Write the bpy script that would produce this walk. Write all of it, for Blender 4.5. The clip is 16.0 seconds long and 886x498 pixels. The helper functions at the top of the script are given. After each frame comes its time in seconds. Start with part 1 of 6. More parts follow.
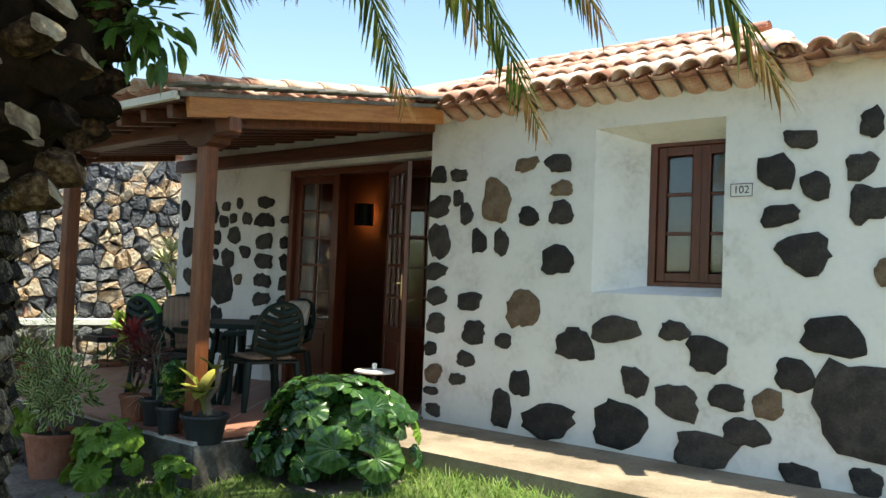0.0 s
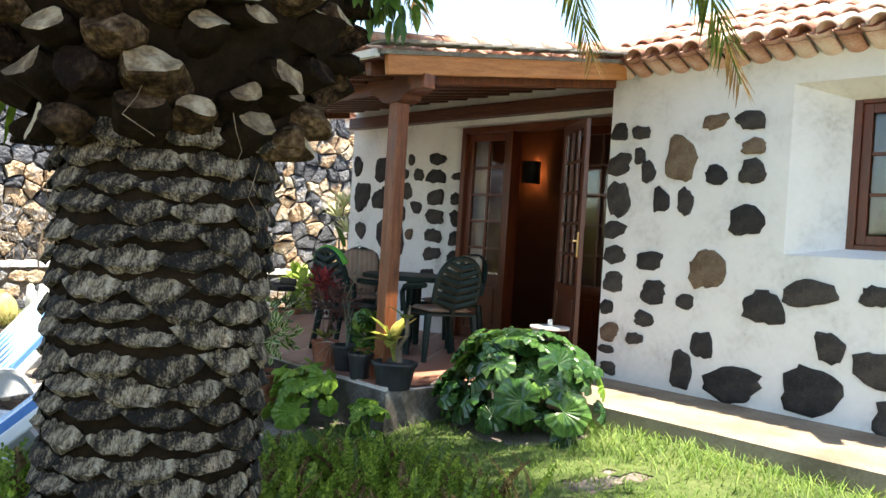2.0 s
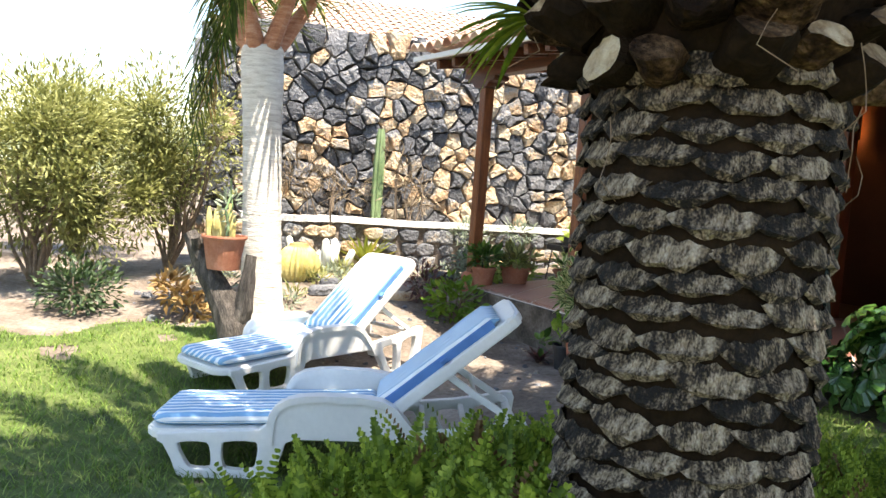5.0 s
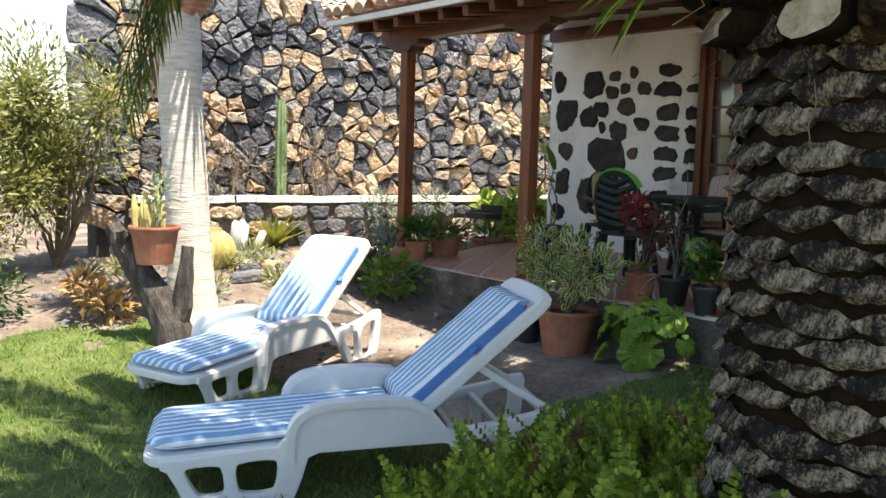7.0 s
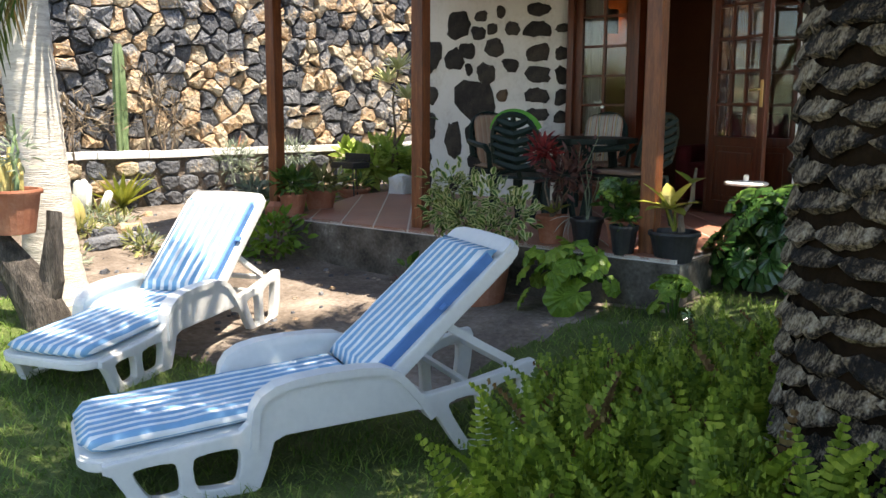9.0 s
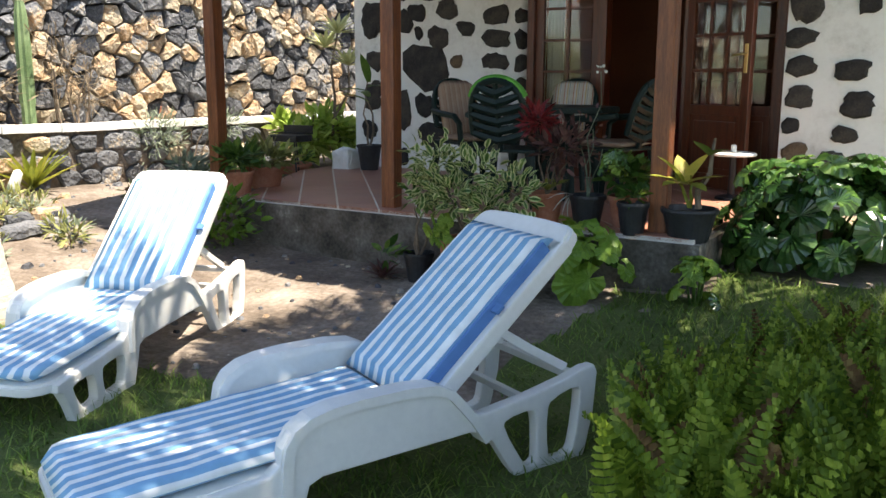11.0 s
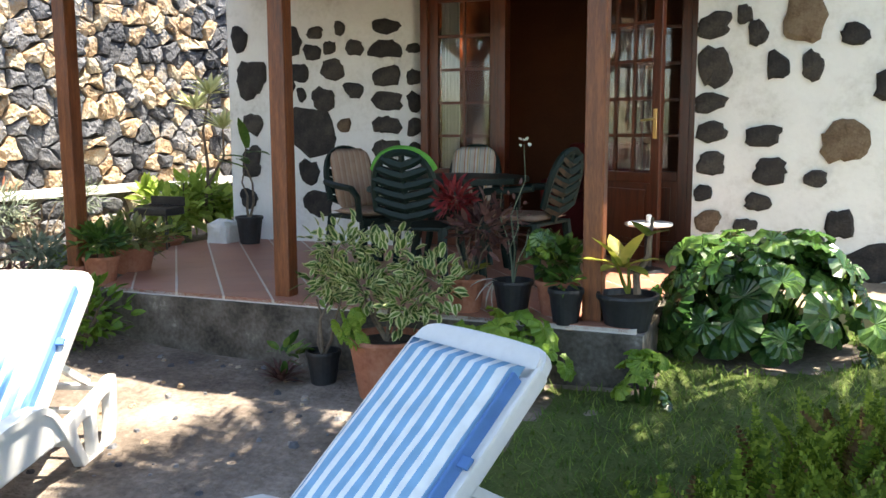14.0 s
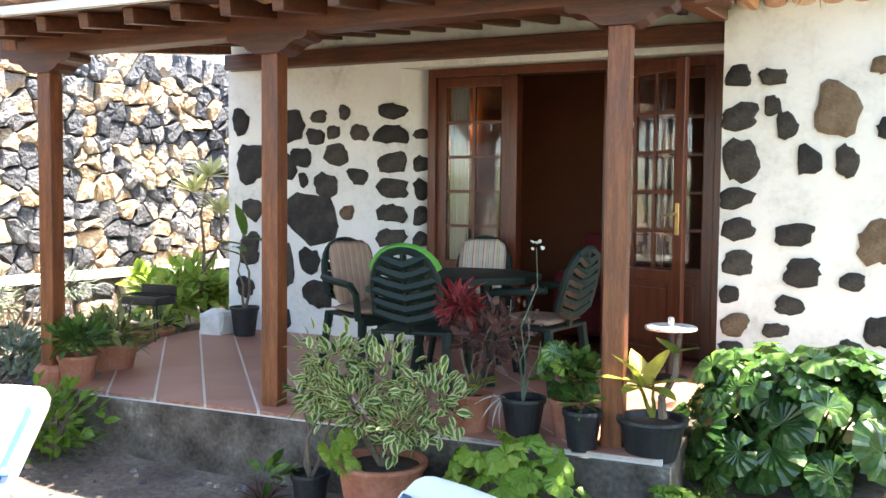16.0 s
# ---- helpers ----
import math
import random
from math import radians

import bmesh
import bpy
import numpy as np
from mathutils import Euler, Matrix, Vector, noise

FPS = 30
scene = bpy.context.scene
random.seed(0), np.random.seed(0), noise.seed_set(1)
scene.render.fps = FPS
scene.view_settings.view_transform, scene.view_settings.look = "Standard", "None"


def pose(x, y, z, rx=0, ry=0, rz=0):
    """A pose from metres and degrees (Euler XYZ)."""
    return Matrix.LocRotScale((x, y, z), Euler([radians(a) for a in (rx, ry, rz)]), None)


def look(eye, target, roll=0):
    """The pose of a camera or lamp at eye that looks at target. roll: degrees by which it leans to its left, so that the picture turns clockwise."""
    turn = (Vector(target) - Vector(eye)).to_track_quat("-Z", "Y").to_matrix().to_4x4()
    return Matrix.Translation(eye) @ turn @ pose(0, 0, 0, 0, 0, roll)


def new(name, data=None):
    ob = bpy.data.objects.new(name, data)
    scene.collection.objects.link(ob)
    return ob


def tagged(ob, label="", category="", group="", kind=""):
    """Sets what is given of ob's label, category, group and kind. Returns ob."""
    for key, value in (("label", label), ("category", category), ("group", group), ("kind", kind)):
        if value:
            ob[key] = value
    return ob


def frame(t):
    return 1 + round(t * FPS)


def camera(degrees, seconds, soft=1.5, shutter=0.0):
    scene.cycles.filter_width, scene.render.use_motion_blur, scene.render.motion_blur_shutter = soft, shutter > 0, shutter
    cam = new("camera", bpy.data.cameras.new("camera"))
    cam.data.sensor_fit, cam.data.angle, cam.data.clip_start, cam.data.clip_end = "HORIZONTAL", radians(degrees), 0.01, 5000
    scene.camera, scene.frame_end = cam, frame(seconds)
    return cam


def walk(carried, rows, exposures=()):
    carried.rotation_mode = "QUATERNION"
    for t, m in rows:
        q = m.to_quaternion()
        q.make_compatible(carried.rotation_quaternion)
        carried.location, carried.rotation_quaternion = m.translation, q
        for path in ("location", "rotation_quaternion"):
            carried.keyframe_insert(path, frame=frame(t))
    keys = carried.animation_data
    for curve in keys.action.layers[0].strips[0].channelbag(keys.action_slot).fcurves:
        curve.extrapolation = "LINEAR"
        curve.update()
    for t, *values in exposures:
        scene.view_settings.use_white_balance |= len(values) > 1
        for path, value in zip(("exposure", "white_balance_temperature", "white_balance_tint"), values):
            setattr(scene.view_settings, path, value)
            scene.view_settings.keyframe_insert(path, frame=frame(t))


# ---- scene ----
cam = camera(54.0, 16.0)
PATH = [
    (0, (0.449, 0.128, 1.442), (-0.847, 1.648, 1.524), 2.3),
    (0.5, (0.453, 0.119, 1.434), (-0.905, 1.586, 1.49), 2.7),
    (1, (0.416, 0.079, 1.426), (-0.998, 1.493, 1.453), 2.5),
    (1.5, (0.331, -0.058, 1.418), (-1.118, 1.32, 1.418), 3.0),
    (2, (0.244, -0.151, 1.402), (-1.274, 1.15, 1.374), 3.6),
    (2.5, (0.115, -0.275, 1.391), (-1.451, 0.967, 1.33), 4.2),
    (3, (-0.024, -0.395, 1.378), (-1.625, 0.8, 1.285), 4.8),
    (3.5, (-0.188, -0.475, 1.366), (-1.832, 0.658, 1.243), 5.6),
    (4, (-0.438, -0.611, 1.339), (-2.134, 0.444, 1.231), 5.3),
    (4.5, (-0.656, -0.718, 1.316), (-2.399, 0.255, 1.189), 4.4),
    (4.7, (-0.732, -0.775, 1.316), (-2.489, 0.169, 1.169), 4.3),
    (6.8, (-1.586, -1.4, 1.318), (-3.157, -0.182, 1.105), 2.2),
    (7, (-1.682, -1.421, 1.316), (-3.225, -0.167, 1.105), 1.6),
    (7.5, (-1.873, -1.454, 1.296), (-3.354, -0.132, 1.057), 2.0),
    (8, (-2.057, -1.597, 1.298), (-3.423, -0.163, 1.021), 0.9),
    (8.5, (-2.254, -1.664, 1.27), (-3.518, -0.145, 0.969), 0.8),
    (8.7, (-2.334, -1.675, 1.264), (-3.577, -0.141, 0.955), 0.6),
    (10.8, (-3.295, -1.518, 1.224), (-4.335, 0.15, 0.856), -0.1),
    (11, (-3.361, -1.48, 1.223), (-4.374, 0.202, 0.842), 0.2),
    (11.5, (-3.5, -1.385, 1.231), (-4.446, 0.329, 0.821), 0.3),
    (12, (-3.616, -1.309, 1.265), (-4.491, 0.444, 0.862), 0.2),
    (12.5, (-3.716, -1.242, 1.291), (-4.54, 0.537, 0.899), 0.5),
    (13, (-3.836, -1.177, 1.314), (-4.597, 0.641, 0.976), 0.3),
    (13.5, (-3.91, -1.113, 1.344), (-4.637, 0.724, 1.035), -0.1),
    (14, (-3.947, -0.986, 1.365), (-4.691, 0.851, 1.093), -0.2),
    (14.5, (-3.961, -0.867, 1.403), (-4.745, 0.961, 1.197), 0.0),
    (15, (-3.998, -0.753, 1.443), (-4.802, 1.069, 1.262), 0.4),
    (15.5, (-4.061, -0.626, 1.478), (-4.86, 1.201, 1.323), 0.4),
    (16, (-4.093, -0.522, 1.508), (-4.867, 1.319, 1.401), 0.6),
]
walk(cam, [(t, look(eye, target, roll)) for t, eye, target, roll in PATH], [(0, 1.35, 7000, 2), (1.5, 1.72, 7000, 8), (3, 2.5, 7250, 12), (4.5, 2.2, 7400, 12), (7, 1.6, 7400, 12), (8.5, 1.65, 7400, 12), (11, 1.72, 7400, 11), (13, 2.0, 7400, 11), (14.5, 2.4, 7300, 11), (16, 2.95, 7150, 12)])

# ---- world, sun ----
SUN_TO = Vector((0.30, 0.04, 0.953)).normalized()
sun_el = math.asin(SUN_TO.z)
sun_az = math.atan2(SUN_TO.x, SUN_TO.y)
world = bpy.data.worlds.new("sky")
scene.world = world
world.use_nodes = True
wn = world.node_tree.nodes
sky = wn.new("ShaderNodeTexSky")
sky.sky_type, sky.sun_disc = "NISHITA", False
sky.sun_elevation, sky.sun_rotation = sun_el, sun_az
sky.air_density, sky.dust_density, sky.ozone_density = 1.0, 0.5, 1.6
wn["Background"].inputs["Strength"].default_value = 0.118
world.node_tree.links.new(sky.outputs[0], wn["Background"].inputs["Color"])
sun = bpy.data.lights.new("sun", "SUN")
sun.energy, sun.angle, sun.color = 4.6, radians(0.53), (1.0, 0.955, 0.88)
sun_ob = new("sun", sun)
sun_ob.matrix_world = look(SUN_TO * 40, (0, 0, 0))


# ---- materials ----
def material(name, stops, rough=0.8, scale=6.0, fine=60.0, bump=0.2, bump_scale=None, metal=0.0, vary=0.0, per="object", spec=0.4,
             constant=False, stretch=(1, 1, 1), dist=0.01, translucent=0.0, gloss_noise=0.1):
    """A surface whose colour runs through the stops with noise at two scales; vary shifts it from piece to piece."""
    m = bpy.data.materials.new(name)
    m.use_nodes = True
    n, l = m.node_tree.nodes, m.node_tree.links
    b = n["Principled BSDF"]
    b.inputs["Metallic"].default_value = metal
    b.inputs["Specular IOR Level"].default_value = spec
    tc = n.new("ShaderNodeTexCoord")
    mp = n.new("ShaderNodeMapping")
    mp.inputs["Scale"].default_value = stretch
    l.new(tc.outputs["Object"], mp.inputs["Vector"])
    a = n.new("ShaderNodeTexNoise")
    a.inputs["Scale"].default_value, a.inputs["Detail"].default_value, a.inputs["Roughness"].default_value = scale, 5, 0.6
    f = n.new("ShaderNodeTexNoise")
    f.inputs["Scale"].default_value, f.inputs["Detail"].default_value = fine, 3
    l.new(mp.outputs[0], a.inputs["Vector"])
    l.new(mp.outputs[0], f.inputs["Vector"])
    mix = n.new("ShaderNodeMath")
    mix.operation = "MULTIPLY_ADD"
    mix.inputs[1].default_value, mix.inputs[2].default_value = 0.35, -0.175
    l.new(f.outputs["Fac"], mix.inputs[0])
    add = n.new("ShaderNodeMath")
    add.operation = "ADD"
    l.new(a.outputs["Fac"], add.inputs[0])
    l.new(mix.outputs[0], add.inputs[1])
    src = add.outputs[0]
    if vary:
        if per == "object":
            r = n.new("ShaderNodeObjectInfo")
            rnd = r.outputs["Random"]
        else:
            r = n.new("ShaderNodeNewGeometry")
            rnd = r.outputs["Random Per Island"]
        sh = n.new("ShaderNodeMath")
        sh.operation = "MULTIPLY_ADD"
        sh.inputs[1].default_value, sh.inputs[2].default_value = vary, -vary / 2
        l.new(rnd, sh.inputs[0])
        s2 = n.new("ShaderNodeMath")
        s2.operation = "ADD"
        l.new(src, s2.inputs[0])
        l.new(sh.outputs[0], s2.inputs[1])
        src = s2.outputs[0]
    ramp = n.new("ShaderNodeValToRGB")
    if constant:
        ramp.color_ramp.interpolation = "LINEAR"
    els = ramp.color_ramp.elements
    while len(els) < len(stops):
        els.new(0.5)
    for e, (p, c) in zip(els, stops):
        e.position, e.color = p, (*c, 1)
    l.new(src, ramp.inputs["Fac"])
    l.new(ramp.outputs["Color"], b.inputs["Base Color"])
    g = n.new("ShaderNodeMath")
    g.operation = "MULTIPLY_ADD"
    g.inputs[1].default_value, g.inputs[2].default_value = gloss_noise * 2, rough - gloss_noise
    l.new(a.outputs["Fac"], g.inputs[0])
    l.new(g.outputs[0], b.inputs["Roughness"])
    if bump:
        bn = n.new("ShaderNodeBump")
        bn.inputs["Strength"].default_value, bn.inputs["Distance"].default_value = bump, dist
        bs = n.new("ShaderNodeTexNoise")
        bs.inputs["Scale"].default_value, bs.inputs["Detail"].default_value = bump_scale or fine, 4
        l.new(mp.outputs[0], bs.inputs["Vector"])
        l.new(bs.outputs["Fac"], bn.inputs["Height"])
        l.new(bn.outputs[0], b.inputs["Normal"])
    if translucent:
        tr = n.new("ShaderNodeBsdfTranslucent")
        l.new(ramp.outputs["Color"], tr.inputs["Color"])
        ms = n.new("ShaderNodeMixShader")
        ms.inputs[0].default_value = translucent
        l.new(b.outputs[0], ms.inputs[1])
        l.new(tr.outputs[0], ms.inputs[2])
        l.new(ms.outputs[0], n["Material Output"].inputs["Surface"])
    return m


WHITEWASH = material("whitewash", [(0.22, (0.48, 0.47, 0.43)), (0.36, (0.68, 0.675, 0.64)), (0.5, (0.77, 0.77, 0.74)), (0.75, (0.82, 0.82, 0.79))], 0.9, 2.2, 26, 0.6, 9, dist=0.012)
BASALT = material("basalt", [(0.3, (0.014, 0.013, 0.014)), (0.5, (0.034, 0.031, 0.029)), (0.7, (0.07, 0.06, 0.05))], 0.85, 7, 70, 0.7, 30, vary=0.25)
TUFF = material("brown_stone", [(0.3, (0.07, 0.048, 0.032)), (0.5, (0.14, 0.095, 0.06)), (0.7, (0.2, 0.15, 0.1))], 0.88, 7, 70, 0.7, 30, vary=0.2)
FIELDSTONE_STOPS = [(0.0, (0.055, 0.058, 0.066)), (0.38, (0.11, 0.115, 0.127)), (0.6, (0.2, 0.205, 0.218)), (0.67, (0.34, 0.31, 0.265)), (0.79, (0.42, 0.27, 0.15)), (0.92, (0.5, 0.42, 0.31))]
FIELDSTONE = material("fieldstone", FIELDSTONE_STOPS, 0.92, 3.0, 45, 1.0, 26, vary=0.85, dist=0.04)
FIELDSTONE_FAR = material("fieldstone_far", [(min(1.0, p + 0.05), c) for p, c in FIELDSTONE_STOPS], 0.92, 3.0, 45, 1.0, 26, vary=0.85, per="island", dist=0.04)
MORTAR = material("dark_joint", [(0.3, (0.035, 0.032, 0.029)), (0.7, (0.1, 0.092, 0.08))], 0.95, 8, 50, 0.6)
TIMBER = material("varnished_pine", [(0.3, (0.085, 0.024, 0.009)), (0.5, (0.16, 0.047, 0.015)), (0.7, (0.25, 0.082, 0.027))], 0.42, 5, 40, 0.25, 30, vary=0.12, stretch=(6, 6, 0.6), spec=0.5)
# the pine at about half brightness: shade under the roof, put into the colour
BEAM = material("shaded_varnished_beam", [(0.3, (0.045, 0.013, 0.007)), (0.5, (0.085, 0.025, 0.011)), (0.7, (0.14, 0.044, 0.018))], 0.45, 5, 40, 0.25, 30, vary=0.12, stretch=(0.6, 6, 6), spec=0.5)
# porch timber again, much lighter: the sun on this side is in the colour
FASCIA = material("sunlit_fascia", [(0.3, (0.36, 0.13, 0.035)), (0.5, (0.5, 0.2, 0.06)), (0.7, (0.58, 0.26, 0.09))], 0.5, 5, 40, 0.2, 30, stretch=(6, 0.6, 6))
MAHOGANY = material("red_varnished_door", [(0.3, (0.0578, 0.0122, 0.0048)), (0.5, (0.102, 0.0231, 0.0075)), (0.7, (0.1428, 0.0354, 0.0116))], 0.32, 5, 45, 0.15, 30, stretch=(5, 5, 0.5), spec=0.5)
ROOF_TILE = material("clay_roof_tile", [(0.2, (0.3, 0.13, 0.085)), (0.42, (0.5, 0.28, 0.2)), (0.56, (0.63, 0.44, 0.35)), (0.75, (0.72, 0.6, 0.5))], 0.9, 5, 60, 0.4, 35, vary=0.4)
ROOF_SLATE = material("weathered_tile_edge", [(0.3, (0.13, 0.12, 0.11)), (0.7, (0.3, 0.28, 0.25))], 0.9, 8, 60, 0.5, vary=0.2)
TERRACOTTA_FLOOR = material("terracotta_floor_tile", [(0.3, (0.33, 0.145, 0.098)), (0.5, (0.39, 0.178, 0.122)), (0.7, (0.44, 0.215, 0.15))], 0.42, 3, 50, 0.1, vary=0.15)
GROUT = material("pale_grout", [(0.3, (0.62, 0.56, 0.5)), (0.7, (0.74, 0.69, 0.62))], 0.9, 8, 60, 0.2)
CONCRETE = material("stained_concrete", [(0.3, (0.03, 0.026, 0.021)), (0.46, (0.085, 0.074, 0.06)), (0.62, (0.15, 0.135, 0.115)), (0.78, (0.34, 0.32, 0.28))], 0.92, 4.5, 40, 0.6, 14)
SLAB = material("pale_concrete_slab", [(0.3, (0.17, 0.13, 0.088)), (0.5, (0.26, 0.205, 0.145)), (0.75, (0.35, 0.29, 0.215))], 0.92, 2.2, 45, 0.4, 25)
SOIL = material("dry_soil", [(0.25, (0.07, 0.054, 0.042)), (0.45, (0.145, 0.115, 0.092)), (0.6, (0.235, 0.195, 0.162)), (0.8, (0.36, 0.315, 0.27))], 0.97, 1.7, 28, 0.9, 24, dist=0.03)
WHITE_PAINT = material("white_lime_paint", [(0.3, (0.66, 0.65, 0.62)), (0.7, (0.82, 0.82, 0.8))], 0.85, 4, 40, 0.3)
# plaster coloured very dark to hold the dimness of the room
INTERIOR = material("shade_darkened_plaster", [(0.3, (0.09, 0.03, 0.013)), (0.7, (0.13, 0.045, 0.019))], 0.9, 2, 40, 0.1)
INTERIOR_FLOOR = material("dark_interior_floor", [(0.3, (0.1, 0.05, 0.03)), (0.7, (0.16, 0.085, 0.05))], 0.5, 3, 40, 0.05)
PALM_BARK = material("palm_leaf_base", [(0.3, (0.016, 0.011, 0.008)), (0.46, (0.06, 0.045, 0.031)), (0.58, (0.17, 0.14, 0.1)), (0.76, (0.4, 0.36, 0.29))], 0.95, 9, 55, 0.9, 40, vary=0.25, per="island", spec=0.12, dist=0.02, stretch=(1, 1, 0.6))
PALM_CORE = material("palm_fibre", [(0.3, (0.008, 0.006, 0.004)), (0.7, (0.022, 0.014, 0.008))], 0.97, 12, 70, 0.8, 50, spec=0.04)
CLAY = material("terracotta_pot", [(0.3, (0.26, 0.09, 0.05)), (0.5, (0.36, 0.14, 0.08)), (0.75, (0.44, 0.21, 0.14))], 0.85, 5, 50, 0.25)
BRASS = material("brass", [(0.3, (0.7, 0.5, 0.2)), (0.7, (0.8, 0.6, 0.28))], 0.3, 9, 60, 0.0, metal=1.0)


def plain_glass(name, tint, rough=0.02):
    m = bpy.data.materials.new(name)
    m.use_nodes = True
    b = m.node_tree.nodes["Principled BSDF"]
    b.inputs["Base Color"].default_value = (*tint, 1)
    b.inputs["Roughness"].default_value = rough
    b.inputs["Transmission Weight"].default_value = 1.0
    b.inputs["IOR"].default_value = 1.5
    return m


GLASS = plain_glass("pane_glass", (0.95, 0.97, 0.97))


# ---- building blocks ----
def link(name, bm, mat, parent=None, label="", smooth=False):
    me = bpy.data.meshes.new(name)
    bm.normal_update()
    bm.to_mesh(me)
    bm.free()
    for m in (mat if isinstance(mat, (list, tuple)) else [mat]):
        me.materials.append(m)
    if smooth:
        me.polygons.foreach_set("use_smooth", [True] * len(me.polygons))
    ob = new(name, me)
    if parent is not None:
        ob.parent = parent
    if label:
        tagged(ob, label)
    return ob


def part(name, bm, mat, parent, label="", smooth=False):
    return link(name, bm, mat, parent, label, smooth)


def again(name, ob, m, parent):
    """Another piece on ob's mesh."""
    o = new(name, ob.data)
    o.parent = parent
    o.matrix_basis = m
    return o


def thing(name, label, category, group="", m=None, kind=""):
    ob = new(name)
    ob.empty_display_size = 0.1
    tagged(ob, label, category, group, kind)
    if m is not None:
        ob.matrix_basis = m
    return ob


def add_box(bm, x0, x1, y0, y1, z0, z1, bevel=0.0):
    v = [bm.verts.new(p) for p in ((x0, y0, z0), (x1, y0, z0), (x1, y1, z0), (x0, y1, z0), (x0, y0, z1), (x1, y0, z1), (x1, y1, z1), (x0, y1, z1))]
    fs = [bm.faces.new([v[i] for i in q]) for q in ((3, 2, 1, 0), (4, 5, 6, 7), (0, 1, 5, 4), (1, 2, 6, 5), (2, 3, 7, 6), (3, 0, 4, 7))]
    if bevel:
        es = list({e for f in fs for e in f.edges})
        bmesh.ops.bevel(bm, geom=es, offset=bevel, segments=2, affect="EDGES", profile=0.6)
    return bm


def box(x0, x1, y0, y1, z0, z1, bevel=0.0):
    return add_box(bmesh.new(), x0, x1, y0, y1, z0, z1, bevel)


def add_tube(bm, pts, radii, n=8, cap=True):
    """A round tube through the points."""
    rings = []
    pts = [Vector(p) for p in pts]
    for i, p in enumerate(pts):
        d = (pts[min(i + 1, len(pts) - 1)] - pts[max(i - 1, 0)]).normalized()
        a = d.orthogonal().normalized() if not rings else (prev - d * prev.dot(d)).normalized()
        prev = a
        b = d.cross(a)
        r = radii[i] if isinstance(radii, (list, tuple)) else radii
        rings.append([bm.verts.new(p + (a * math.cos(k * math.tau / n) + b * math.sin(k * math.tau / n)) * r) for k in range(n)])
    for r0, r1 in zip(rings, rings[1:]):
        for k in range(n):
            bm.faces.new((r0[k], r0[(k + 1) % n], r1[(k + 1) % n], r1[k]))
    if cap:
        bm.faces.new(rings[0][::-1])
        bm.faces.new(rings[-1])
    return bm


def add_lathe(bm, profile, n=20, c=(0, 0, 0)):
    rings = []
    for r, z in profile:
        rings.append([bm.verts.new((c[0] + r * math.cos(k * math.tau / n), c[1] + r * math.sin(k * math.tau / n), c[2] + z)) for k in range(n)])
    for r0, r1 in zip(rings, rings[1:]):
        for k in range(n):
            bm.faces.new((r0[k], r0[(k + 1) % n], r1[(k + 1) % n], r1[k]))
    return rings


def mesh_from(name, verts, faces, mat, parent=None, label="", smooth=False, index=None):
    me = bpy.data.meshes.new(name)
    me.from_pydata([tuple(v) for v in verts], [], faces)
    for m in (mat if isinstance(mat, (list, tuple)) else [mat]):
        me.materials.append(m)
    if index is not None:
        me.polygons.foreach_set("material_index", index)
    if smooth:
        me.polygons.foreach_set("use_smooth", [True] * len(me.polygons))
    ob = new(name, me)
    if parent is not None:
        ob.parent = parent
    if label:
        tagged(ob, label)
    return ob


def spread(tv, tf, mats, ti=None):
    """Vertices and faces of many copies of a small template, one for each matrix."""
    tv = np.array(tv, float)
    h = np.c_[tv, np.ones(len(tv))]
    ms = np.array([np.array(m) for m in mats])
    v = np.einsum("mij,nj->mni", ms, h)[..., :3].reshape(-1, 3)
    k = len(tv)
    faces = [tuple(i + j * k for i in f) for j in range(len(ms)) for f in tf]
    idx = None if ti is None else list(ti) * len(ms)
    return v, faces, idx


def ground_z(x, y):
    """The garden's gentle fall and rise."""
    w, s = 0.0, 0.0
    for px, py, pz in GROUND_MARKS:
        k = 1.0 / (((x - px) ** 2 + (y - py) ** 2) ** 1.3 + 0.15)
        w += k
        s += k * pz
    return s / w


GROUND_MARKS = [(-5.2, 1.0, -0.345), (-7.0, 1.5, -0.275), (-5.6, 0.2, -0.35), (-6.85, 0.5, -0.275), (-7.5, 2.2, -0.26), (-4.9, 1.9, -0.32), (-6.1, 1.2, -0.29), (-3.5, -1.5, -0.18), (-7.2, 3.2, -0.1), (-5.2, 3.3, -0.05), (-2.2, 0.9, -0.02), (0.4, 0.1, 0.08),
                (-3.0, 4.7, 0.13), (-1.0, 4.7, 0.13), (2.0, 3.0, 0.12), (-8.2, 1.2, -0.1), (-10.0, 2.3, 0.15), (-10.9, 3.6, 0.22), (-10.6, 6.6, 0.3), (-9.4, 4.6, 0.24),
                (-6.5, -2.0, -0.2), (-9.0, -1.5, -0.1), (-14.0, -3.0, 0.2), (-4.5, 4.2, 0.06), (1.0, -5.0, 0.0), (-9.3, 6.0, 0.27), (-8.6, 2.6, 0.02)]

# ---- ground ----
gx = np.r_[np.linspace(-400, -30, 8), np.linspace(-26, -13.5, 8), np.linspace(-13, 3, 100), np.linspace(3.5, 30, 10), np.linspace(60, 400, 6)]
gy = np.r_[np.linspace(-400, -30, 8), np.linspace(-26, -6.5, 9), np.linspace(-6, 9, 94), np.linspace(9.5, 30, 8), np.linspace(60, 400, 6)]
gv = [(x, y, ground_z(x, y) + 0.018 * noise.noise((x * 2.3, y * 2.3, 0)) + 0.008 * noise.noise((x * 9, y * 9, 3))) for y in gy for x in gx]
nx = len(gx)
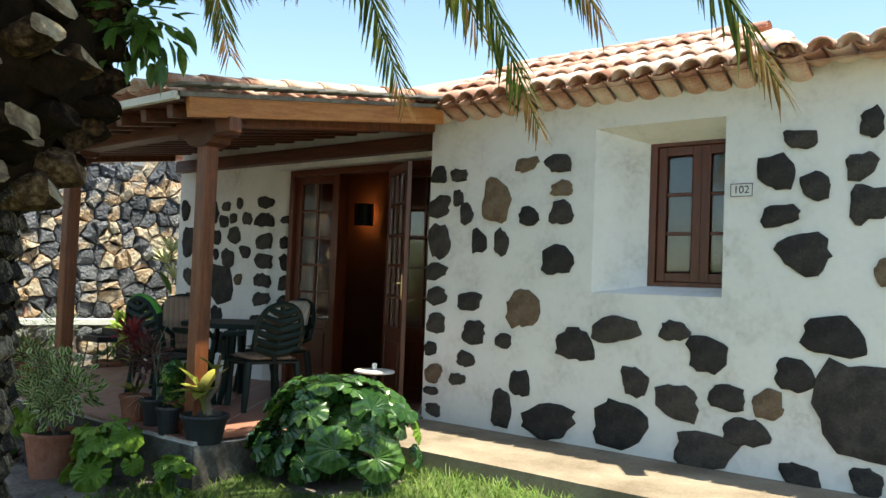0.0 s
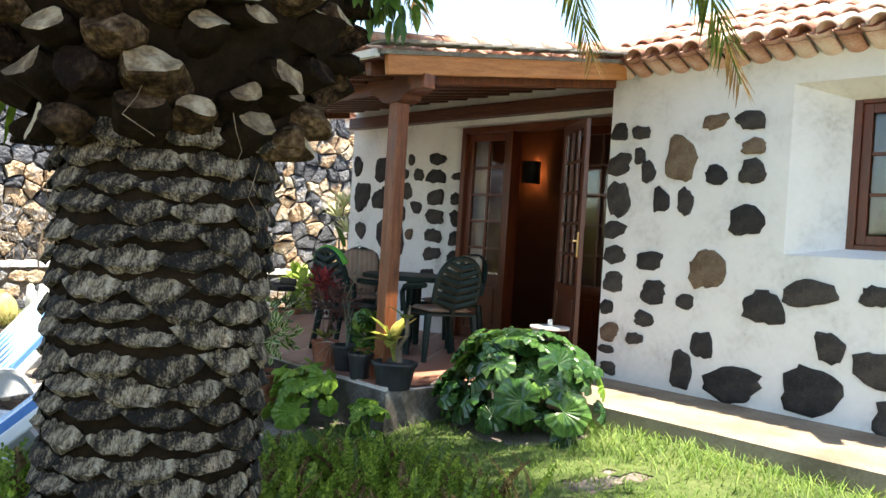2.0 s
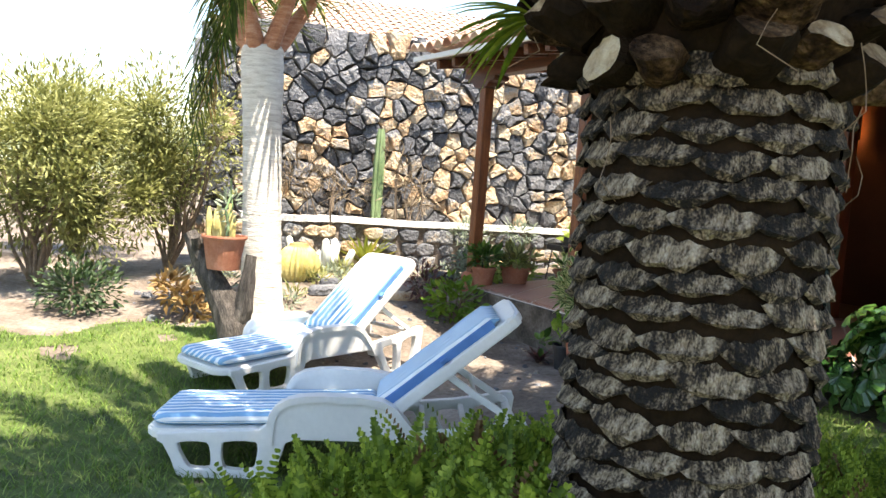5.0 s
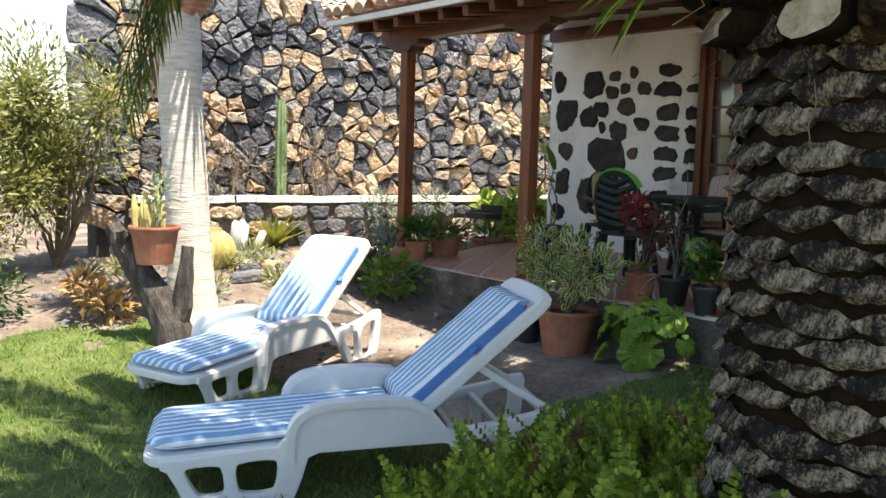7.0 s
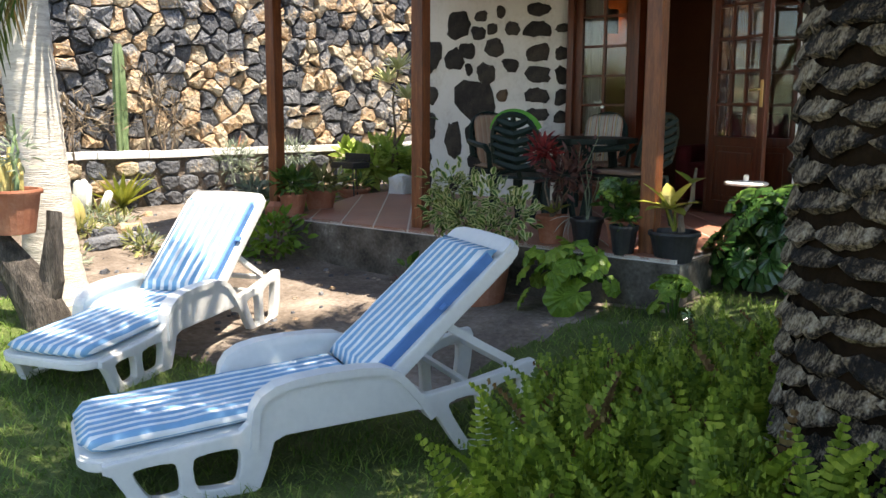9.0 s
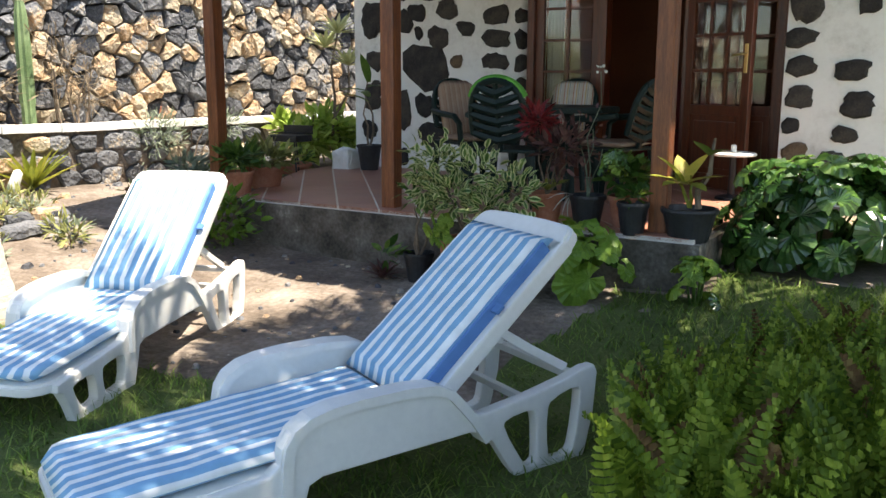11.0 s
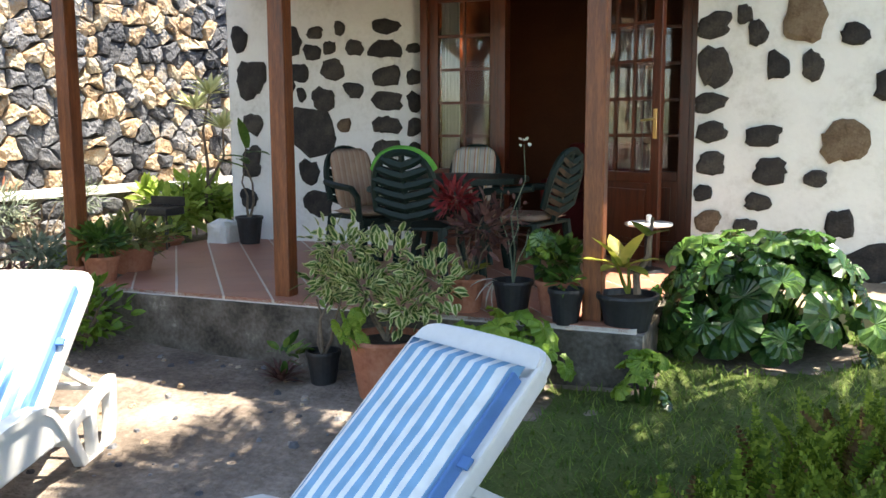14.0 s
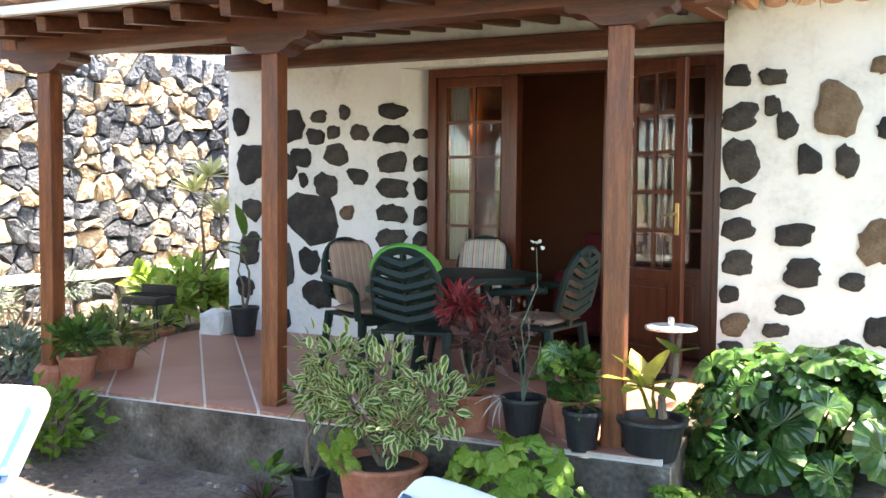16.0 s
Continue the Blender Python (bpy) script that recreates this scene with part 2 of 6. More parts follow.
gf = [(j * nx + i, j * nx + i + 1, (j + 1) * nx + i + 1, (j + 1) * nx + i) for j in range(len(gy) - 1) for i in range(nx - 1)]
tagged(mesh_from("ground", gv, gf, SOIL, smooth=True), "bare trampled brown soil of the sloping garden", "ground", kind="structure")

# ---- house ----
WALL_Y, PORCH_Y, DOOR_Y = 5.94, 6.26, 6.41
CORNER_X = -4.68
WIN = (-3.0, -1.97, 1.43, 2.69)
house = thing("house", "whitewashed cottage wall with dark inset stones", "house wall", kind="structure")
bm = bmesh.new()
T = 0.52
add_box(bm, CORNER_X, WIN[0], WALL_Y, WALL_Y + T, -0.2, 3.02)
add_box(bm, WIN[1], 4.0, WALL_Y, WALL_Y + T, -0.2, 3.02)
add_box(bm, WIN[0], WIN[1], WALL_Y, WALL_Y + T, -0.2, WIN[2])
add_box(bm, WIN[0], WIN[1], WALL_Y, WALL_Y + T, WIN[3], 3.02)
bmesh.ops.remove_doubles(bm, verts=bm.verts, dist=0.0005)
front = part("wall_front", bm, WHITEWASH, house)
bm = bmesh.new()
PORCH_L, REV_X, REV_IN = -9.14, -7.35, -7.14
ring = [(PORCH_L, PORCH_Y), (REV_X, PORCH_Y), (REV_IN, DOOR_Y + 0.1), (REV_IN, DOOR_Y + 0.4), (PORCH_L, DOOR_Y + 0.4)]
lo = [bm.verts.new((x, y, -0.2)) for x, y in ring]
hi = [bm.verts.new((x, y, 3.0)) for x, y in ring]
for i in range(5):
    j = (i + 1) % 5
    bm.faces.new((lo[i], lo[j], hi[j], hi[i]))
bm.faces.new(hi)
back = part("wall_porch", bm, WHITEWASH, house)
part("wall_lintel", box(REV_X, CORNER_X, PORCH_Y, DOOR_Y + 0.4, 2.65, 3.0), WHITEWASH, house)
part("wall_return", box(CORNER_X + 0.003, CORNER_X + 0.45, WALL_Y + T, DOOR_Y + 0.42, -0.2, 3.0), WHITEWASH, house)
part("wall_end", box(PORCH_L - 0.003, PORCH_L + 0.4, DOOR_Y + 0.4, 12, -0.2, 3.0), WHITEWASH, house)
part("wall_back", box(PORCH_L, 4.0, 11.6, 12.0, -0.2, 3.0), WHITEWASH, house)
part("wall_east", box(3.6, 4.0, WALL_Y + T, 11.6, -0.2, 3.0), WHITEWASH, house)


def stone_bm(w, h, depth, seed, n=17):
    """One rough-edged field stone, face towards -y."""
    rnd = random.Random(seed)
    bm = bmesh.new()
    p = rnd.uniform(2.3, 3.6)
    ph = rnd.uniform(0, 6)
    outer, mid, inner = [], [], []
    for k in range(n):
        a = k * math.tau / n + rnd.uniform(-0.15, 0.15)
        c, s = math.cos(a), math.sin(a)
        r = (abs(c) ** p + abs(s) ** p) ** (-1 / p) * rnd.uniform(0.83, 1.07) * (1 + 0.09 * math.sin(2 * a + ph) + 0.07 * math.sin(3 * a + 2 * ph))
        x, z = c * r * w / 2, s * r * h / 2
        outer.append(bm.verts.new((x * 1.02, 0.02, z * 1.02)))
        mid.append(bm.verts.new((x, -depth * 0.6, z)))
        inner.append(bm.verts.new((x * 0.8 , -depth * rnd.uniform(0.9, 1.25), z * 0.8)))
    c = bm.verts.new((rnd.uniform(-0.1, 0.1) * w, -depth * 1.15, rnd.uniform(-0.1, 0.1) * h))
    for k in range(n):
        j = (k + 1) % n
        bm.faces.new((outer[k], outer[j], mid[j], mid[k]))
        bm.faces.new((mid[k], mid[j], inner[j], inner[k]))
        bm.faces.new((inner[k], inner[j], c))
    return bm


QUOINS = [(-4.58, 2.41, 0.2, 0.15, 0), (-4.56, 2.13, 0.25, 0.19, 0), (-4.55, 1.83, 0.26, 0.32, 0), (-4.57, 1.56, 0.23, 0.16, 0), (-4.55, 1.34, 0.24, 0.16, 0), (-4.55, 1.1, 0.23, 0.17, 0), (-4.6, 0.88, 0.14, 0.14, 0), (-4.56, 0.67, 0.2, 0.17, 1), (-4.58, 0.51, 0.16, 0.08, 0), (-4.54, 0.35, 0.16, 0.12, 0)]
UPPER_LEFT = [(-4.35, 2.4, 0.2, 0.12, 0), (-4.35, 2.2, 0.13, 0.14, 0), (-4.25, 2.06, 0.15, 0.19, 0), (-3.94, 2.16, 0.31, 0.38, 1), (-3.64, 2.45, 0.22, 0.12, 1), (-3.33, 2.44, 0.25, 0.16, 0), (-3.29, 2.24, 0.22, 0.12, 1), (-3.6, 2.02, 0.21, 0.16, 0), (-3.29, 2.05, 0.23, 0.19, 0), (-4.11, 1.82, 0.17, 0.2, 0), (-3.87, 1.81, 0.17, 0.21, 0), (-3.32, 1.67, 0.27, 0.26, 0)]
LOWER_LEFT = [(-4.18, 1.31, 0.27, 0.17, 0), (-4.12, 1.05, 0.25, 0.2, 0), (-3.81, 1.0, 0.18, 0.13, 0), (-3.63, 1.27, 0.31, 0.32, 1), (-4.2, 0.82, 0.22, 0.13, 0), (-4.29, 0.64, 0.19, 0.11, 0), (-3.63, 0.67, 0.2, 0.23, 0), (-3.13, 1.02, 0.32, 0.27, 0), (-2.79, 1.16, 0.4, 0.21, 0), (-2.31, 1.18, 0.22, 0.16, 0), (-2.06, 1.03, 0.31, 0.25, 0), (-2.61, 0.79, 0.22, 0.22, 0)]
BASE_ROW = [(-3.81, 0.44, 0.22, 0.3, 0), (-3.35, 0.4, 0.5, 0.28, 0), (-2.73, 0.46, 0.42, 0.38, 0), (-2.27, 0.68, 0.31, 0.28, 0), (-1.91, 0.75, 0.26, 0.21, 0), (-1.63, 0.74, 0.22, 0.2, 1), (-1.78, 0.53, 0.3, 0.21, 0), (-2.06, 0.37, 0.44, 0.28, 0), (-1.47, 0.95, 0.28, 0.22, 0), (-1.42, 0.3, 0.27, 0.18, 0)]
RIGHT_SIDE = [(-1.46, 2.49, 0.23, 0.14, 0), (-1.62, 2.28, 0.25, 0.26, 0), (-1.36, 2.18, 0.2, 0.2, 0), (-1.59, 1.99, 0.24, 0.17, 0), (-1.42, 1.74, 0.34, 0.3, 0), (-1.23, 1.21, 0.38, 0.27, 0), (-1.04, 0.76, 0.6, 0.66, 0), (-1.09, 2.29, 0.18, 0.19, 0), (-1.03, 2.56, 0.15, 0.19, 0), (-1.05, 2.05, 0.23, 0.25, 0), (-0.94, 1.63, 0.13, 0.18, 1), (-1.02, 0.34, 0.2, 0.18, 0)]
PORCH_UPPER = [(-9.0, 2.24, 0.19, 0.25, 0), (-8.47, 2.18, 0.29, 0.33, 0), (-8.16, 2.26, 0.18, 0.11, 0), (-7.9, 2.29, 0.11, 0.14, 0), (-8.19, 2.08, 0.2, 0.15, 0), (-8.01, 2.12, 0.13, 0.13, 0), (-7.75, 2.11, 0.18, 0.16, 0), (-7.44, 2.29, 0.29, 0.14, 0), (-7.44, 2.09, 0.31, 0.18, 0), (-8.34, 1.9, 0.22, 0.19, 0), (-7.98, 1.92, 0.27, 0.21, 0), (-7.43, 1.85, 0.28, 0.18, 0), (-8.88, 1.85, 0.32, 0.4, 0), (-8.52, 1.82, 0.26, 0.26, 0), (-8.32, 1.7, 0.1, 0.14, 0)]
PORCH_LOWER = [(-8.09, 1.65, 0.26, 0.23, 0), (-7.76, 1.73, 0.21, 0.15, 0), (-7.43, 1.63, 0.29, 0.18, 0), (-8.24, 1.35, 0.54, 0.48, 0), (-7.87, 1.41, 0.17, 0.12, 1), (-7.44, 1.41, 0.27, 0.17, 0), (-7.44, 1.2, 0.28, 0.16, 0), (-8.53, 0.92, 0.23, 0.44, 0), (-8.26, 0.97, 0.23, 0.24, 0), (-8.16, 0.67, 0.32, 0.26, 0), (-8.87, 1.43, 0.22, 0.22, 0), (-8.52, 0.42, 0.16, 0.17, 0), (-8.9, 1.05, 0.24, 0.3, 0), (-8.95, 0.7, 0.2, 0.2, 0), (-7.5, 0.95, 0.24, 0.16, 0)]
seed = 0
for rows, y, owner in ((QUOINS + UPPER_LEFT + LOWER_LEFT + BASE_ROW + RIGHT_SIDE, WALL_Y, front), (PORCH_UPPER + PORCH_LOWER, PORCH_Y, back)):
    for x, z, w, h, brown in rows:
        seed += 1
        o = part("stone", stone_bm(w, h, 0.022, seed), TUFF if brown else BASALT, owner, smooth=False)
        o.location = (x, y, z)
ang = math.degrees(math.atan2(DOOR_Y + 0.1 - PORCH_Y, REV_IN - REV_X))
for z, h in ((2.1, 0.1), (1.84, 0.16), (1.62, 0.18), (1.39, 0.18), (1.18, 0.15), (0.9, 0.18)):
    seed += 1
    o = part("stone", stone_bm(0.16, h, 0.02, seed), BASALT, back)
    o.matrix_basis = pose((REV_X + REV_IN) / 2 + 0.02, (PORCH_Y + DOOR_Y + 0.1) / 2 + 0.03, z, 0, 0, ang)

# interior seen through the door; its walls carry the room's shade in their colour
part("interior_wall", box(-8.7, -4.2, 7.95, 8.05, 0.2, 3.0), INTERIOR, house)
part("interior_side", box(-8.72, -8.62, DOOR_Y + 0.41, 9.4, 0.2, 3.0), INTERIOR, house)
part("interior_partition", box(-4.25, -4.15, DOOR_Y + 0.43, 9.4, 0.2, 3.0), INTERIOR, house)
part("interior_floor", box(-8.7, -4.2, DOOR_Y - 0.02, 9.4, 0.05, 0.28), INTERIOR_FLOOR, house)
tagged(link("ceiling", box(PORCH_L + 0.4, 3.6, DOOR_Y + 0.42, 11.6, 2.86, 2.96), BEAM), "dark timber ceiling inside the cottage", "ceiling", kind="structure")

# terrace
TERRACE = (-9.2, -4.68, 3.62, DOOR_Y, 0.30)
bm = box(-8.35, -4.66, 3.6, DOOR_Y, -0.4, 0.27)
terrace = tagged(link("terrace", bm, CONCRETE), "raised concrete terrace with worn mossy front edge", "terrace", kind="structure")
bm = bmesh.new()
pts = [(-9.35, 5.5), (-8.35, 3.6), (-8.34, DOOR_Y - 0.01), (-9.35, DOOR_Y - 0.01)]
lo = [bm.verts.new((x, y, -0.4)) for x, y in pts]
hi = [bm.verts.new((x, y, 0.268)) for x, y in pts]
for i in range(4):
    bm.faces.new((lo[i], lo[(i + 1) % 4], hi[(i + 1) % 4], hi[i]))
bm.faces.new(hi)
part("terrace_wing", bm, CONCRETE, terrace)
def clip(poly, px, pz, nx_, nz_):
    """The part of a polygon on the near side of a line."""
    out = []
    for i in range(len(poly)):
        a, b = poly[i], poly[(i + 1) % len(poly)]
        da = (a[0] - px) * nx_ + (a[1] - pz) * nz_
        db = (b[0] - px) * nx_ + (b[1] - pz) * nz_
        if da <= 0:
            out.append(a)
        if (da < 0 < db) or (db < 0 < da):
            t = da / (da - db)
            out.append((a[0] + t * (b[0] - a[0]), a[1] + t * (b[1] - a[1])))
    return out


FLOOR_EDGE = [(-4.7, 3.62), (-4.7, DOOR_Y - 0.012), (-9.3, DOOR_Y - 0.012), (-9.3, 5.5), (-8.35, 3.63)]


def slab_of(poly, z0, z1):
    n = len(poly)
    v = [(x, y, z0) for x, y in poly] + [(x, y, z1) for x, y in poly]
    f = [tuple(range(n, 2 * n))] + [(i, (i + 1) % n, n + (i + 1) % n, n + i) for i in range(n)]
    return v, f


v, f = slab_of(FLOOR_EDGE, 0.269, 0.2975)
mesh_from("grout_bed", v, f, GROUT, terrace)
# tiles laid aslant, with wide pale joints one way and tight ones the other
ca, sa, S = math.cos(radians(39)), math.sin(radians(39)), 0.292
for i in range(-20, 32):
    for j in range(-4, 40):
        u0, v0 = -3.433 + S * i, 2.0 + S * j
        quad = [(u0 + 0.008, v0), (u0 + S - 0.008, v0), (u0 + S - 0.008, v0 + S - 0.002), (u0 + 0.008, v0 + S - 0.002)]
        poly = [(u * ca - w * sa, u * sa + w * ca) for u, w in quad]
        for k in range(len(FLOOR_EDGE)):
            (xa, ya), (xb, yb) = FLOOR_EDGE[k], FLOOR_EDGE[(k + 1) % len(FLOOR_EDGE)]
            poly = clip(poly, xa, ya, yb - ya, xa - xb)
            if len(poly) < 3:
                break
        if len(poly) < 3 or max(p[0] for p in poly) - min(p[0] for p in poly) < 0.03:
            continue
        v, f = slab_of(poly, 0.28, 0.301)
        mesh_from("floor_tile", v, f, TERRACOTTA_FLOOR, terrace)

# path along the wall
bm = bmesh.new()
xs = np.linspace(-4.64, 4, 40)
top_o = [bm.verts.new((x, 4.86 + 0.02 * noise.noise((x * 2, 0, 0)), 0.245 + 0.006 * noise.noise((x * 3, 1, 0)))) for x in xs]
top_i = [bm.verts.new((x, WALL_Y, 0.255)) for x in xs]
bot_o = [bm.verts.new((x, 4.85 + 0.02 * noise.noise((x * 2, 0, 0)), -0.1)) for x in xs]
for i in range(len(xs) - 1):
    bm.faces.new((top_o[i], top_o[i + 1], top_i[i + 1], top_i[i]))
    bm.faces.new((bot_o[i], bot_o[i + 1], top_o[i + 1], top_o[i]))
tagged(link("pavement", bm, SLAB), "pale concrete path slab along the cottage wall", "path", kind="structure")

# ---- roofs ----
def barrel_tile(length, r, mat, parent, name="roof_tile"):
    """A tapering half-round clay tile, running along +y, its back up."""
    bm = bmesh.new()
    n = 7
    rows = []
    for y, rr in ((0, r), (length, r * 0.82)):
        rows.append([(rr * math.cos(a), y, rr * math.sin(a) * 0.92) for a in np.linspace(0, math.pi, n)])
        rows.append([((rr - 0.014) * math.cos(a), y, (rr - 0.014) * math.sin(a) * 0.92 - 0.002) for a in np.linspace(0, math.pi, n)])
    vs = [[bm.verts.new(p) for p in row] for row in rows]
    for k in range(n - 1):
        bm.faces.new((vs[0][k], vs[0][k + 1], vs[2][k + 1], vs[2][k]))
        bm.faces.new((vs[1][k + 1], vs[1][k], vs[3][k], vs[3][k + 1]))
        bm.faces.new((vs[0][k + 1], vs[0][k], vs[1][k], vs[1][k + 1]))
    for k in (0, n - 1):
        bm.faces.new((vs[0][k], vs[1][k], vs[3][k], vs[2][k]) if k else (vs[1][k], vs[0][k], vs[2][k], vs[3][k]))
    return part(name, bm, mat, parent, smooth=True)


def tiled_slope(roof, x0, x1, y0, z0, slope, courses, first, keep=lambda x, y: True, pitch=0.18, run=0.36):
    """Rows of cap tiles with channel tiles between them, up a slope that faces -y."""
    rnd = random.Random(int(x0 * 100))
    ca, sa = math.cos(slope), math.sin(slope)
    n = int((x1 - x0) / pitch)
    for i in range(n + 1):
        for j in range(courses):
            x = x0 + i * pitch
            d = j * run
            y, z = y0 + d * ca, z0 + d * sa + 0.012 * (j % 2)
            if not keep(x, y):
                continue
            m = pose(x + rnd.uniform(-0.006, 0.006), y, z + 0.03, math.degrees(slope) - 1.5 + rnd.uniform(-0.6, 0.6), 0, rnd.uniform(-1.2, 1.2))
            again("roof_tile", first, m, roof)
            m = pose(x + pitch / 2, y + 0.05, z + 0.055, math.degrees(slope) - 1.5, 180, rnd.uniform(-1, 1)) @ Matrix.Diagonal((1, 1, 0.5, 1))
            again("roof_tile", first, m, roof)


roof = thing("house_roof", "hipped cottage roof of pale weathered clay tiles", "roof", kind="structure")
SL = radians(24)
EAVE_Y, EAVE_Z = 5.66, 2.945
first = barrel_tile(0.42, 0.085, ROOF_TILE, roof)
first.matrix_basis = pose(-4.75, EAVE_Y, EAVE_Z + 0.03, 22.5)
HIP_X = -2.5
tiled_slope(roof, -4.62, -1.0, EAVE_Y, EAVE_Z, SL, 5, first, keep=lambda x, y: x < HIP_X + (7.1 - y) * 0.75)
tiled_slope(roof, -1.45, 4.0, EAVE_Y, EAVE_Z + 0.02, radians(9), 2, first)
bm = bmesh.new()
v = [bm.verts.new(p) for p in ((-9.2, EAVE_Y + 0.06, EAVE_Z), (4.0, EAVE_Y + 0.06, EAVE_Z), (4.0, 7.2, EAVE_Z + 0.2), (-1.4, 7.2, EAVE_Z + 0.25), (HIP_X, 7.16, 3.62), (-9.2, 7.16, 3.62))]
w = [bm.verts.new(p) for p in ((-9.2, 12.1, 2.98), (4.0, 12.1, 2.98))]
h = bm.verts.new((-1.5, EAVE_Y + 0.06, EAVE_Z))
bm.faces.new((v[0], h, v[4], v[5]))
bm.faces.new((h, v[1], v[2], v[3]))
bm.faces.new((h, v[3], v[4]))
bm.faces.new((v[5], v[4], v[3], v[2], w[1], w[0]))
part("roof_deck", bm, ROOF_TILE, roof)
for i in range(7):
    again("ridge_tile", first, pose(-4.7 + i * 0.36, 7.12, 3.63, 0, 0, -90), roof)
for i in range(5):
    f = i / 4.6
    again("ridge_tile", first, pose(HIP_X + 0.95 * f + 0.05, 7.1 - 1.5 * f, 3.62 - 0.62 * f, -19, 0, 212) , roof)

# porch: posts, beams, boards, tiles
porch = thing("porch", "open timber porch with varnished posts and clay-tiled roof", "porch", kind="structure")
POST_Y = 3.80
RAKE = radians(8.6)
for x, z0, zt in ((-8.735, 0.2, 2.325), (-6.985, 0.28, 2.352), (-4.97, 0.2, 2.375)):
    bm = bmesh.new()
    add_box(bm, x - 0.056, x + 0.056, POST_Y - 0.056, POST_Y + 0.056, z0, zt + 0.06, 0.012)
    post = part("post", bm, TIMBER, porch)
    half = [(-0.27, 0.115), (-0.27, 0.085), (-0.245, 0.068), (-0.2, 0.066), (-0.16, 0.05), (-0.13, 0.02), (-0.08, 0.0)]
    prof = half + [(-px, pz) for px, pz in reversed(half)]
    bm = bmesh.new()
    a = [bm.verts.new((x + px, POST_Y - 0.088, zt + pz)) for px, pz in prof]
    b = [bm.verts.new((x + px, POST_Y + 0.088, zt + pz)) for px, pz in prof]
    bm.faces.new(a)
    bm.faces.new(b[::-1])
    for i in range(len(prof)):
        j = (i + 1) % len(prof)
        bm.faces.new((a[j], a[i], b[i], b[j]))
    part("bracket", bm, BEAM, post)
foot = bmesh.new()
add_lathe(foot, [(0.14, 0.0), (0.12, 0.08), (0.125, 0.16), (0.1, 0.2), (0.0, 0.2)], 12, (-8.735, POST_Y, 0.2))
part("post_footing", foot, CLAY, porch, "clay-coloured flared post footing")
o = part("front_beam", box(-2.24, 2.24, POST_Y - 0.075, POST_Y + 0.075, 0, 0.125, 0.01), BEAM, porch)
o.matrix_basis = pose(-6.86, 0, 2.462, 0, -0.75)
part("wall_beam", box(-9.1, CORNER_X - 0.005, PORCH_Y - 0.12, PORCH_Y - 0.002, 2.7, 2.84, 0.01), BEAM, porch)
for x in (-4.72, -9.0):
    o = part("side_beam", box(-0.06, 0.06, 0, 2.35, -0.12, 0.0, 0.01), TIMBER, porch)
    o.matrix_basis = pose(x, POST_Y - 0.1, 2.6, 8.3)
# rafters and boards take the darker BEAM colour for the shaded underside
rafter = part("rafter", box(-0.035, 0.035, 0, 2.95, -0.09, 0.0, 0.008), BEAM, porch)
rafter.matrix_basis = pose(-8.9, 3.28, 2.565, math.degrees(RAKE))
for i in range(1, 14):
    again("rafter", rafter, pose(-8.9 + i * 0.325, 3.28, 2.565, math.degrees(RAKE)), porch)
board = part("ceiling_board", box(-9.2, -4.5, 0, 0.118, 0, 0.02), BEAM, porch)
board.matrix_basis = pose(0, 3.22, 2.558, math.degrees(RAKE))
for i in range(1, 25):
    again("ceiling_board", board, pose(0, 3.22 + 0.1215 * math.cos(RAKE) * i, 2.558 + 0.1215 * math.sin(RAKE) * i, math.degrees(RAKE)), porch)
# the fascia's sunlit look comes from its brighter colour
o = part("fascia", box(-4.505, -4.46, 0, 2.55, -0.07, 0.07, 0.006), FASCIA, porch, "varnished fascia board with sunlight in its orange colour")
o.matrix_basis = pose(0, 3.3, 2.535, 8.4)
o = part("end_block", box(-4.6, -4.44, 3.6, 3.7, 2.42, 2.52, 0.008), TIMBER, porch)
o = part("eave_lath", box(-9.25, -4.44, 3.17, 3.21, 2.56, 2.61), WHITE_PAINT, porch, "white painted eave edge")
deck = box(-9.25, -4.44, 0, 2.72, 0.021, 0.05)
o = part("roof_deck", deck, ROOF_SLATE, porch)
o.matrix_basis = pose(0, 3.2, 2.56, math.degrees(RAKE))
ptile = barrel_tile(0.42, 0.085, ROOF_TILE, porch)
ptile.matrix_basis = pose(-9.15, 3.12, 2.66, 7)
tiled_slope(porch, -8.97, -4.75, 3.12, 2.62, RAKE, 8, ptile, pitch=0.18, run=0.35)
for i in range(8):
    again("verge_tile", ptile, pose(-4.55, 3.1 + 0.34 * i, 2.655 + 0.052 * i, 8), porch)
slate = part("verge_slate", box(-0.09, 0.07, 0, 0.3, 0, 0.02, 0.004), ROOF_SLATE, porch, "grey weathered flat edge tile")
slate.matrix_basis = pose(-4.42, 3.16, 2.635, 10.5)
for i in range(1, 12):
    again("verge_slate", slate, pose(-4.42, 3.16 + 0.225 * i, 2.635 + 0.034 * i, 10.5), porch)

# ---- retaining wall ----
def wall_xy(s):
    """A point of the retaining wall's face, s metres along it from the garden's far end."""
    return -12.0 + 0.13 * s, -1.0 + 0.99 * s


RW_LEN, RW_Z0, RW_Z1 = 11.5, 0.3, 3.02
rw = thing("retaining_wall", "high dry-stone retaining wall of grey and ochre volcanic stones", "stone wall", kind="structure")
turn = math.degrees(math.atan2(0.99, 0.13))
x0, y0 = wall_xy(0)
core = part("core", box(2.7, RW_LEN, 0.03, 0.6, -0.3, RW_Z1 - 0.04), MORTAR, rw)
core.matrix_basis = pose(x0, y0, 0, 0, 0, turn)


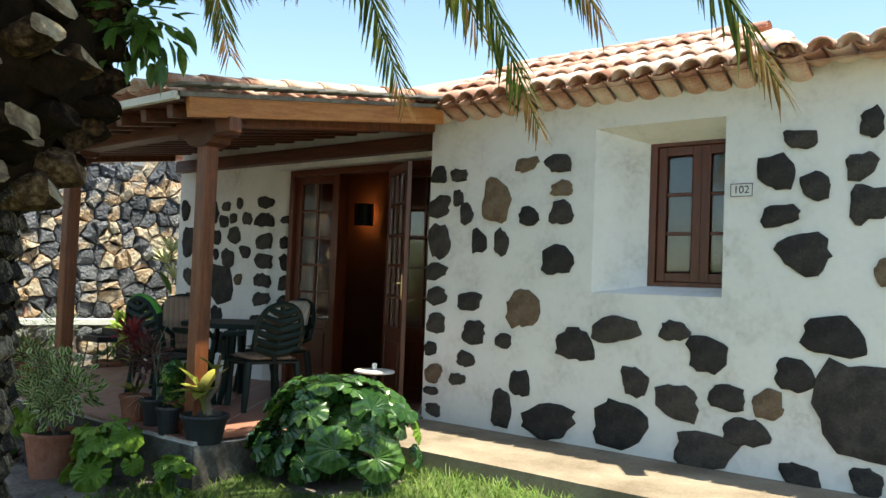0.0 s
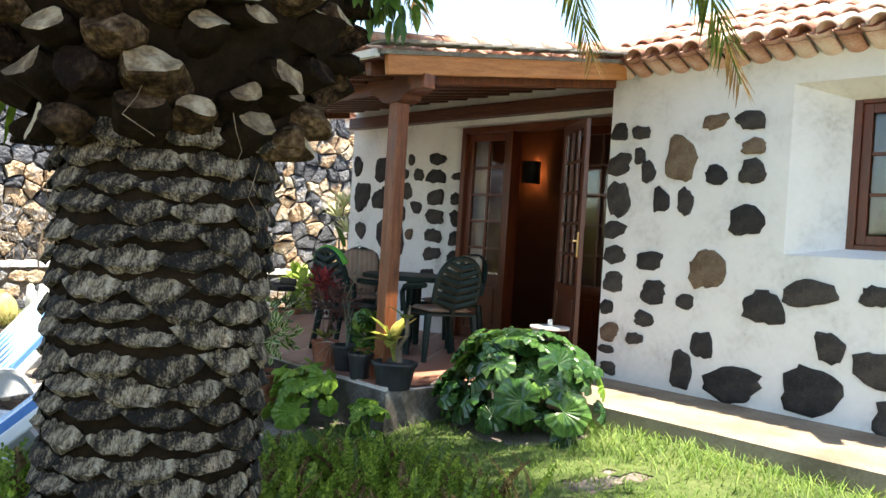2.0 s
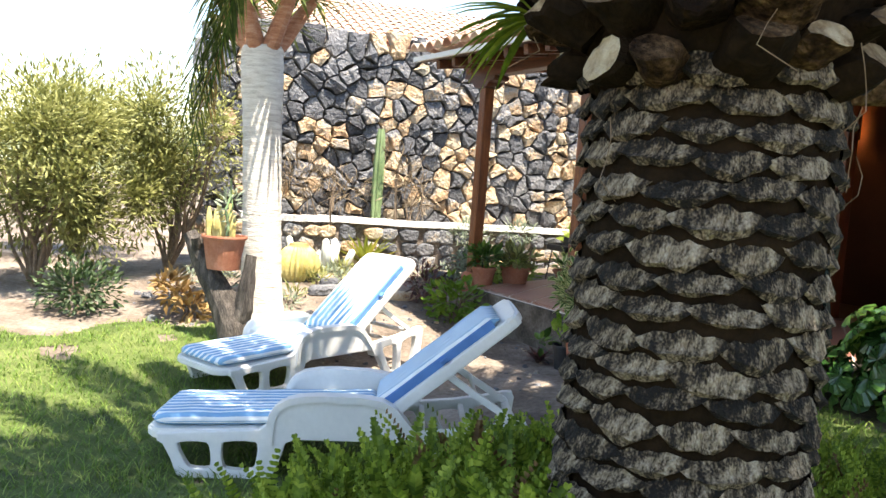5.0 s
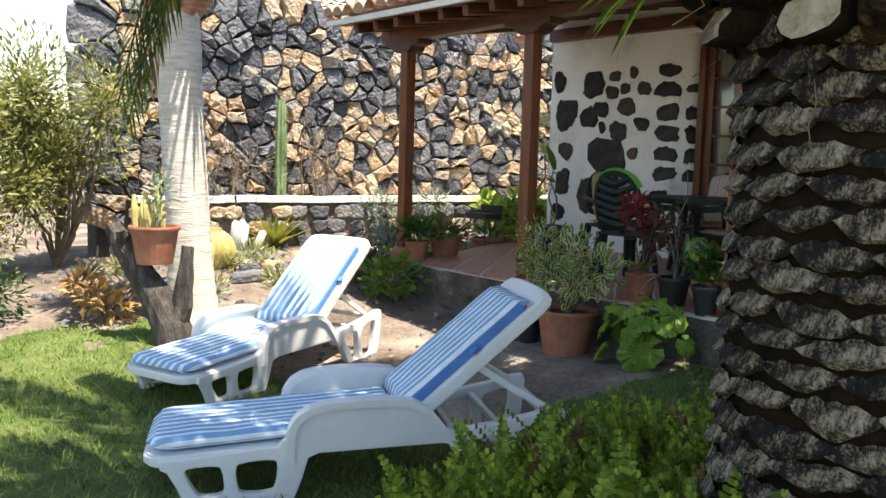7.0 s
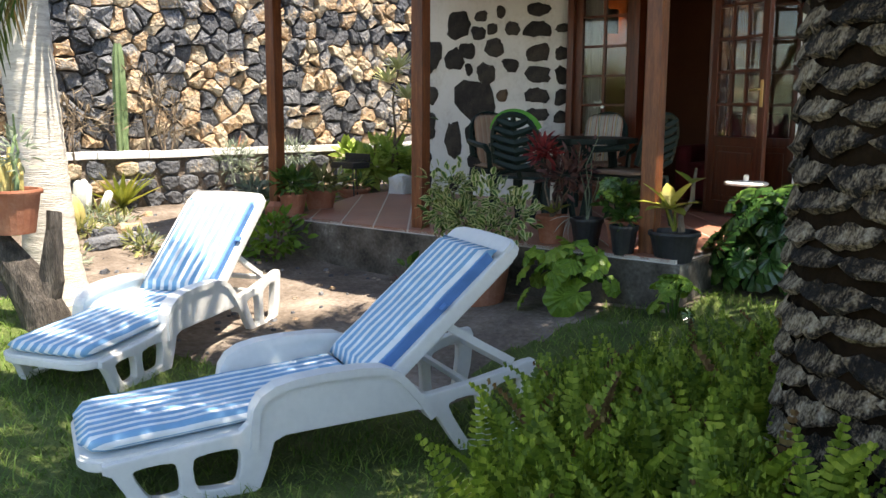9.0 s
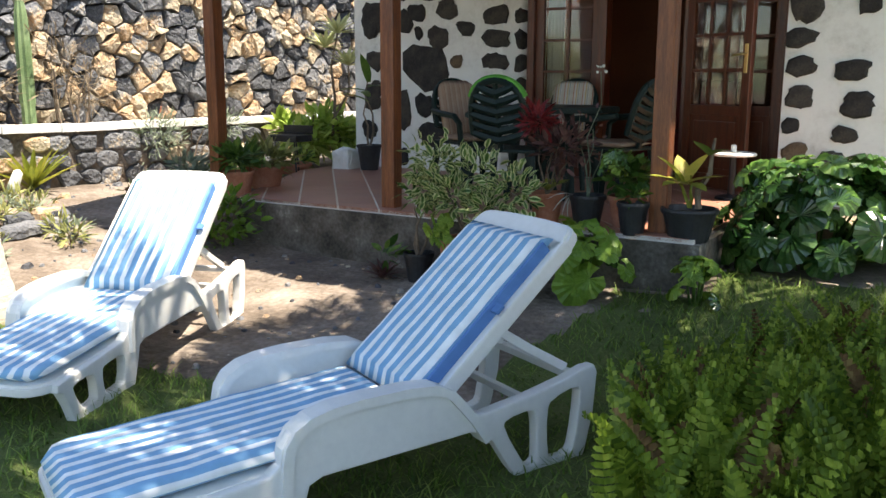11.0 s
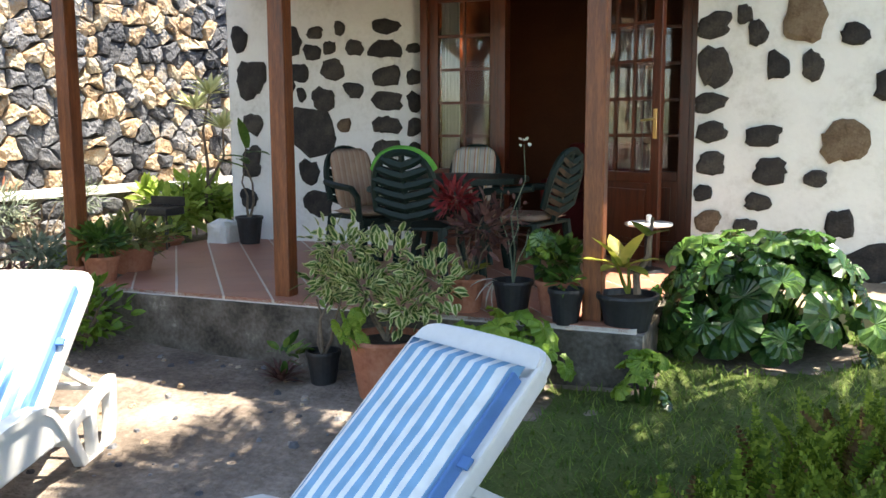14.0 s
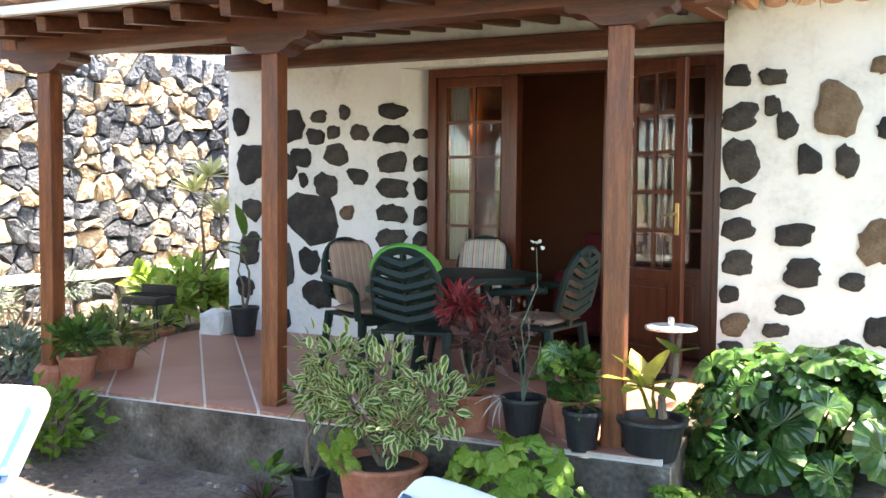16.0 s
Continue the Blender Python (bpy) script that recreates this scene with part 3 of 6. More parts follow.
rnd = random.Random(4)
seeds = []
row, z = 0, RW_Z0
while z < RW_Z1 + 0.1:
    s = 2.75 + rnd.uniform(0, 0.2)
    while s < RW_LEN + 0.2:
        seeds.append((s + rnd.uniform(-0.06, 0.06), z + rnd.uniform(-0.085, 0.085)))
        s += rnd.uniform(0.13, 0.32)
    z += rnd.uniform(0.15, 0.21)
near, far = [], []
for i, (sx, sz) in enumerate(seeds):
    poly = [(sx - 0.32, sz - 0.24), (sx + 0.32, sz - 0.24), (sx + 0.32, sz + 0.24), (sx - 0.32, sz + 0.24)]
    for j, (tx, tz) in enumerate(seeds):
        if j != i and abs(tx - sx) < 0.7 and abs(tz - sz) < 0.55:
            dx, dz = tx - sx, tz - sz
            d = math.hypot(dx, dz)
            if d > 0.02:
                poly = clip(poly, sx + dx / 2 - dx / d * 0.005, sz + dz / 2 - dz / d * 0.005, dx / d, dz / d)
                if len(poly) < 3:
                    break
    if len(poly) < 3:
        continue
    cx, cz = sum(p[0] for p in poly) / len(poly), sum(p[1] for p in poly) / len(poly)
    if max(math.hypot(p[0] - cx, p[1] - cz) for p in poly) < 0.04 or cz < RW_Z0 - 0.05 or cz > RW_Z1 + 0.04:
        continue
    # uneven sides
    rough = []
    for k in range(len(poly)):
        a, b = poly[k], poly[(k + 1) % len(poly)]
        rough.append(a)
        long_ = math.hypot(b[0] - a[0], b[1] - a[1])
        if long_ > 0.07:
            q, e = rnd.uniform(0.35, 0.65), rnd.uniform(-0.16, 0.06) * long_
            mx, mz = a[0] + q * (b[0] - a[0]), a[1] + q * (b[1] - a[1])
            d = math.hypot(mx - cx, mz - cz) or 1.0
            rough.append((mx + (mx - cx) / d * e, mz + (mz - cz) / d * e))
    poly = rough
    # blunt the corners
    soft = []
    for k in range(len(poly)):
        a, b, c = poly[k - 1], poly[k], poly[(k + 1) % len(poly)]
        q = rnd.uniform(0.06, 0.2)
        soft += [(b[0] + q * (a[0] - b[0]), b[1] + q * (a[1] - b[1])), (b[0] + q * (c[0] - b[0]), b[1] + q * (c[1] - b[1]))]
    dep = rnd.uniform(0.03, 0.11)
    tx, tz = rnd.uniform(-0.12, 0.12), rnd.uniform(-0.12, 0.12)
    n = len(soft)
    v = [(p[0] - cx, 0.06, p[1] - cz) for p in soft]
    v += [(p[0] - cx, -dep * 0.3, p[1] - cz) for p in soft]
    v += [((p[0] - cx) * 0.88, -dep * rnd.uniform(0.65, 1.0) + tx * (p[0] - cx) + tz * (p[1] - cz), (p[1] - cz) * 0.92) for p in soft]
    # a broken face: a ridge between two peaks off the middle
    rad_ = max(math.hypot(p[0] - cx, p[1] - cz) for p in soft)
    pa = rnd.uniform(0, math.pi)
    ox, oz = math.cos(pa) * rad_ * 0.3, math.sin(pa) * rad_ * 0.2
    k0 = 3 * n
    v += [(ox, -dep * rnd.uniform(0.9, 1.15), oz), (-ox, -dep * rnd.uniform(0.85, 1.1), -oz)]
    side = [0 if (p[0] - cx) * ox + (p[1] - cz) * oz > 0 else 1 for p in soft]
    f = [(k, (k + 1) % n, n + (k + 1) % n, n + k) for k in range(n)] + [(n + k, n + (k + 1) % n, 2 * n + (k + 1) % n, 2 * n + k) for k in range(n)]
    for k in range(n):
        q = (k + 1) % n
        f.append((2 * n + k, 2 * n + q, k0 + side[k]) if side[k] == side[q] else (2 * n + k, 2 * n + q, k0 + side[q], k0 + side[k]))
    (near if 4.6 < sx < 9.2 and 0.8 < sz else far).append((cx, cz, v, f))
rest_n = near[300:]
for cx, cz, v, f in near[:300]:
    o = mesh_from("stone", v, f, FIELDSTONE, rw)
    wx, wy = wall_xy(cx)
    o.matrix_basis = pose(wx, wy, cz, 0, 0, turn)
av, af = [], []
for cx, cz, v, f in far + rest_n:
    b0 = len(av)
    av += [(p[0] + cx, p[1], p[2] + cz) for p in v]
    af += [tuple(k + b0 for k in q) for q in f]
o = tagged(mesh_from("stones", av, af, FIELDSTONE_FAR, rw), kind="stuff")
o.matrix_basis = pose(x0, y0, 0, 0, 0, turn)

# low wall with a white cap before it
low = thing("planter_wall", "low rough stone planter wall with whitewashed cap", "low wall", kind="structure")
bm = bmesh.new()
n = 60
for i in range(16, n):
    s = 11.3 * i / n
    hgt = 0.80 + 0.03 * noise.noise((s * 1.3, 0, 0))
    d = 0.03 * noise.noise((s * 4, 5, 0))
    add_box(bm, s, s + 11.3 / n + 0.002, -0.62 + d, -0.40 + d, hgt - 0.07, hgt + 0.012 * noise.noise((s * 6, 0, 2)))
o = part("cap", bm, WHITE_PAINT, low)
o.matrix_basis = pose(x0, y0, 0, 0, 0, turn)
o = part("core", box(3.0, 11.3, -0.57, 0.0, -0.2, 0.745), SOIL, low)
o.matrix_basis = pose(x0, y0, 0, 0, 0, turn)
lrnd = random.Random(9)
for i in range(12, 44):
    s = i * 0.257
    for zz in (0.28, 0.45, 0.62):
        o = part("stone", stone_bm(lrnd.uniform(0.2, 0.3), lrnd.uniform(0.15, 0.2), 0.05, 1000 + i * 3 + int(zz * 10), 9), FIELDSTONE, low)
        wx, wy = wall_xy(s + lrnd.uniform(-0.06, 0.06))
        m = pose(x0, y0, 0, 0, 0, turn) @ pose(s + lrnd.uniform(-0.06, 0.06), -0.57, zz)
        o.matrix_basis = m

# ---- more materials ----
def leafy(name, dark, mid, light, rough=0.45, translucent=0.3, vary=0.5, per="island", spec=0.4):
    return material(name, [(0.2, dark), (0.5, mid), (0.8, light)], rough, 5, 40, 0.12, 60, vary=vary, per=per, translucent=translucent, spec=spec)


GRASS = leafy("grass", (0.06, 0.12, 0.015), (0.13, 0.23, 0.035), (0.26, 0.33, 0.08), 0.6, 0.35)
FERN = leafy("fern_green", (0.06, 0.11, 0.01), (0.16, 0.24, 0.022), (0.34, 0.42, 0.06), 0.5, 0.35)
FERN_DRY = leafy("dry_fern", (0.08, 0.04, 0.012), (0.15, 0.085, 0.03), (0.24, 0.17, 0.06), 0.7, 0.2)
BIGLEAF = leafy("glossy_round_leaf", (0.015, 0.052, 0.013), (0.04, 0.105, 0.024), (0.13, 0.24, 0.05), 0.24, 0.15, 0.5, "object", 0.7)
LIME = leafy("lime_leaf", (0.1, 0.2, 0.02), (0.19, 0.32, 0.04), (0.32, 0.42, 0.07), 0.4, 0.35, 0.4, "object")
YELLOWLEAF = leafy("yellowing_leaf", (0.16, 0.2, 0.03), (0.3, 0.32, 0.05), (0.45, 0.4, 0.08), 0.45, 0.3)
MIDLEAF = leafy("mid_green_leaf", (0.03, 0.08, 0.015), (0.07, 0.15, 0.025), (0.16, 0.25, 0.05), 0.45, 0.3)
CREAM = leafy("cream_leaf_edge", (0.4, 0.42, 0.17), (0.55, 0.57, 0.27), (0.68, 0.68, 0.38), 0.45, 0.3)
SHRUB = leafy("olive_shrub", (0.11, 0.12, 0.035), (0.23, 0.245, 0.075), (0.42, 0.42, 0.17), 0.65, 0.35)
# leaf green lightened to stand in for direct sun on the foliage
SUNLEAF = leafy("sun_brightened_leaf", (0.16, 0.27, 0.04), (0.32, 0.44, 0.08), (0.5, 0.6, 0.16), 0.5, 0.4)
SHRUB_DARK = leafy("dark_shrub", (0.015, 0.035, 0.012), (0.03, 0.06, 0.02), (0.06, 0.1, 0.03), 0.5, 0.2)
GREYLEAF = leafy("grey_green_leaf", (0.12, 0.16, 0.11), (0.22, 0.27, 0.19), (0.34, 0.38, 0.28), 0.7, 0.3)
REDLEAF = leafy("red_leaf", (0.1, 0.012, 0.015), (0.24, 0.025, 0.03), (0.4, 0.06, 0.06), 0.45, 0.3)
PURPLE = leafy("bronze_leaf", (0.05, 0.025, 0.025), (0.11, 0.05, 0.045), (0.2, 0.1, 0.08), 0.5, 0.2)
PALMLEAF = leafy("palm_leaflet", (0.03, 0.055, 0.012), (0.075, 0.115, 0.024), (0.2, 0.22, 0.055), 0.4, 0.25)
PALM_TIP = leafy("dry_palm_tip", (0.16, 0.09, 0.03), (0.28, 0.17, 0.06), (0.4, 0.28, 0.12), 0.7, 0.2)
DRYLEAF = leafy("dry_creeper", (0.1, 0.075, 0.05), (0.2, 0.155, 0.105), (0.34, 0.28, 0.2), 0.8, 0.2)
TWIG = material("woody_stem", [(0.3, (0.09, 0.065, 0.045)), (0.7, (0.22, 0.17, 0.125))], 0.9, 12, 60, 0.5)
GREYWOOD = material("weathered_stump", [(0.25, (0.02, 0.017, 0.015)), (0.5, (0.07, 0.06, 0.052)), (0.75, (0.16, 0.14, 0.12))], 0.92, 5, 40, 0.9, 22, stretch=(5, 5, 0.8), dist=0.02)
PALE_TRUNK = material("pale_ringed_trunk", [(0.3, (0.42, 0.38, 0.33)), (0.5, (0.6, 0.56, 0.5)), (0.75, (0.72, 0.69, 0.63))], 0.85, 6, 40, 0.7, 20, stretch=(1, 1, 7), dist=0.015)
BLACKPOT = material("black_plastic_pot", [(0.3, (0.012, 0.013, 0.015)), (0.7, (0.03, 0.032, 0.036))], 0.5, 8, 50, 0.1)
EARTH = material("potting_earth", [(0.3, (0.02, 0.014, 0.01)), (0.7, (0.06, 0.045, 0.032))], 0.97, 20, 80, 0.8)
RESIN = material("white_resin", [(0.3, (0.66, 0.665, 0.65)), (0.7, (0.77, 0.77, 0.75))], 0.42, 3, 40, 0.06, 25)
GREENRESIN = material("dark_green_resin", [(0.3, (0.004, 0.013, 0.01)), (0.7, (0.007, 0.02, 0.016))], 0.5, 4, 40, 0.04, spec=0.25)
LIMECLOTH = material("lime_cloth", [(0.3, (0.06, 0.24, 0.03)), (0.7, (0.1, 0.32, 0.05))], 0.9, 9, 120, 0.2)
STEEL_BLACK = material("black_enamel", [(0.3, (0.01, 0.01, 0.011)), (0.7, (0.03, 0.03, 0.032))], 0.4, 8, 60, 0.1)
CACTUS = material("cactus_green", [(0.3, (0.1, 0.17, 0.07)), (0.7, (0.22, 0.3, 0.15))], 0.6, 6, 60, 0.3)
GOLDSPINE = material("golden_spines", [(0.3, (0.4, 0.33, 0.1)), (0.7, (0.62, 0.55, 0.25))], 0.8, 8, 60, 0.3)
PALECACTUS = material("pale_cactus", [(0.3, (0.5, 0.53, 0.47)), (0.7, (0.72, 0.74, 0.7))], 0.7, 6, 60, 0.3)
CURTAIN = material("net_curtain", [(0.3, (0.5, 0.48, 0.44)), (0.7, (0.66, 0.64, 0.6))], 0.95, 4, 90, 0.3, stretch=(12, 12, 0.6))
BURGUNDY = material("burgundy_cloth", [(0.3, (0.1, 0.01, 0.012)), (0.7, (0.17, 0.02, 0.022))], 0.9, 6, 80, 0.2)


def striped(name, cols, period, duty=0.5, axis="X"):
    m = bpy.data.materials.new(name)
    m.use_nodes = True
    n, l = m.node_tree.nodes, m.node_tree.links
    b = n["Principled BSDF"]
    b.inputs["Roughness"].default_value = 0.9
    b.inputs["Specular IOR Level"].default_value = 0.2
    tc, sep, mul, fr = n.new("ShaderNodeTexCoord"), n.new("ShaderNodeSeparateXYZ"), n.new("ShaderNodeMath"), n.new("ShaderNodeMath")
    l.new(tc.outputs["Object"], sep.inputs[0])
    mul.operation, fr.operation = "MULTIPLY_ADD", "FRACT"
    mul.inputs[1].default_value, mul.inputs[2].default_value = 1 / period, 20.23
    l.new(sep.outputs[axis], mul.inputs[0])
    l.new(mul.outputs[0], fr.inputs[0])
    ramp = n.new("ShaderNodeValToRGB")
    ramp.color_ramp.interpolation = "CONSTANT"
    els = ramp.color_ramp.elements
    while len(els) < len(cols):
        els.new(0.5)
    for e, (p, c) in zip(els, cols):
        e.position, e.color = p, (*c, 1)
    l.new(fr.outputs[0], ramp.inputs[0])
    ns = n.new("ShaderNodeTexNoise")
    ns.inputs["Scale"].default_value, ns.inputs["Detail"].default_value = 14, 6
    l.new(tc.outputs["Object"], ns.inputs["Vector"])
    hs = n.new("ShaderNodeHueSaturation")
    mr = n.new("ShaderNodeMath")
    mr.operation = "MULTIPLY_ADD"
    mr.inputs[1].default_value, mr.inputs[2].default_value = 0.5, 0.75
    l.new(ns.outputs["Fac"], mr.inputs[0])
    l.new(mr.outputs[0], hs.inputs["Value"])
    l.new(ramp.outputs[0], hs.inputs["Color"])
    l.new(hs.outputs[0], b.inputs["Base Color"])
    bp = n.new("ShaderNodeBump")
    bp.inputs["Strength"].default_value, bp.inputs["Distance"].default_value = 0.5, 0.012
    l.new(ns.outputs["Fac"], bp.inputs["Height"])
    l.new(bp.outputs[0], b.inputs["Normal"])
    return m


BLUE_STRIPE = striped("blue_white_stripe", [(0.0, (0.2, 0.4, 0.6)), (0.56, (0.78, 0.81, 0.82))], 0.062)
BLUE_CLOTH = striped("blue_edging", [(0.0, (0.1, 0.24, 0.52)), (0.5, (0.09, 0.21, 0.46))], 0.5)
CUSHION = striped("beige_striped_cushion", [(0.0, (0.42, 0.37, 0.3)), (0.32, (0.36, 0.13, 0.08)), (0.4, (0.46, 0.42, 0.36)), (0.62, (0.45, 0.29, 0.1)), (0.7, (0.42, 0.37, 0.3)), (0.86, (0.18, 0.22, 0.2)), (0.92, (0.46, 0.42, 0.36))], 0.085)
CUSHION_DULL = striped("brown_striped_cushion", [(0.0, (0.3, 0.2, 0.145)), (0.5, (0.25, 0.15, 0.1)), (0.6, (0.33, 0.24, 0.18))], 0.05)

# ---- door and window ----
def glazed(owner, x0, x1, z0, z1, cols, rows, y0, y1, frame_w=0.085, mat=MAHOGANY, kick=0.0, m=None):
    """A glazed leaf in its own plane: stiles, rails, glazing bars, panes and a solid lower panel."""
    zb = z0 + kick if kick else z0
    bm = box(x0, x0 + frame_w, y0, y1, z0, z1, 0.006)
    add_box(bm, x1 - frame_w, x1, y0, y1, z0, z1, 0.006)
    add_box(bm, x0 + frame_w, x1 - frame_w, y0, y1, z1 - frame_w, z1, 0.006)
    add_box(bm, x0 + frame_w, x1 - frame_w, y0, y1, zb, zb + frame_w, 0.006)
    if kick:
        add_box(bm, x0 + frame_w, x1 - frame_w, y0, y1, z0, z0 + 0.12, 0.006)
    leaf = part("door_leaf" if kick else "sash", bm, mat, owner)
    if m is not None:
        leaf.matrix_basis = m

    def put(name, bm, material_, label=""):
        return part(name, bm, material_, leaf, label)
    if kick:
        bm = box(x0 + frame_w, x1 - frame_w, y0 + 0.014, y1 - 0.014, z0 + 0.12, zb)
        add_box(bm, x0 + frame_w + 0.05, x1 - frame_w - 0.05, y0 + 0.004, y1 - 0.004, z0 + 0.17, zb - 0.05, 0.008)
        put("panel", bm, mat)
    gx0, gx1, gz0, gz1 = x0 + frame_w, x1 - frame_w, zb + frame_w, z1 - frame_w
    bar = 0.026
    for c in range(1, cols):
        x = gx0 + (gx1 - gx0) * c / cols
        put("glazing_bar", box(x - bar / 2, x + bar / 2, y0 + 0.006, y1 - 0.006, gz0, gz1, 0.004), mat)
    for r in range(1, rows):
        z = gz0 + (gz1 - gz0) * r / rows
        put("glazing_bar", box(gx0, gx1, y0 + 0.008, y1 - 0.008, z - bar / 2, z + bar / 2, 0.004), mat)
    for c in range(cols):
        for r in range(rows):
            xa, xb = gx0 + (gx1 - gx0) * c / cols + bar / 2, gx0 + (gx1 - gx0) * (c + 1) / cols - bar / 2
            za, zc = gz0 + (gz1 - gz0) * r / rows + bar / 2, gz0 + (gz1 - gz0) * (r + 1) / rows - bar / 2
            ym = (y0 + y1) / 2
            o = put("pane", box(xa, xb, ym - 0.002, ym + 0.002, za, zc), GLASS)
            o.visible_shadow = False
    return leaf


door = thing("door_1", "red-brown varnished glazed double door with one leaf standing open", "door", kind="structure")
DZ0, DZ1 = 0.29, 2.64
L0, L1, R0, R1 = REV_IN, -6.37, -5.58, -4.7
part("door_frame", box(L0, L0 + 0.07, DOOR_Y - 0.05, DOOR_Y + 0.1, DZ0, DZ1, 0.006), MAHOGANY, door)
part("door_frame", box(R1 - 0.07, R1, DOOR_Y - 0.05, DOOR_Y + 0.1, DZ0, DZ1, 0.006), MAHOGANY, door)
part("door_frame", box(L0 + 0.07, R1 - 0.07, DOOR_Y - 0.05, DOOR_Y + 0.1, DZ1 - 0.07, DZ1, 0.006), MAHOGANY, door)
for x in (L1, R0):
    part("mullion", box(x - 0.035, x + 0.035, DOOR_Y - 0.05, DOOR_Y + 0.1, DZ0, DZ1 - 0.07, 0.006), MAHOGANY, door)
part("threshold", box(L0, R1, DOOR_Y - 0.06, DOOR_Y + 0.1, 0.27, 0.305), MAHOGANY, door)
glazed(door, L0 + 0.07, L1 - 0.035, DZ0 + 0.02, DZ1 - 0.07, 2, 5, DOOR_Y, DOOR_Y + 0.045, kick=0.62)
glazed(door, R0 + 0.035, R1 - 0.07, DZ0 + 0.02, DZ1 - 0.07, 2, 5, DOOR_Y, DOOR_Y + 0.045, kick=0.62)
leaf_m = pose(R0 + 0.02, DOOR_Y - 0.075, 0, 0, 0, -33)
open_leaf = glazed(door, 0.0, 0.76, DZ0 + 0.03, DZ1 - 0.08, 3, 5, -0.022, 0.022, kick=0.62, m=leaf_m)
bm = bmesh.new()
add_box(bm, 0.7, 0.735, -0.032, -0.023, 1.29, 1.52, 0.003)
add_tube(bm, [(0.718, -0.03, 1.44), (0.718, -0.065, 1.44), (0.66, -0.07, 1.435), (0.61, -0.066, 1.43)], 0.009)
part("door_handle", bm, BRASS, open_leaf, "polished brass lever handle")
bm = bmesh.new()
for i in range(24):
    a, b = i / 24, (i + 1) / 24
    xa, xb = L0 + 0.14 + 0.17 * a, L0 + 0.14 + 0.17 * b
    ya, yb = DOOR_Y + 0.13 + 0.02 * math.sin(a * 40), DOOR_Y + 0.13 + 0.02 * math.sin(b * 40)
    bm.faces.new([bm.verts.new(p) for p in ((xa, ya, 0.6), (xb, yb, 0.6), (xb, yb, 2.5), (xa, ya, 2.5))])
tagged(link("curtain", bm, CURTAIN), "pale net curtain hanging behind the glazed door", "curtain")

window = thing("window_1", "red-brown wooden casement window set deep in a splayed reveal", "window", kind="structure")
WY = 6.20
for x0, x1 in ((-2.6, -2.255), (-2.255, -1.91)):
    glazed(window, x0, x1, 1.53, 2.55, 1, 3, WY, WY + 0.04, frame_w=0.07)
part("window_frame", box(-2.66, -2.6, WY - 0.02, WY + 0.06, 1.49, 2.59, 0.005), MAHOGANY, window)
part("window_frame", box(-1.91, -1.85, WY - 0.02, WY + 0.06, 1.49, 2.59, 0.005), MAHOGANY, window)
part("window_frame", box(-2.6, -1.91, WY - 0.02, WY + 0.06, 2.55, 2.59, 0.005), MAHOGANY, window)
part("window_frame", box(-2.6, -1.91, WY - 0.02, WY + 0.06, 1.49, 1.53, 0.005), MAHOGANY, window)


def prism(ring, axis, a, b):
    """A solid from a ring of 2-D points drawn out along z or x."""
    bm = bmesh.new()
    put = (lambda p, h: (p[0], p[1], h)) if axis == "z" else (lambda p, h: (h, p[0], p[1]))
    lo = [bm.verts.new(put(p, a)) for p in ring]
    hi = [bm.verts.new(put(p, b)) for p in ring]
    for i in range(len(ring)):
        j = (i + 1) % len(ring)
        bm.faces.new((lo[i], lo[j], hi[j], hi[i]))
    bm.faces.new(lo[::-1])
    bm.faces.new(hi)
    bmesh.ops.recalc_face_normals(bm, faces=bm.faces)
    return bm


part("reveal", prism([(-3.0, 5.942), (-2.64, WY), (-2.64, WY + 0.2), (-3.0, WY + 0.2)], "z", 1.43, 2.69), WHITEWASH, window, "white plastered splayed reveal")
part("reveal", prism([(5.942, 2.69), (WY, 2.57), (WY + 0.2, 2.57), (WY + 0.2, 2.69)], "x", -3.0, -1.85), WHITEWASH, window, "white plastered splayed reveal")
part("window_sill", prism([(5.942, 1.43), (WY, 1.5), (WY + 0.2, 1.5), (WY + 0.2, 1.43)], "x", -3.0, -1.85), WHITEWASH, window, "white plastered sloping sill")

plate = thing("house_number_plate", "small cream ceramic plate with the number 102", "number plate", m=pose(-1.845, WALL_Y - 0.002, 2.168))
part("tile", box(-0.085, 0.085, -0.012, 0.0, -0.052, 0.052, 0.004), WHITE_PAINT, plate)
bm = bmesh.new()
for a in ((-0.076, 0.076, -0.014, -0.0125, 0.04, 0.045), (-0.076, 0.076, -0.014, -0.0125, -0.045, -0.04), (-0.077, -0.072, -0.014, -0.0125, -0.04, 0.04), (0.072, 0.077, -0.014, -0.0125, -0.04, 0.04)):
    add_box(bm, *a)
part("border", bm, STEEL_BLACK, plate, "thin black painted border")
txt = bpy.data.curves.new("number", "FONT")
txt.body, txt.size, txt.align_x, txt.align_y, txt.extrude = "102", 0.075, "CENTER", "CENTER", 0.0008
txt.materials.append(STEEL_BLACK)
o = new("number", txt)
o.parent = plate
o.matrix_basis = pose(0, -0.0135, 0, 90, 0, 0)

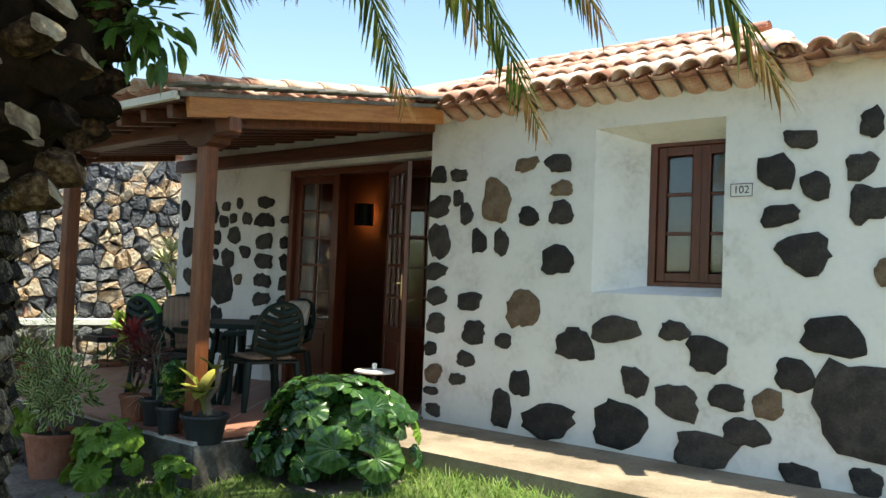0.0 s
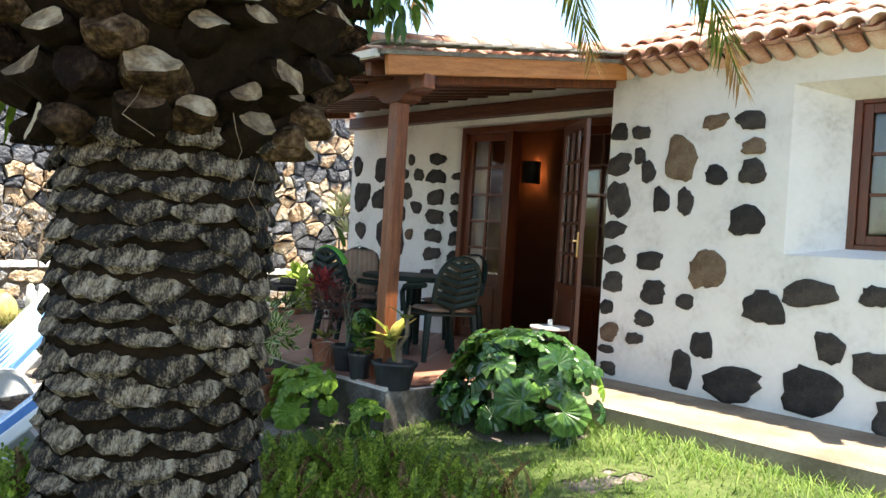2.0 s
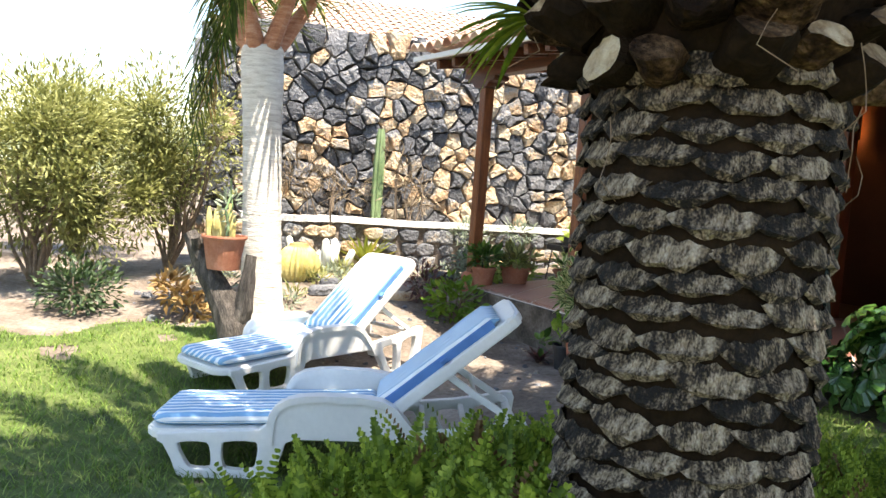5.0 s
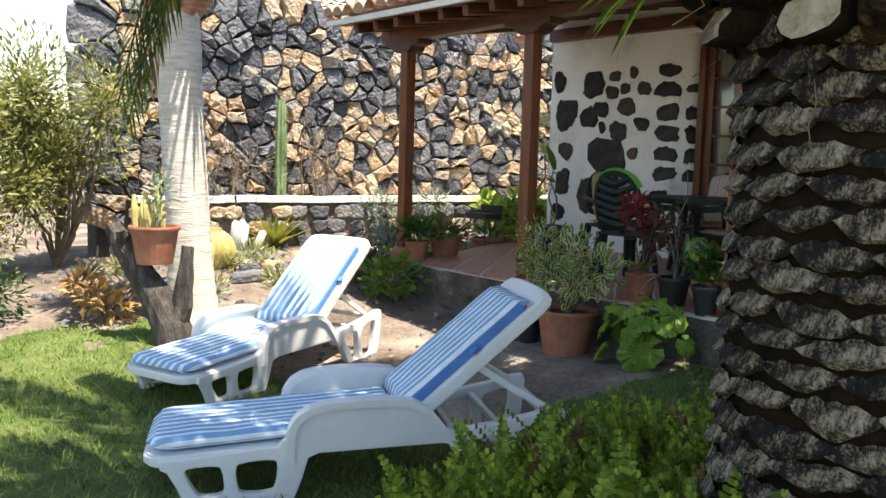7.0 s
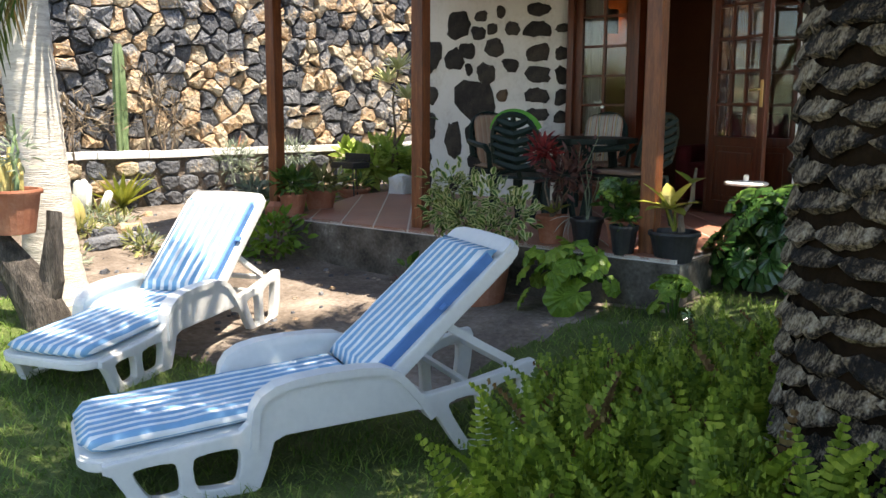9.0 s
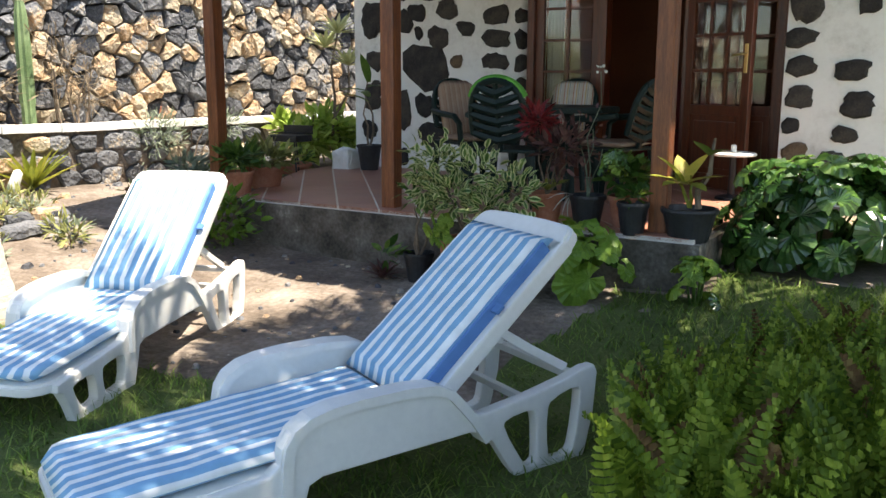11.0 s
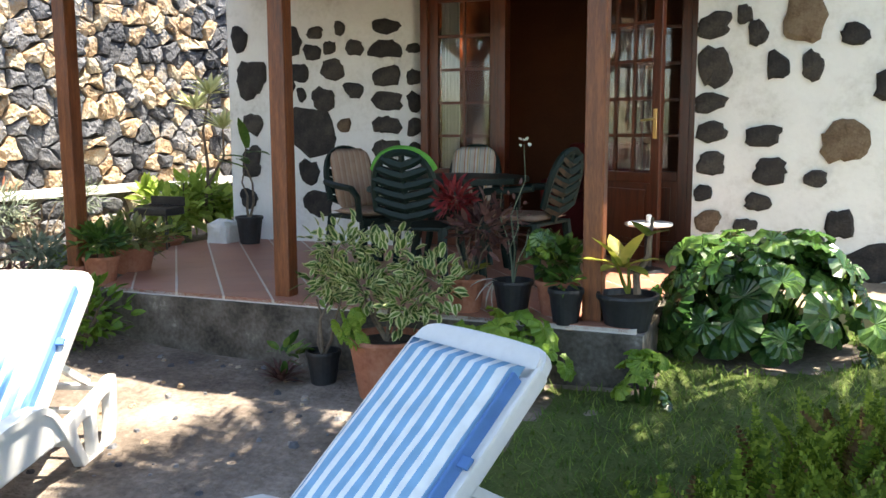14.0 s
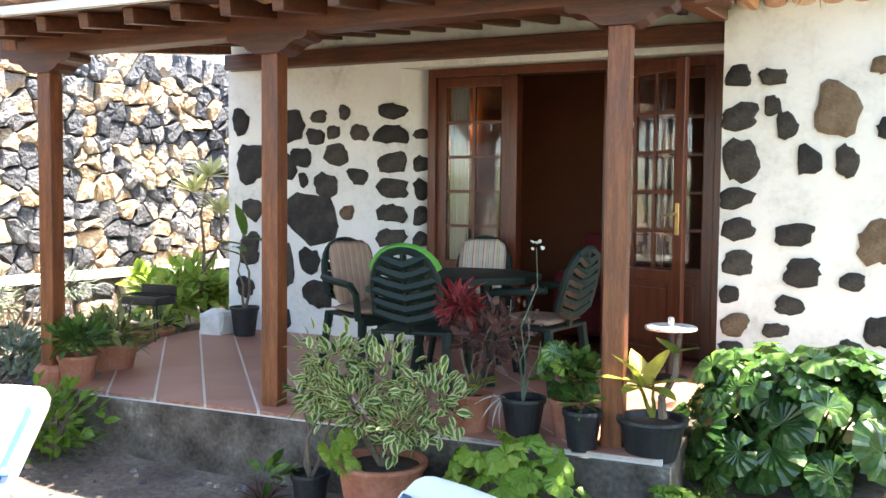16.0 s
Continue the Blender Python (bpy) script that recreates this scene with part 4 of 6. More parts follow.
# lamp inside
GLOW = bpy.data.materials.new("lamp_glow")
GLOW.use_nodes = True
GLOW.node_tree.nodes["Principled BSDF"].inputs["Emission Color"].default_value = (1, 0.5, 0.18, 1)
GLOW.node_tree.nodes["Principled BSDF"].inputs["Emission Strength"].default_value = 5
lamp = thing("wall_lamp", "lit wall lamp with dark shade inside the doorway", "wall lamp", m=pose(-7.45, 7.82, 2.28))
bm = bmesh.new()
add_lathe(bm, [(0.035, -0.09), (0.05, 0.0), (0.035, 0.09)], 10)
part("bulb", bm, GLOW, lamp, "glowing orange bulb")
bm = bmesh.new()
for i in range(9):
    a0, a1 = radians(-110 + i * 16), radians(-110 + (i + 1) * 16)
    bm.faces.new([bm.verts.new((0.13 * math.cos(a), 0.13 * math.sin(a), z)) for a, z in ((a0, -0.14), (a1, -0.14), (a1, 0.14), (a0, 0.14))])
part("shade", bm, STEEL_BLACK, lamp)
pl = bpy.data.lights.new("lamp_light", "POINT")
pl.energy, pl.color, pl.shadow_soft_size = 0.05, (1, 0.55, 0.22), 0.05
o = new("lamp_light", pl)
o.location = (-7.45, 7.75, 2.3)
sofa = thing("armchair", "burgundy upholstered armchair standing indoors in shadow", "armchair", m=pose(-5.7, 7.45, 0.28))
part("seat", box(-0.4, 0.4, -0.4, 0.35, 0.05, 0.45, 0.05), BURGUNDY, sofa)
part("backrest", box(-0.4, 0.4, 0.25, 0.45, 0.4, 0.95, 0.06), BURGUNDY, sofa)
for x in (-0.42, 0.42):
    part("armrest", box(x - 0.09, x + 0.09, -0.4, 0.35, 0.05, 0.62, 0.05), BURGUNDY, sofa)

# ---- sun loungers ----
def add_strip(bm, pts, width, x0, x1):
    """A bent flat bar in the yz plane, from x0 to x1."""
    n = len(pts)
    L, R = [], []
    for i, (y, z) in enumerate(pts):
        a, b = pts[max(i - 1, 0)], pts[min(i + 1, n - 1)]
        dy, dz = b[0] - a[0], b[1] - a[1]
        d = math.hypot(dy, dz)
        ny, nz = -dz / d * width / 2, dy / d * width / 2
        L.append([bm.verts.new((x, y + ny, z + nz)) for x in (x0, x1)])
        R.append([bm.verts.new((x, y - ny, z - nz)) for x in (x0, x1)])
    for i in range(n - 1):
        bm.faces.new((L[i][0], L[i + 1][0], R[i + 1][0], R[i][0]))
        bm.faces.new((L[i + 1][1], L[i][1], R[i][1], R[i + 1][1]))
        bm.faces.new((L[i][1], L[i + 1][1], L[i + 1][0], L[i][0]))
        bm.faces.new((R[i][0], R[i + 1][0], R[i + 1][1], R[i][1]))
    bm.faces.new((L[0][0], R[0][0], R[0][1], L[0][1]))
    bm.faces.new((L[-1][1], R[-1][1], R[-1][0], L[-1][0]))
    return bm


def cushion_bm(w, l, t, seed, nx_=10, ny_=26, round_=0.0, both=False):
    """A soft flat mattress, slightly puckered, lying in xy with its bottom at z = 0."""
    bm = bmesh.new()
    def pt(i, j, top):
        u, v = i / nx_ * 2 - 1, j / ny_
        e = min(1 - abs(u), min(v, 1 - v) * l / (w / 2) + 0.0)
        edge = min(1, max(0, e) / 0.16) ** 0.5
        x = u * w / 2
        if round_ and v < round_ / l:
            k = v * l / round_
            x *= 0.6 + 0.4 * math.sqrt(max(0, 1 - (1 - k) ** 2))
        if both and v > 1 - round_ / l:
            k = (1 - v) * l / round_
            x *= 0.6 + 0.4 * math.sqrt(max(0, 1 - (1 - k) ** 2))
        h = t * (0.5 + 0.5 * edge) + 0.006 * noise.noise((x * 9, v * l * 7, seed)) * edge
        return (x, v * l, h if top else t * (0.5 - 0.5 * edge))
    top = [[bm.verts.new(pt(i, j, True)) for i in range(nx_ + 1)] for j in range(ny_ + 1)]
    bot = [[bm.verts.new(pt(i, j, False)) for i in range(nx_ + 1)] for j in range(ny_ + 1)]
    for j in range(ny_):
        for i in range(nx_):
            bm.faces.new((top[j][i], top[j][i + 1], top[j + 1][i + 1], top[j + 1][i]))
            bm.faces.new((bot[j][i + 1], bot[j][i], bot[j + 1][i], bot[j + 1][i + 1]))
    bmesh.ops.remove_doubles(bm, verts=bm.verts, dist=0.0004)
    return bm


def plate_bm(outer, holes, x0, x1, bevel=0.009):
    """A moulded upright plate in the yz plane with holes through it, from x0 to x1."""
    bm = bmesh.new()
    edges = []
    for ring in [outer] + holes:
        vs = [bm.verts.new((x0, y, z)) for y, z in ring]
        edges += [bm.edges.new((vs[i], vs[(i + 1) % len(vs)])) for i in range(len(vs))]
    bmesh.ops.triangle_fill(bm, use_beauty=True, use_dissolve=False, edges=edges, normal=(1, 0, 0))
    bmesh.ops.dissolve_limit(bm, angle_limit=0.02, verts=bm.verts, edges=bm.edges)
    e = bmesh.ops.extrude_face_region(bm, geom=list(bm.faces))
    bmesh.ops.translate(bm, verts=[v for v in e["geom"] if isinstance(v, bmesh.types.BMVert)], vec=(x1 - x0, 0, 0))
    bmesh.ops.recalc_face_normals(bm, faces=bm.faces)
    rim = [q for q in bm.edges if abs(q.verts[0].co.x - q.verts[1].co.x) < 1e-6 and len(q.link_faces) == 2 and q.calc_face_angle(0) > 0.9]
    bmesh.ops.bevel(bm, geom=rim, offset=bevel, segments=2, affect="EDGES", profile=0.6)
    return bm


def soft_ring(pts, cut=0.14):
    """The ring with each corner rounded off by two cuts."""
    for q in (cut, 0.28):
        out = []
        for i in range(len(pts)):
            a, b, c = pts[i - 1], pts[i], pts[(i + 1) % len(pts)]
            out += [(b[0] + q * (a[0] - b[0]), b[1] + q * (a[1] - b[1])), (b[0] + q * (c[0] - b[0]), b[1] + q * (c[1] - b[1]))]
        pts = out
    return pts


def seat_slope(y):
    """The seat falls a little towards the foot."""
    return -0.055 + 0.085 * y / 1.19


SIDE_RING = [(0.1, 0.268), (0.35, 0.275), (0.6, 0.285), (0.635, 0.3), (0.645, 0.37), (0.67, 0.425), (0.72, 0.465), (0.8, 0.488), (0.92, 0.498), (1.12, 0.5), (1.21, 0.485), (1.27, 0.44), (1.31, 0.38), (1.35, 0.325), (1.41, 0.31),
             (1.6, 0.335), (1.78, 0.37), (1.88, 0.398), (1.925, 0.4), (1.94, 0.37), (1.925, 0.2), (1.89, 0.06), (1.86, 0.0), (1.62, 0.0), (1.565, 0.02), (1.52, 0.08), (1.45, 0.19), (1.41, 0.235), (1.35, 0.25),
             (1.0, 0.238), (0.78, 0.23), (0.735, 0.21), (0.71, 0.12), (0.675, 0.03), (0.65, 0.0), (0.24, 0.0), (0.205, 0.02), (0.17, 0.12), (0.13, 0.205), (0.1, 0.225)]


def low_arm(ring):
    """Armrests stand only a little above the seat."""
    return [(y, 0.3 + (z - 0.3) * 0.75 if 0.62 < y < 1.33 and z > 0.3 else z) for y, z in ring]


SIDE_RING = low_arm([(y, z + seat_slope(y) * z / 0.27 if y < 0.62 else z) for y, z in SIDE_RING])
FOOT_HOLES = [soft_ring([(0.19, 0.185), (0.36, 0.195), (0.375, 0.06), (0.26, 0.055)]), soft_ring([(0.415, 0.2), (0.605, 0.213), (0.59, 0.06), (0.43, 0.06)])]
REAR_HOLES = [soft_ring([(1.48, 0.262), (1.645, 0.285), (1.655, 0.06), (1.6, 0.06)]), soft_ring([(1.695, 0.295), (1.865, 0.34), (1.83, 0.06), (1.705, 0.06)])]


def deck_ring(w, y0, y1, r):
    """Half-round at the foot, square at the back."""
    return [(w, y1), (w, y0 + r)] + [((w - r) + r * math.cos(k * math.pi / 16), y0 + r - r * math.sin(k * math.pi / 16)) for k in range(1, 9)] + \
           [(-(w - r) - r * math.sin(k * math.pi / 16), y0 + r - r * math.cos(k * math.pi / 16)) for k in range(0, 8)] + [(-w, y0 + r), (-w, y1)]


def sun_lounger(m, label, tilt=44):
    lo = thing("sun_lounger", label, "sun lounger", "loungers on the lawn", m)
    W = 0.31
    CY = 1.19
    bm = prism(deck_ring(0.318, 0.02, 1.22, 0.13), "z", 0.232, 0.284)
    bmesh.ops.bevel(bm, geom=[q for q in bm.edges if abs(q.verts[0].co.z - q.verts[1].co.z) < 1e-5], offset=0.012, segments=2, affect="EDGES")
    for v in bm.verts:
        v.co.z += seat_slope(v.co.y)
    part("seat_deck", bm, RESIN, lo)
    for s in (-1, 1):
        a, b = s * W - 0.026, s * W + 0.026
        part("side_frame", plate_bm(SIDE_RING, FOOT_HOLES + REAR_HOLES, a, b), RESIN, lo)
        bm = bmesh.new()
        add_strip(bm, low_arm([(0.655, 0.2), (0.658, 0.3), (0.668, 0.37), (0.695, 0.425), (0.745, 0.465), (0.82, 0.488), (0.93, 0.5), (1.1, 0.502), (1.2, 0.488), (1.265, 0.445), (1.31, 0.38), (1.36, 0.3), (1.42, 0.21)]), 0.034, a - 0.016, b + 0.016)
        bmesh.ops.bevel(bm, geom=[q for q in bm.edges if q.calc_face_angle(0) > 1.0], offset=0.009, segments=2, affect="EDGES")
        part("armrest", bm, RESIN, lo)
    part("cross_bar", box(-W, W, 1.86, 1.9, 0.33, 0.36, 0.005), RESIN, lo)
    part("cross_bar", box(-W, W, 1.62, 1.65, 0.285, 0.312, 0.005), RESIN, lo)
    part("cross_bar", box(-W, W, 1.4, 1.43, 0.26, 0.29, 0.005), RESIN, lo)
    for x in (-0.22, 0.19):
        bm = bmesh.new()
        add_strip(bm, [(1.52, 0.585), (1.7, 0.47), (1.88, 0.365)], 0.034, x, x + 0.03)
        part("back_prop", bm, RESIN, lo)
    part("prop_rod", box(-0.2, 0.2, 1.66, 1.68, 0.485, 0.505, 0.004), RESIN, lo)
    bt = pose(0, CY, 0.335, tilt)
    pieces = [("backrest", box(-0.25, 0.25, 0.0, 0.74, -0.018, 0.006, 0.006)),
              ("stile", box(-0.3, -0.248, 0.0, 0.82, -0.035, 0.03, 0.012)),
              ("stile", box(0.248, 0.3, 0.0, 0.82, -0.035, 0.03, 0.012))]
    rows = [(0.76, 0.298), (0.82, 0.3), (0.86, 0.292), (0.884, 0.27), (0.895, 0.235), (0.902, 0.1)]
    bm = prism([(w, y) for y, w in rows] + [(-w, y) for y, w in reversed(rows)], "z", -0.034, 0.03)
    bmesh.ops.bevel(bm, geom=[q for q in bm.edges if abs(q.verts[0].co.z - q.verts[1].co.z) < 0.001], offset=0.014, segments=3, affect="EDGES")
    pieces.append(("headrest", bm))
    for name, bm in pieces:
        part(name, bm, RESIN, lo).matrix_basis = bt
    o = part("mattress", cushion_bm(0.6, CY - 0.03, 0.062, 1, round_=0.13), BLUE_STRIPE, lo, "blue and white striped seat mattress", smooth=True)
    o.matrix_basis = pose(0, 0.03, 0.233, 4.1)
    back = part("back_mattress", cushion_bm(0.53, 0.8, 0.075, 2, ny_=16, round_=0.0), BLUE_STRIPE, lo, "blue and white striped back mattress", smooth=True)
    back.matrix_basis = bt @ pose(0, 0.0, 0.01)
    part("edging", box(0.255, 0.269, 0.03, 0.76, 0.012, 0.066, 0.006), BLUE_CLOTH, back, "plain blue mattress side")
    part("strap", box(0.262, 0.306, 0.43, 0.47, 0.036, 0.052, 0.006), BLUE_CLOTH, back, "blue tie strap")
    return lo


sun_lounger(pose(-5.79, 0.065, -0.33, 0, 0, -26.3) @ Matrix.Scale(1.055, 4), "white resin sun lounger with blue-striped mattress in the shade", 41)
sun_lounger(pose(-6.865, 0.488, -0.279, 0, 0, 18.4), "white resin sun lounger with sun-dappled blue-striped mattress", 42.5)

# ---- terrace furniture ----
def garden_chair(m, label, cushion=True, lime=False, padded=True, dull=False):
    ch = thing("garden_chair", label, "chair", "chairs round the terrace table", m)
    bm = bmesh.new()
    add_box(bm, -0.24, 0.24, -0.24, 0.24, 0.40, 0.425, 0.012)
    add_box(bm, -0.25, 0.25, -0.25, -0.22, 0.36, 0.42, 0.01)
    part("seat", bm, GREENRESIN, ch)
    for sx in (-1, 1):
        for sy in (-1, 1):
            bm = bmesh.new()
            add_tube(bm, [(sx * 0.225, sy * 0.21, 0.42), (sx * 0.245, sy * 0.235, 0.2), (sx * 0.27, sy * 0.265, 0.0)], [0.034, 0.03, 0.024], 6)
            part("leg", bm, GREENRESIN, ch)
        bm = bmesh.new()
        pts = [(sx * 0.265, -0.22, 0.40), (sx * 0.285, -0.22, 0.58), (sx * 0.288, -0.15, 0.635), (sx * 0.288, 0.05, 0.65), (sx * 0.275, 0.22, 0.67)]
        add_tube(bm, pts, [0.024, 0.024, 0.027, 0.027, 0.024], 6)
        part("armrest", bm, GREENRESIN, ch)
    # rim of the rounded back, with herringbone slats
    def rim(t):
        a = math.pi * t
        x = -0.25 * math.cos(a) * (0.82 + 0.18 * math.sin(a))
        z = 0.42 + 0.50 * math.sin(a) ** 0.55
        return (x, 0.23 + (z - 0.42) * 0.28, z)
    bm = bmesh.new()
    add_tube(bm, [rim(0.02 + 0.96 * i / 18) for i in range(19)], 0.026, 6)
    part("back_frame", bm, GREENRESIN, ch)
    bm = bmesh.new()
    add_tube(bm, [(0, 0.23, 0.42), (0, 0.30, 0.65), (0, 0.365, 0.9)], 0.022, 6)
    part("back_spine", bm, GREENRESIN, ch)
    for i in range(6):
        z = 0.49 + i * 0.068
        for s in (-1, 1):
            xo = 0.205 if i < 4 else 0.2 - (i - 3) * 0.03
            bm = bmesh.new()
            add_tube(bm, [(0, 0.235 + (z - 0.42) * 0.28, z), (s * xo * 0.5, 0.238 + (z - 0.40) * 0.28, z + 0.022), (s * xo, 0.235 + (z - 0.37) * 0.28, z + 0.055)], [0.034, 0.033, 0.026], 6)
            part("back_slat", bm, GREENRESIN, ch)
    if cushion:
        o = part("seat_cushion", cushion_bm(0.44, 0.44, 0.045, 5, 8, 8), CUSHION_DULL, ch, "faded brown striped seat cushion", smooth=True)
        o.matrix_basis = pose(0, -0.22, 0.428)
    if padded and cushion:
        o = part("back_cushion", cushion_bm(0.38, 0.49, 0.05, 6, 10, 14, 0.12, True), CUSHION_DULL if dull else CUSHION, ch, "faded brown striped back cushion" if dull else "beige striped back cushion", smooth=True)
        o.matrix_basis = pose(0, 0.20, 0.44, 74.5)
    if lime:
        bm = bmesh.new()
        add_tube(bm, [(p[0] * 1.07, p[1] - 0.02, p[2] + 0.012) for p in (rim(0.2 + 0.6 * i / 14) for i in range(15))], 0.034, 8)
        part("cloth", bm, LIMECLOTH, ch, "lime green cloth over the back rim")
    return ch


FL = 0.302
garden_chair(pose(-6.33, 4.46, FL, 0, 0, 186), "dark green resin garden chair with lime cloth, back turned", False, True)
garden_chair(pose(-6.95, 4.98, FL, 0, 0, 62), "dark green resin garden chair with faded striped cushion against the wall", True, False, True, True)
garden_chair(pose(-6.45, 5.7, FL, 0, 0, 6), "dark green resin garden chair with bright striped cushion by the door", True, False)
garden_chair(pose(-5.73, 4.98, FL, 0, 0, -103), "dark green resin garden chair with brown seat cushion beside the table", True, False, False)
table = thing("garden_table", "dark green octagonal resin garden table on the terrace", "table", m=pose(-6.27, 5.1, FL))
bm = bmesh.new()
r = [bm.verts.new((0.52 * math.cos(radians(22.5 + 45 * i)), 0.52 * math.sin(radians(22.5 + 45 * i)), 0.72)) for i in range(8)]
f = bm.faces.new(r)
e = bmesh.ops.extrude_face_region(bm, geom=[f])
bmesh.ops.translate(bm, verts=[v for v in e["geom"] if isinstance(v, bmesh.types.BMVert)], vec=(0, 0, -0.045))
bmesh.ops.recalc_face_normals(bm, faces=bm.faces)
bmesh.ops.bevel(bm, geom=list(bm.edges), offset=0.008, segments=2, affect="EDGES")
part("tabletop", bm, GREENRESIN, table)
for i in range(4):
    a = radians(45 + 90 * i)
    bm = bmesh.new()
    add_tube(bm, [(0.3 * math.cos(a), 0.3 * math.sin(a), 0.7), (0.34 * math.cos(a), 0.34 * math.sin(a), 0.35), (0.4 * math.cos(a), 0.4 * math.sin(a), 0)], [0.045, 0.036, 0.03], 8)
    part("leg", bm, GREENRESIN, table)

stool = thing("pedestal_table", "small round white-topped pedestal table beside the doorway", "side table", m=pose(-4.95, 5.6, FL))
bm = bmesh.new()
add_lathe(bm, [(0.0, 0.345), (0.17, 0.345), (0.178, 0.352), (0.178, 0.362), (0.17, 0.37), (0.0, 0.37)], 24)
part("top", bm, WHITE_PAINT, stool)
bm = bmesh.new()
add_lathe(bm, [(0.13, 0.0), (0.12, 0.02), (0.03, 0.04), (0.025, 0.345)], 14)
part("pedestal", bm, STEEL_BLACK, stool)
can = thing("small_canister", "small white canister on the side table", "canister", m=pose(-4.95, 5.6, FL + 0.371))
bm = bmesh.new()
add_lathe(bm, [(0.0, 0.0), (0.022, 0.0), (0.022, 0.05), (0.014, 0.06), (0.0, 0.06)], 12)
part("body", bm, WHITE_PAINT, can)

bbq = thing("barbecue", "small black charcoal barbecue on thin tripod legs", "barbecue", m=pose(-9.34, 5.4, ground_z(-9.34, 5.4)))
bm = bmesh.new()
add_box(bm, -0.19, 0.19, -0.13, 0.13, 0.37, 0.44, 0.02)
part("bowl", bm, STEEL_BLACK, bbq)
for a in ((-0.15, -0.1), (0.15, -0.1), (0, 0.11)):
    bm = bmesh.new()
    add_tube(bm, [(a[0] * 0.8, a[1] * 0.8, 0.4), (a[0] * 1.15, a[1] * 1.15, 0)], 0.008, 6)
    part("leg", bm, STEEL_BLACK, bbq)
bm = bmesh.new()
for i in range(9):
    add_tube(bm, [(-0.18 + i * 0.045, -0.12, 0.455), (-0.18 + i * 0.045, 0.12, 0.455)], 0.004, 5)
part("grate", bm, STEEL_BLACK, bbq)
bm = box(-0.19, 0.19, 0.12, 0.135, 0.44, 0.53, 0.004)
part("windshield", bm, STEEL_BLACK, bbq)

# ---- plants ----
def rot_to(d, roll=0.0):
    """A turn that takes +y to the direction d, with the z side up."""
    d = Vector(d).normalized()
    q = d.to_track_quat("Y", "Z")
    return q.to_matrix().to_4x4() @ Matrix.Rotation(roll, 4, "Y")


def leaf_template(w, l, fold=0.15, droop=0.15, n=4):
    """A pointed leaf along +y."""
    v, f = [], []
    for i in range(n + 1):
        t = i / n
        ww = w / 2 * math.sin(math.pi * min(1, 0.12 + t * 0.88)) ** 0.8 if i < n else 0.001
        z = -droop * l * t * t
        v += [(-ww, t * l, z + fold * ww), (0, t * l, z), (ww, t * l, z + fold * ww)]
    for i in range(n):
        a = i * 3
        f += [(a, a + 1, a + 4, a + 3), (a + 1, a + 2, a + 5, a + 4)]
    return v, f


def variegated_template(w, l):
    """A leaf with a green middle and pale margins."""
    v, f, k = [], [], []
    n = 3
    for i in range(n + 1):
        t = i / n
        s = math.sin(math.pi * (0.1 + 0.88 * t)) ** 0.8
        ww = w / 2 * s
        for u in (-1, -0.5, 0.5, 1):
            v.append((u * ww, t * l, -0.18 * l * t * t + abs(u) * ww * 0.2))
    for i in range(n):
        for j in range(3):
            a = i * 4 + j
            f.append((a, a + 1, a + 5, a + 4))
            k.append(0 if j == 1 else 1)
    return v, f, k


def crown_mats(centre, radii, count, rnd, size=(0.7, 1.2), up=0.4, shell=0.55, gap=0.0):
    """Places for leaves through an uneven, gappy crown."""
    out = []
    while len(out) < count:
        p = Vector((rnd.gauss(0, 1), rnd.gauss(0, 1), rnd.gauss(0, 1))).normalized()
        r = rnd.uniform(shell, 1.0)
        bumpy = 1 + 0.28 * noise.noise(p * 2.3 + Vector(centre))
        q = Vector((p.x * radii[0], p.y * radii[1], p.z * radii[2])) * r * bumpy
        if gap and noise.noise((q + Vector(centre)) * 4.2) < gap - 0.5:
            continue
        d = (p + Vector((rnd.uniform(-0.7, 0.7), rnd.uniform(-0.7, 0.7), up + rnd.uniform(-0.6, 0.6))))
        s = rnd.uniform(*size)
        out.append(Matrix.Translation(Vector(centre) + q) @ rot_to(d, rnd.uniform(-0.9, 0.9)) @ Matrix.Scale(s, 4))
    return out


def leaves(name, template, mats, mat, parent, label="", smooth=False):
    v, f, k = spread(template[0], template[1], mats, template[2] if len(template) > 2 else None)
    return mesh_from(name, v, f, mat, parent, label, smooth, k)


def stems(parent, base, tips, r=0.008, name="stem", mat=None, seed=0):
    rnd = random.Random(seed)
    for t in tips:
        bm = bmesh.new()
        b, t = Vector(base), Vector(t)
        pts = [b + (t - b) * (i / 4) + Vector((rnd.uniform(-1, 1), rnd.uniform(-1, 1), 0)) * (0.06 * (t - b).length * (0 < i < 4)) for i in range(5)]
        add_tube(bm, pts, [r * (1 - 0.15 * i) for i in range(5)], 6)
        part(name, bm, mat or TWIG, parent)


def pot(parent, r, h, mat, rim=0.03, z=0.0):
    bm = bmesh.new()
    t = 0.014
    rings = add_lathe(bm, [(0.0, 0.0), (r * 0.70, 0.0), (r * 0.93, h - rim), (r * 1.0, h - rim), (r * 1.02, h - rim * 0.5), (r * 1.0, h), (r * 0.9, h), (r * 0.86, h - rim - 0.01)], 22, (0, 0, z))
    part("pot", bm, mat, parent, smooth=False)
    bm = bmesh.new()
    c = bm.verts.new((0, 0, z + h - 0.03))
    ring = [bm.verts.new((r * 0.88 * math.cos(k * math.tau / 20), r * 0.88 * math.sin(k * math.tau / 20), z + h - 0.035)) for k in range(20)]
    for k in range(20):
        bm.faces.new((ring[k], ring[(k + 1) % 20], c))
    part("soil", bm, EARTH, parent)


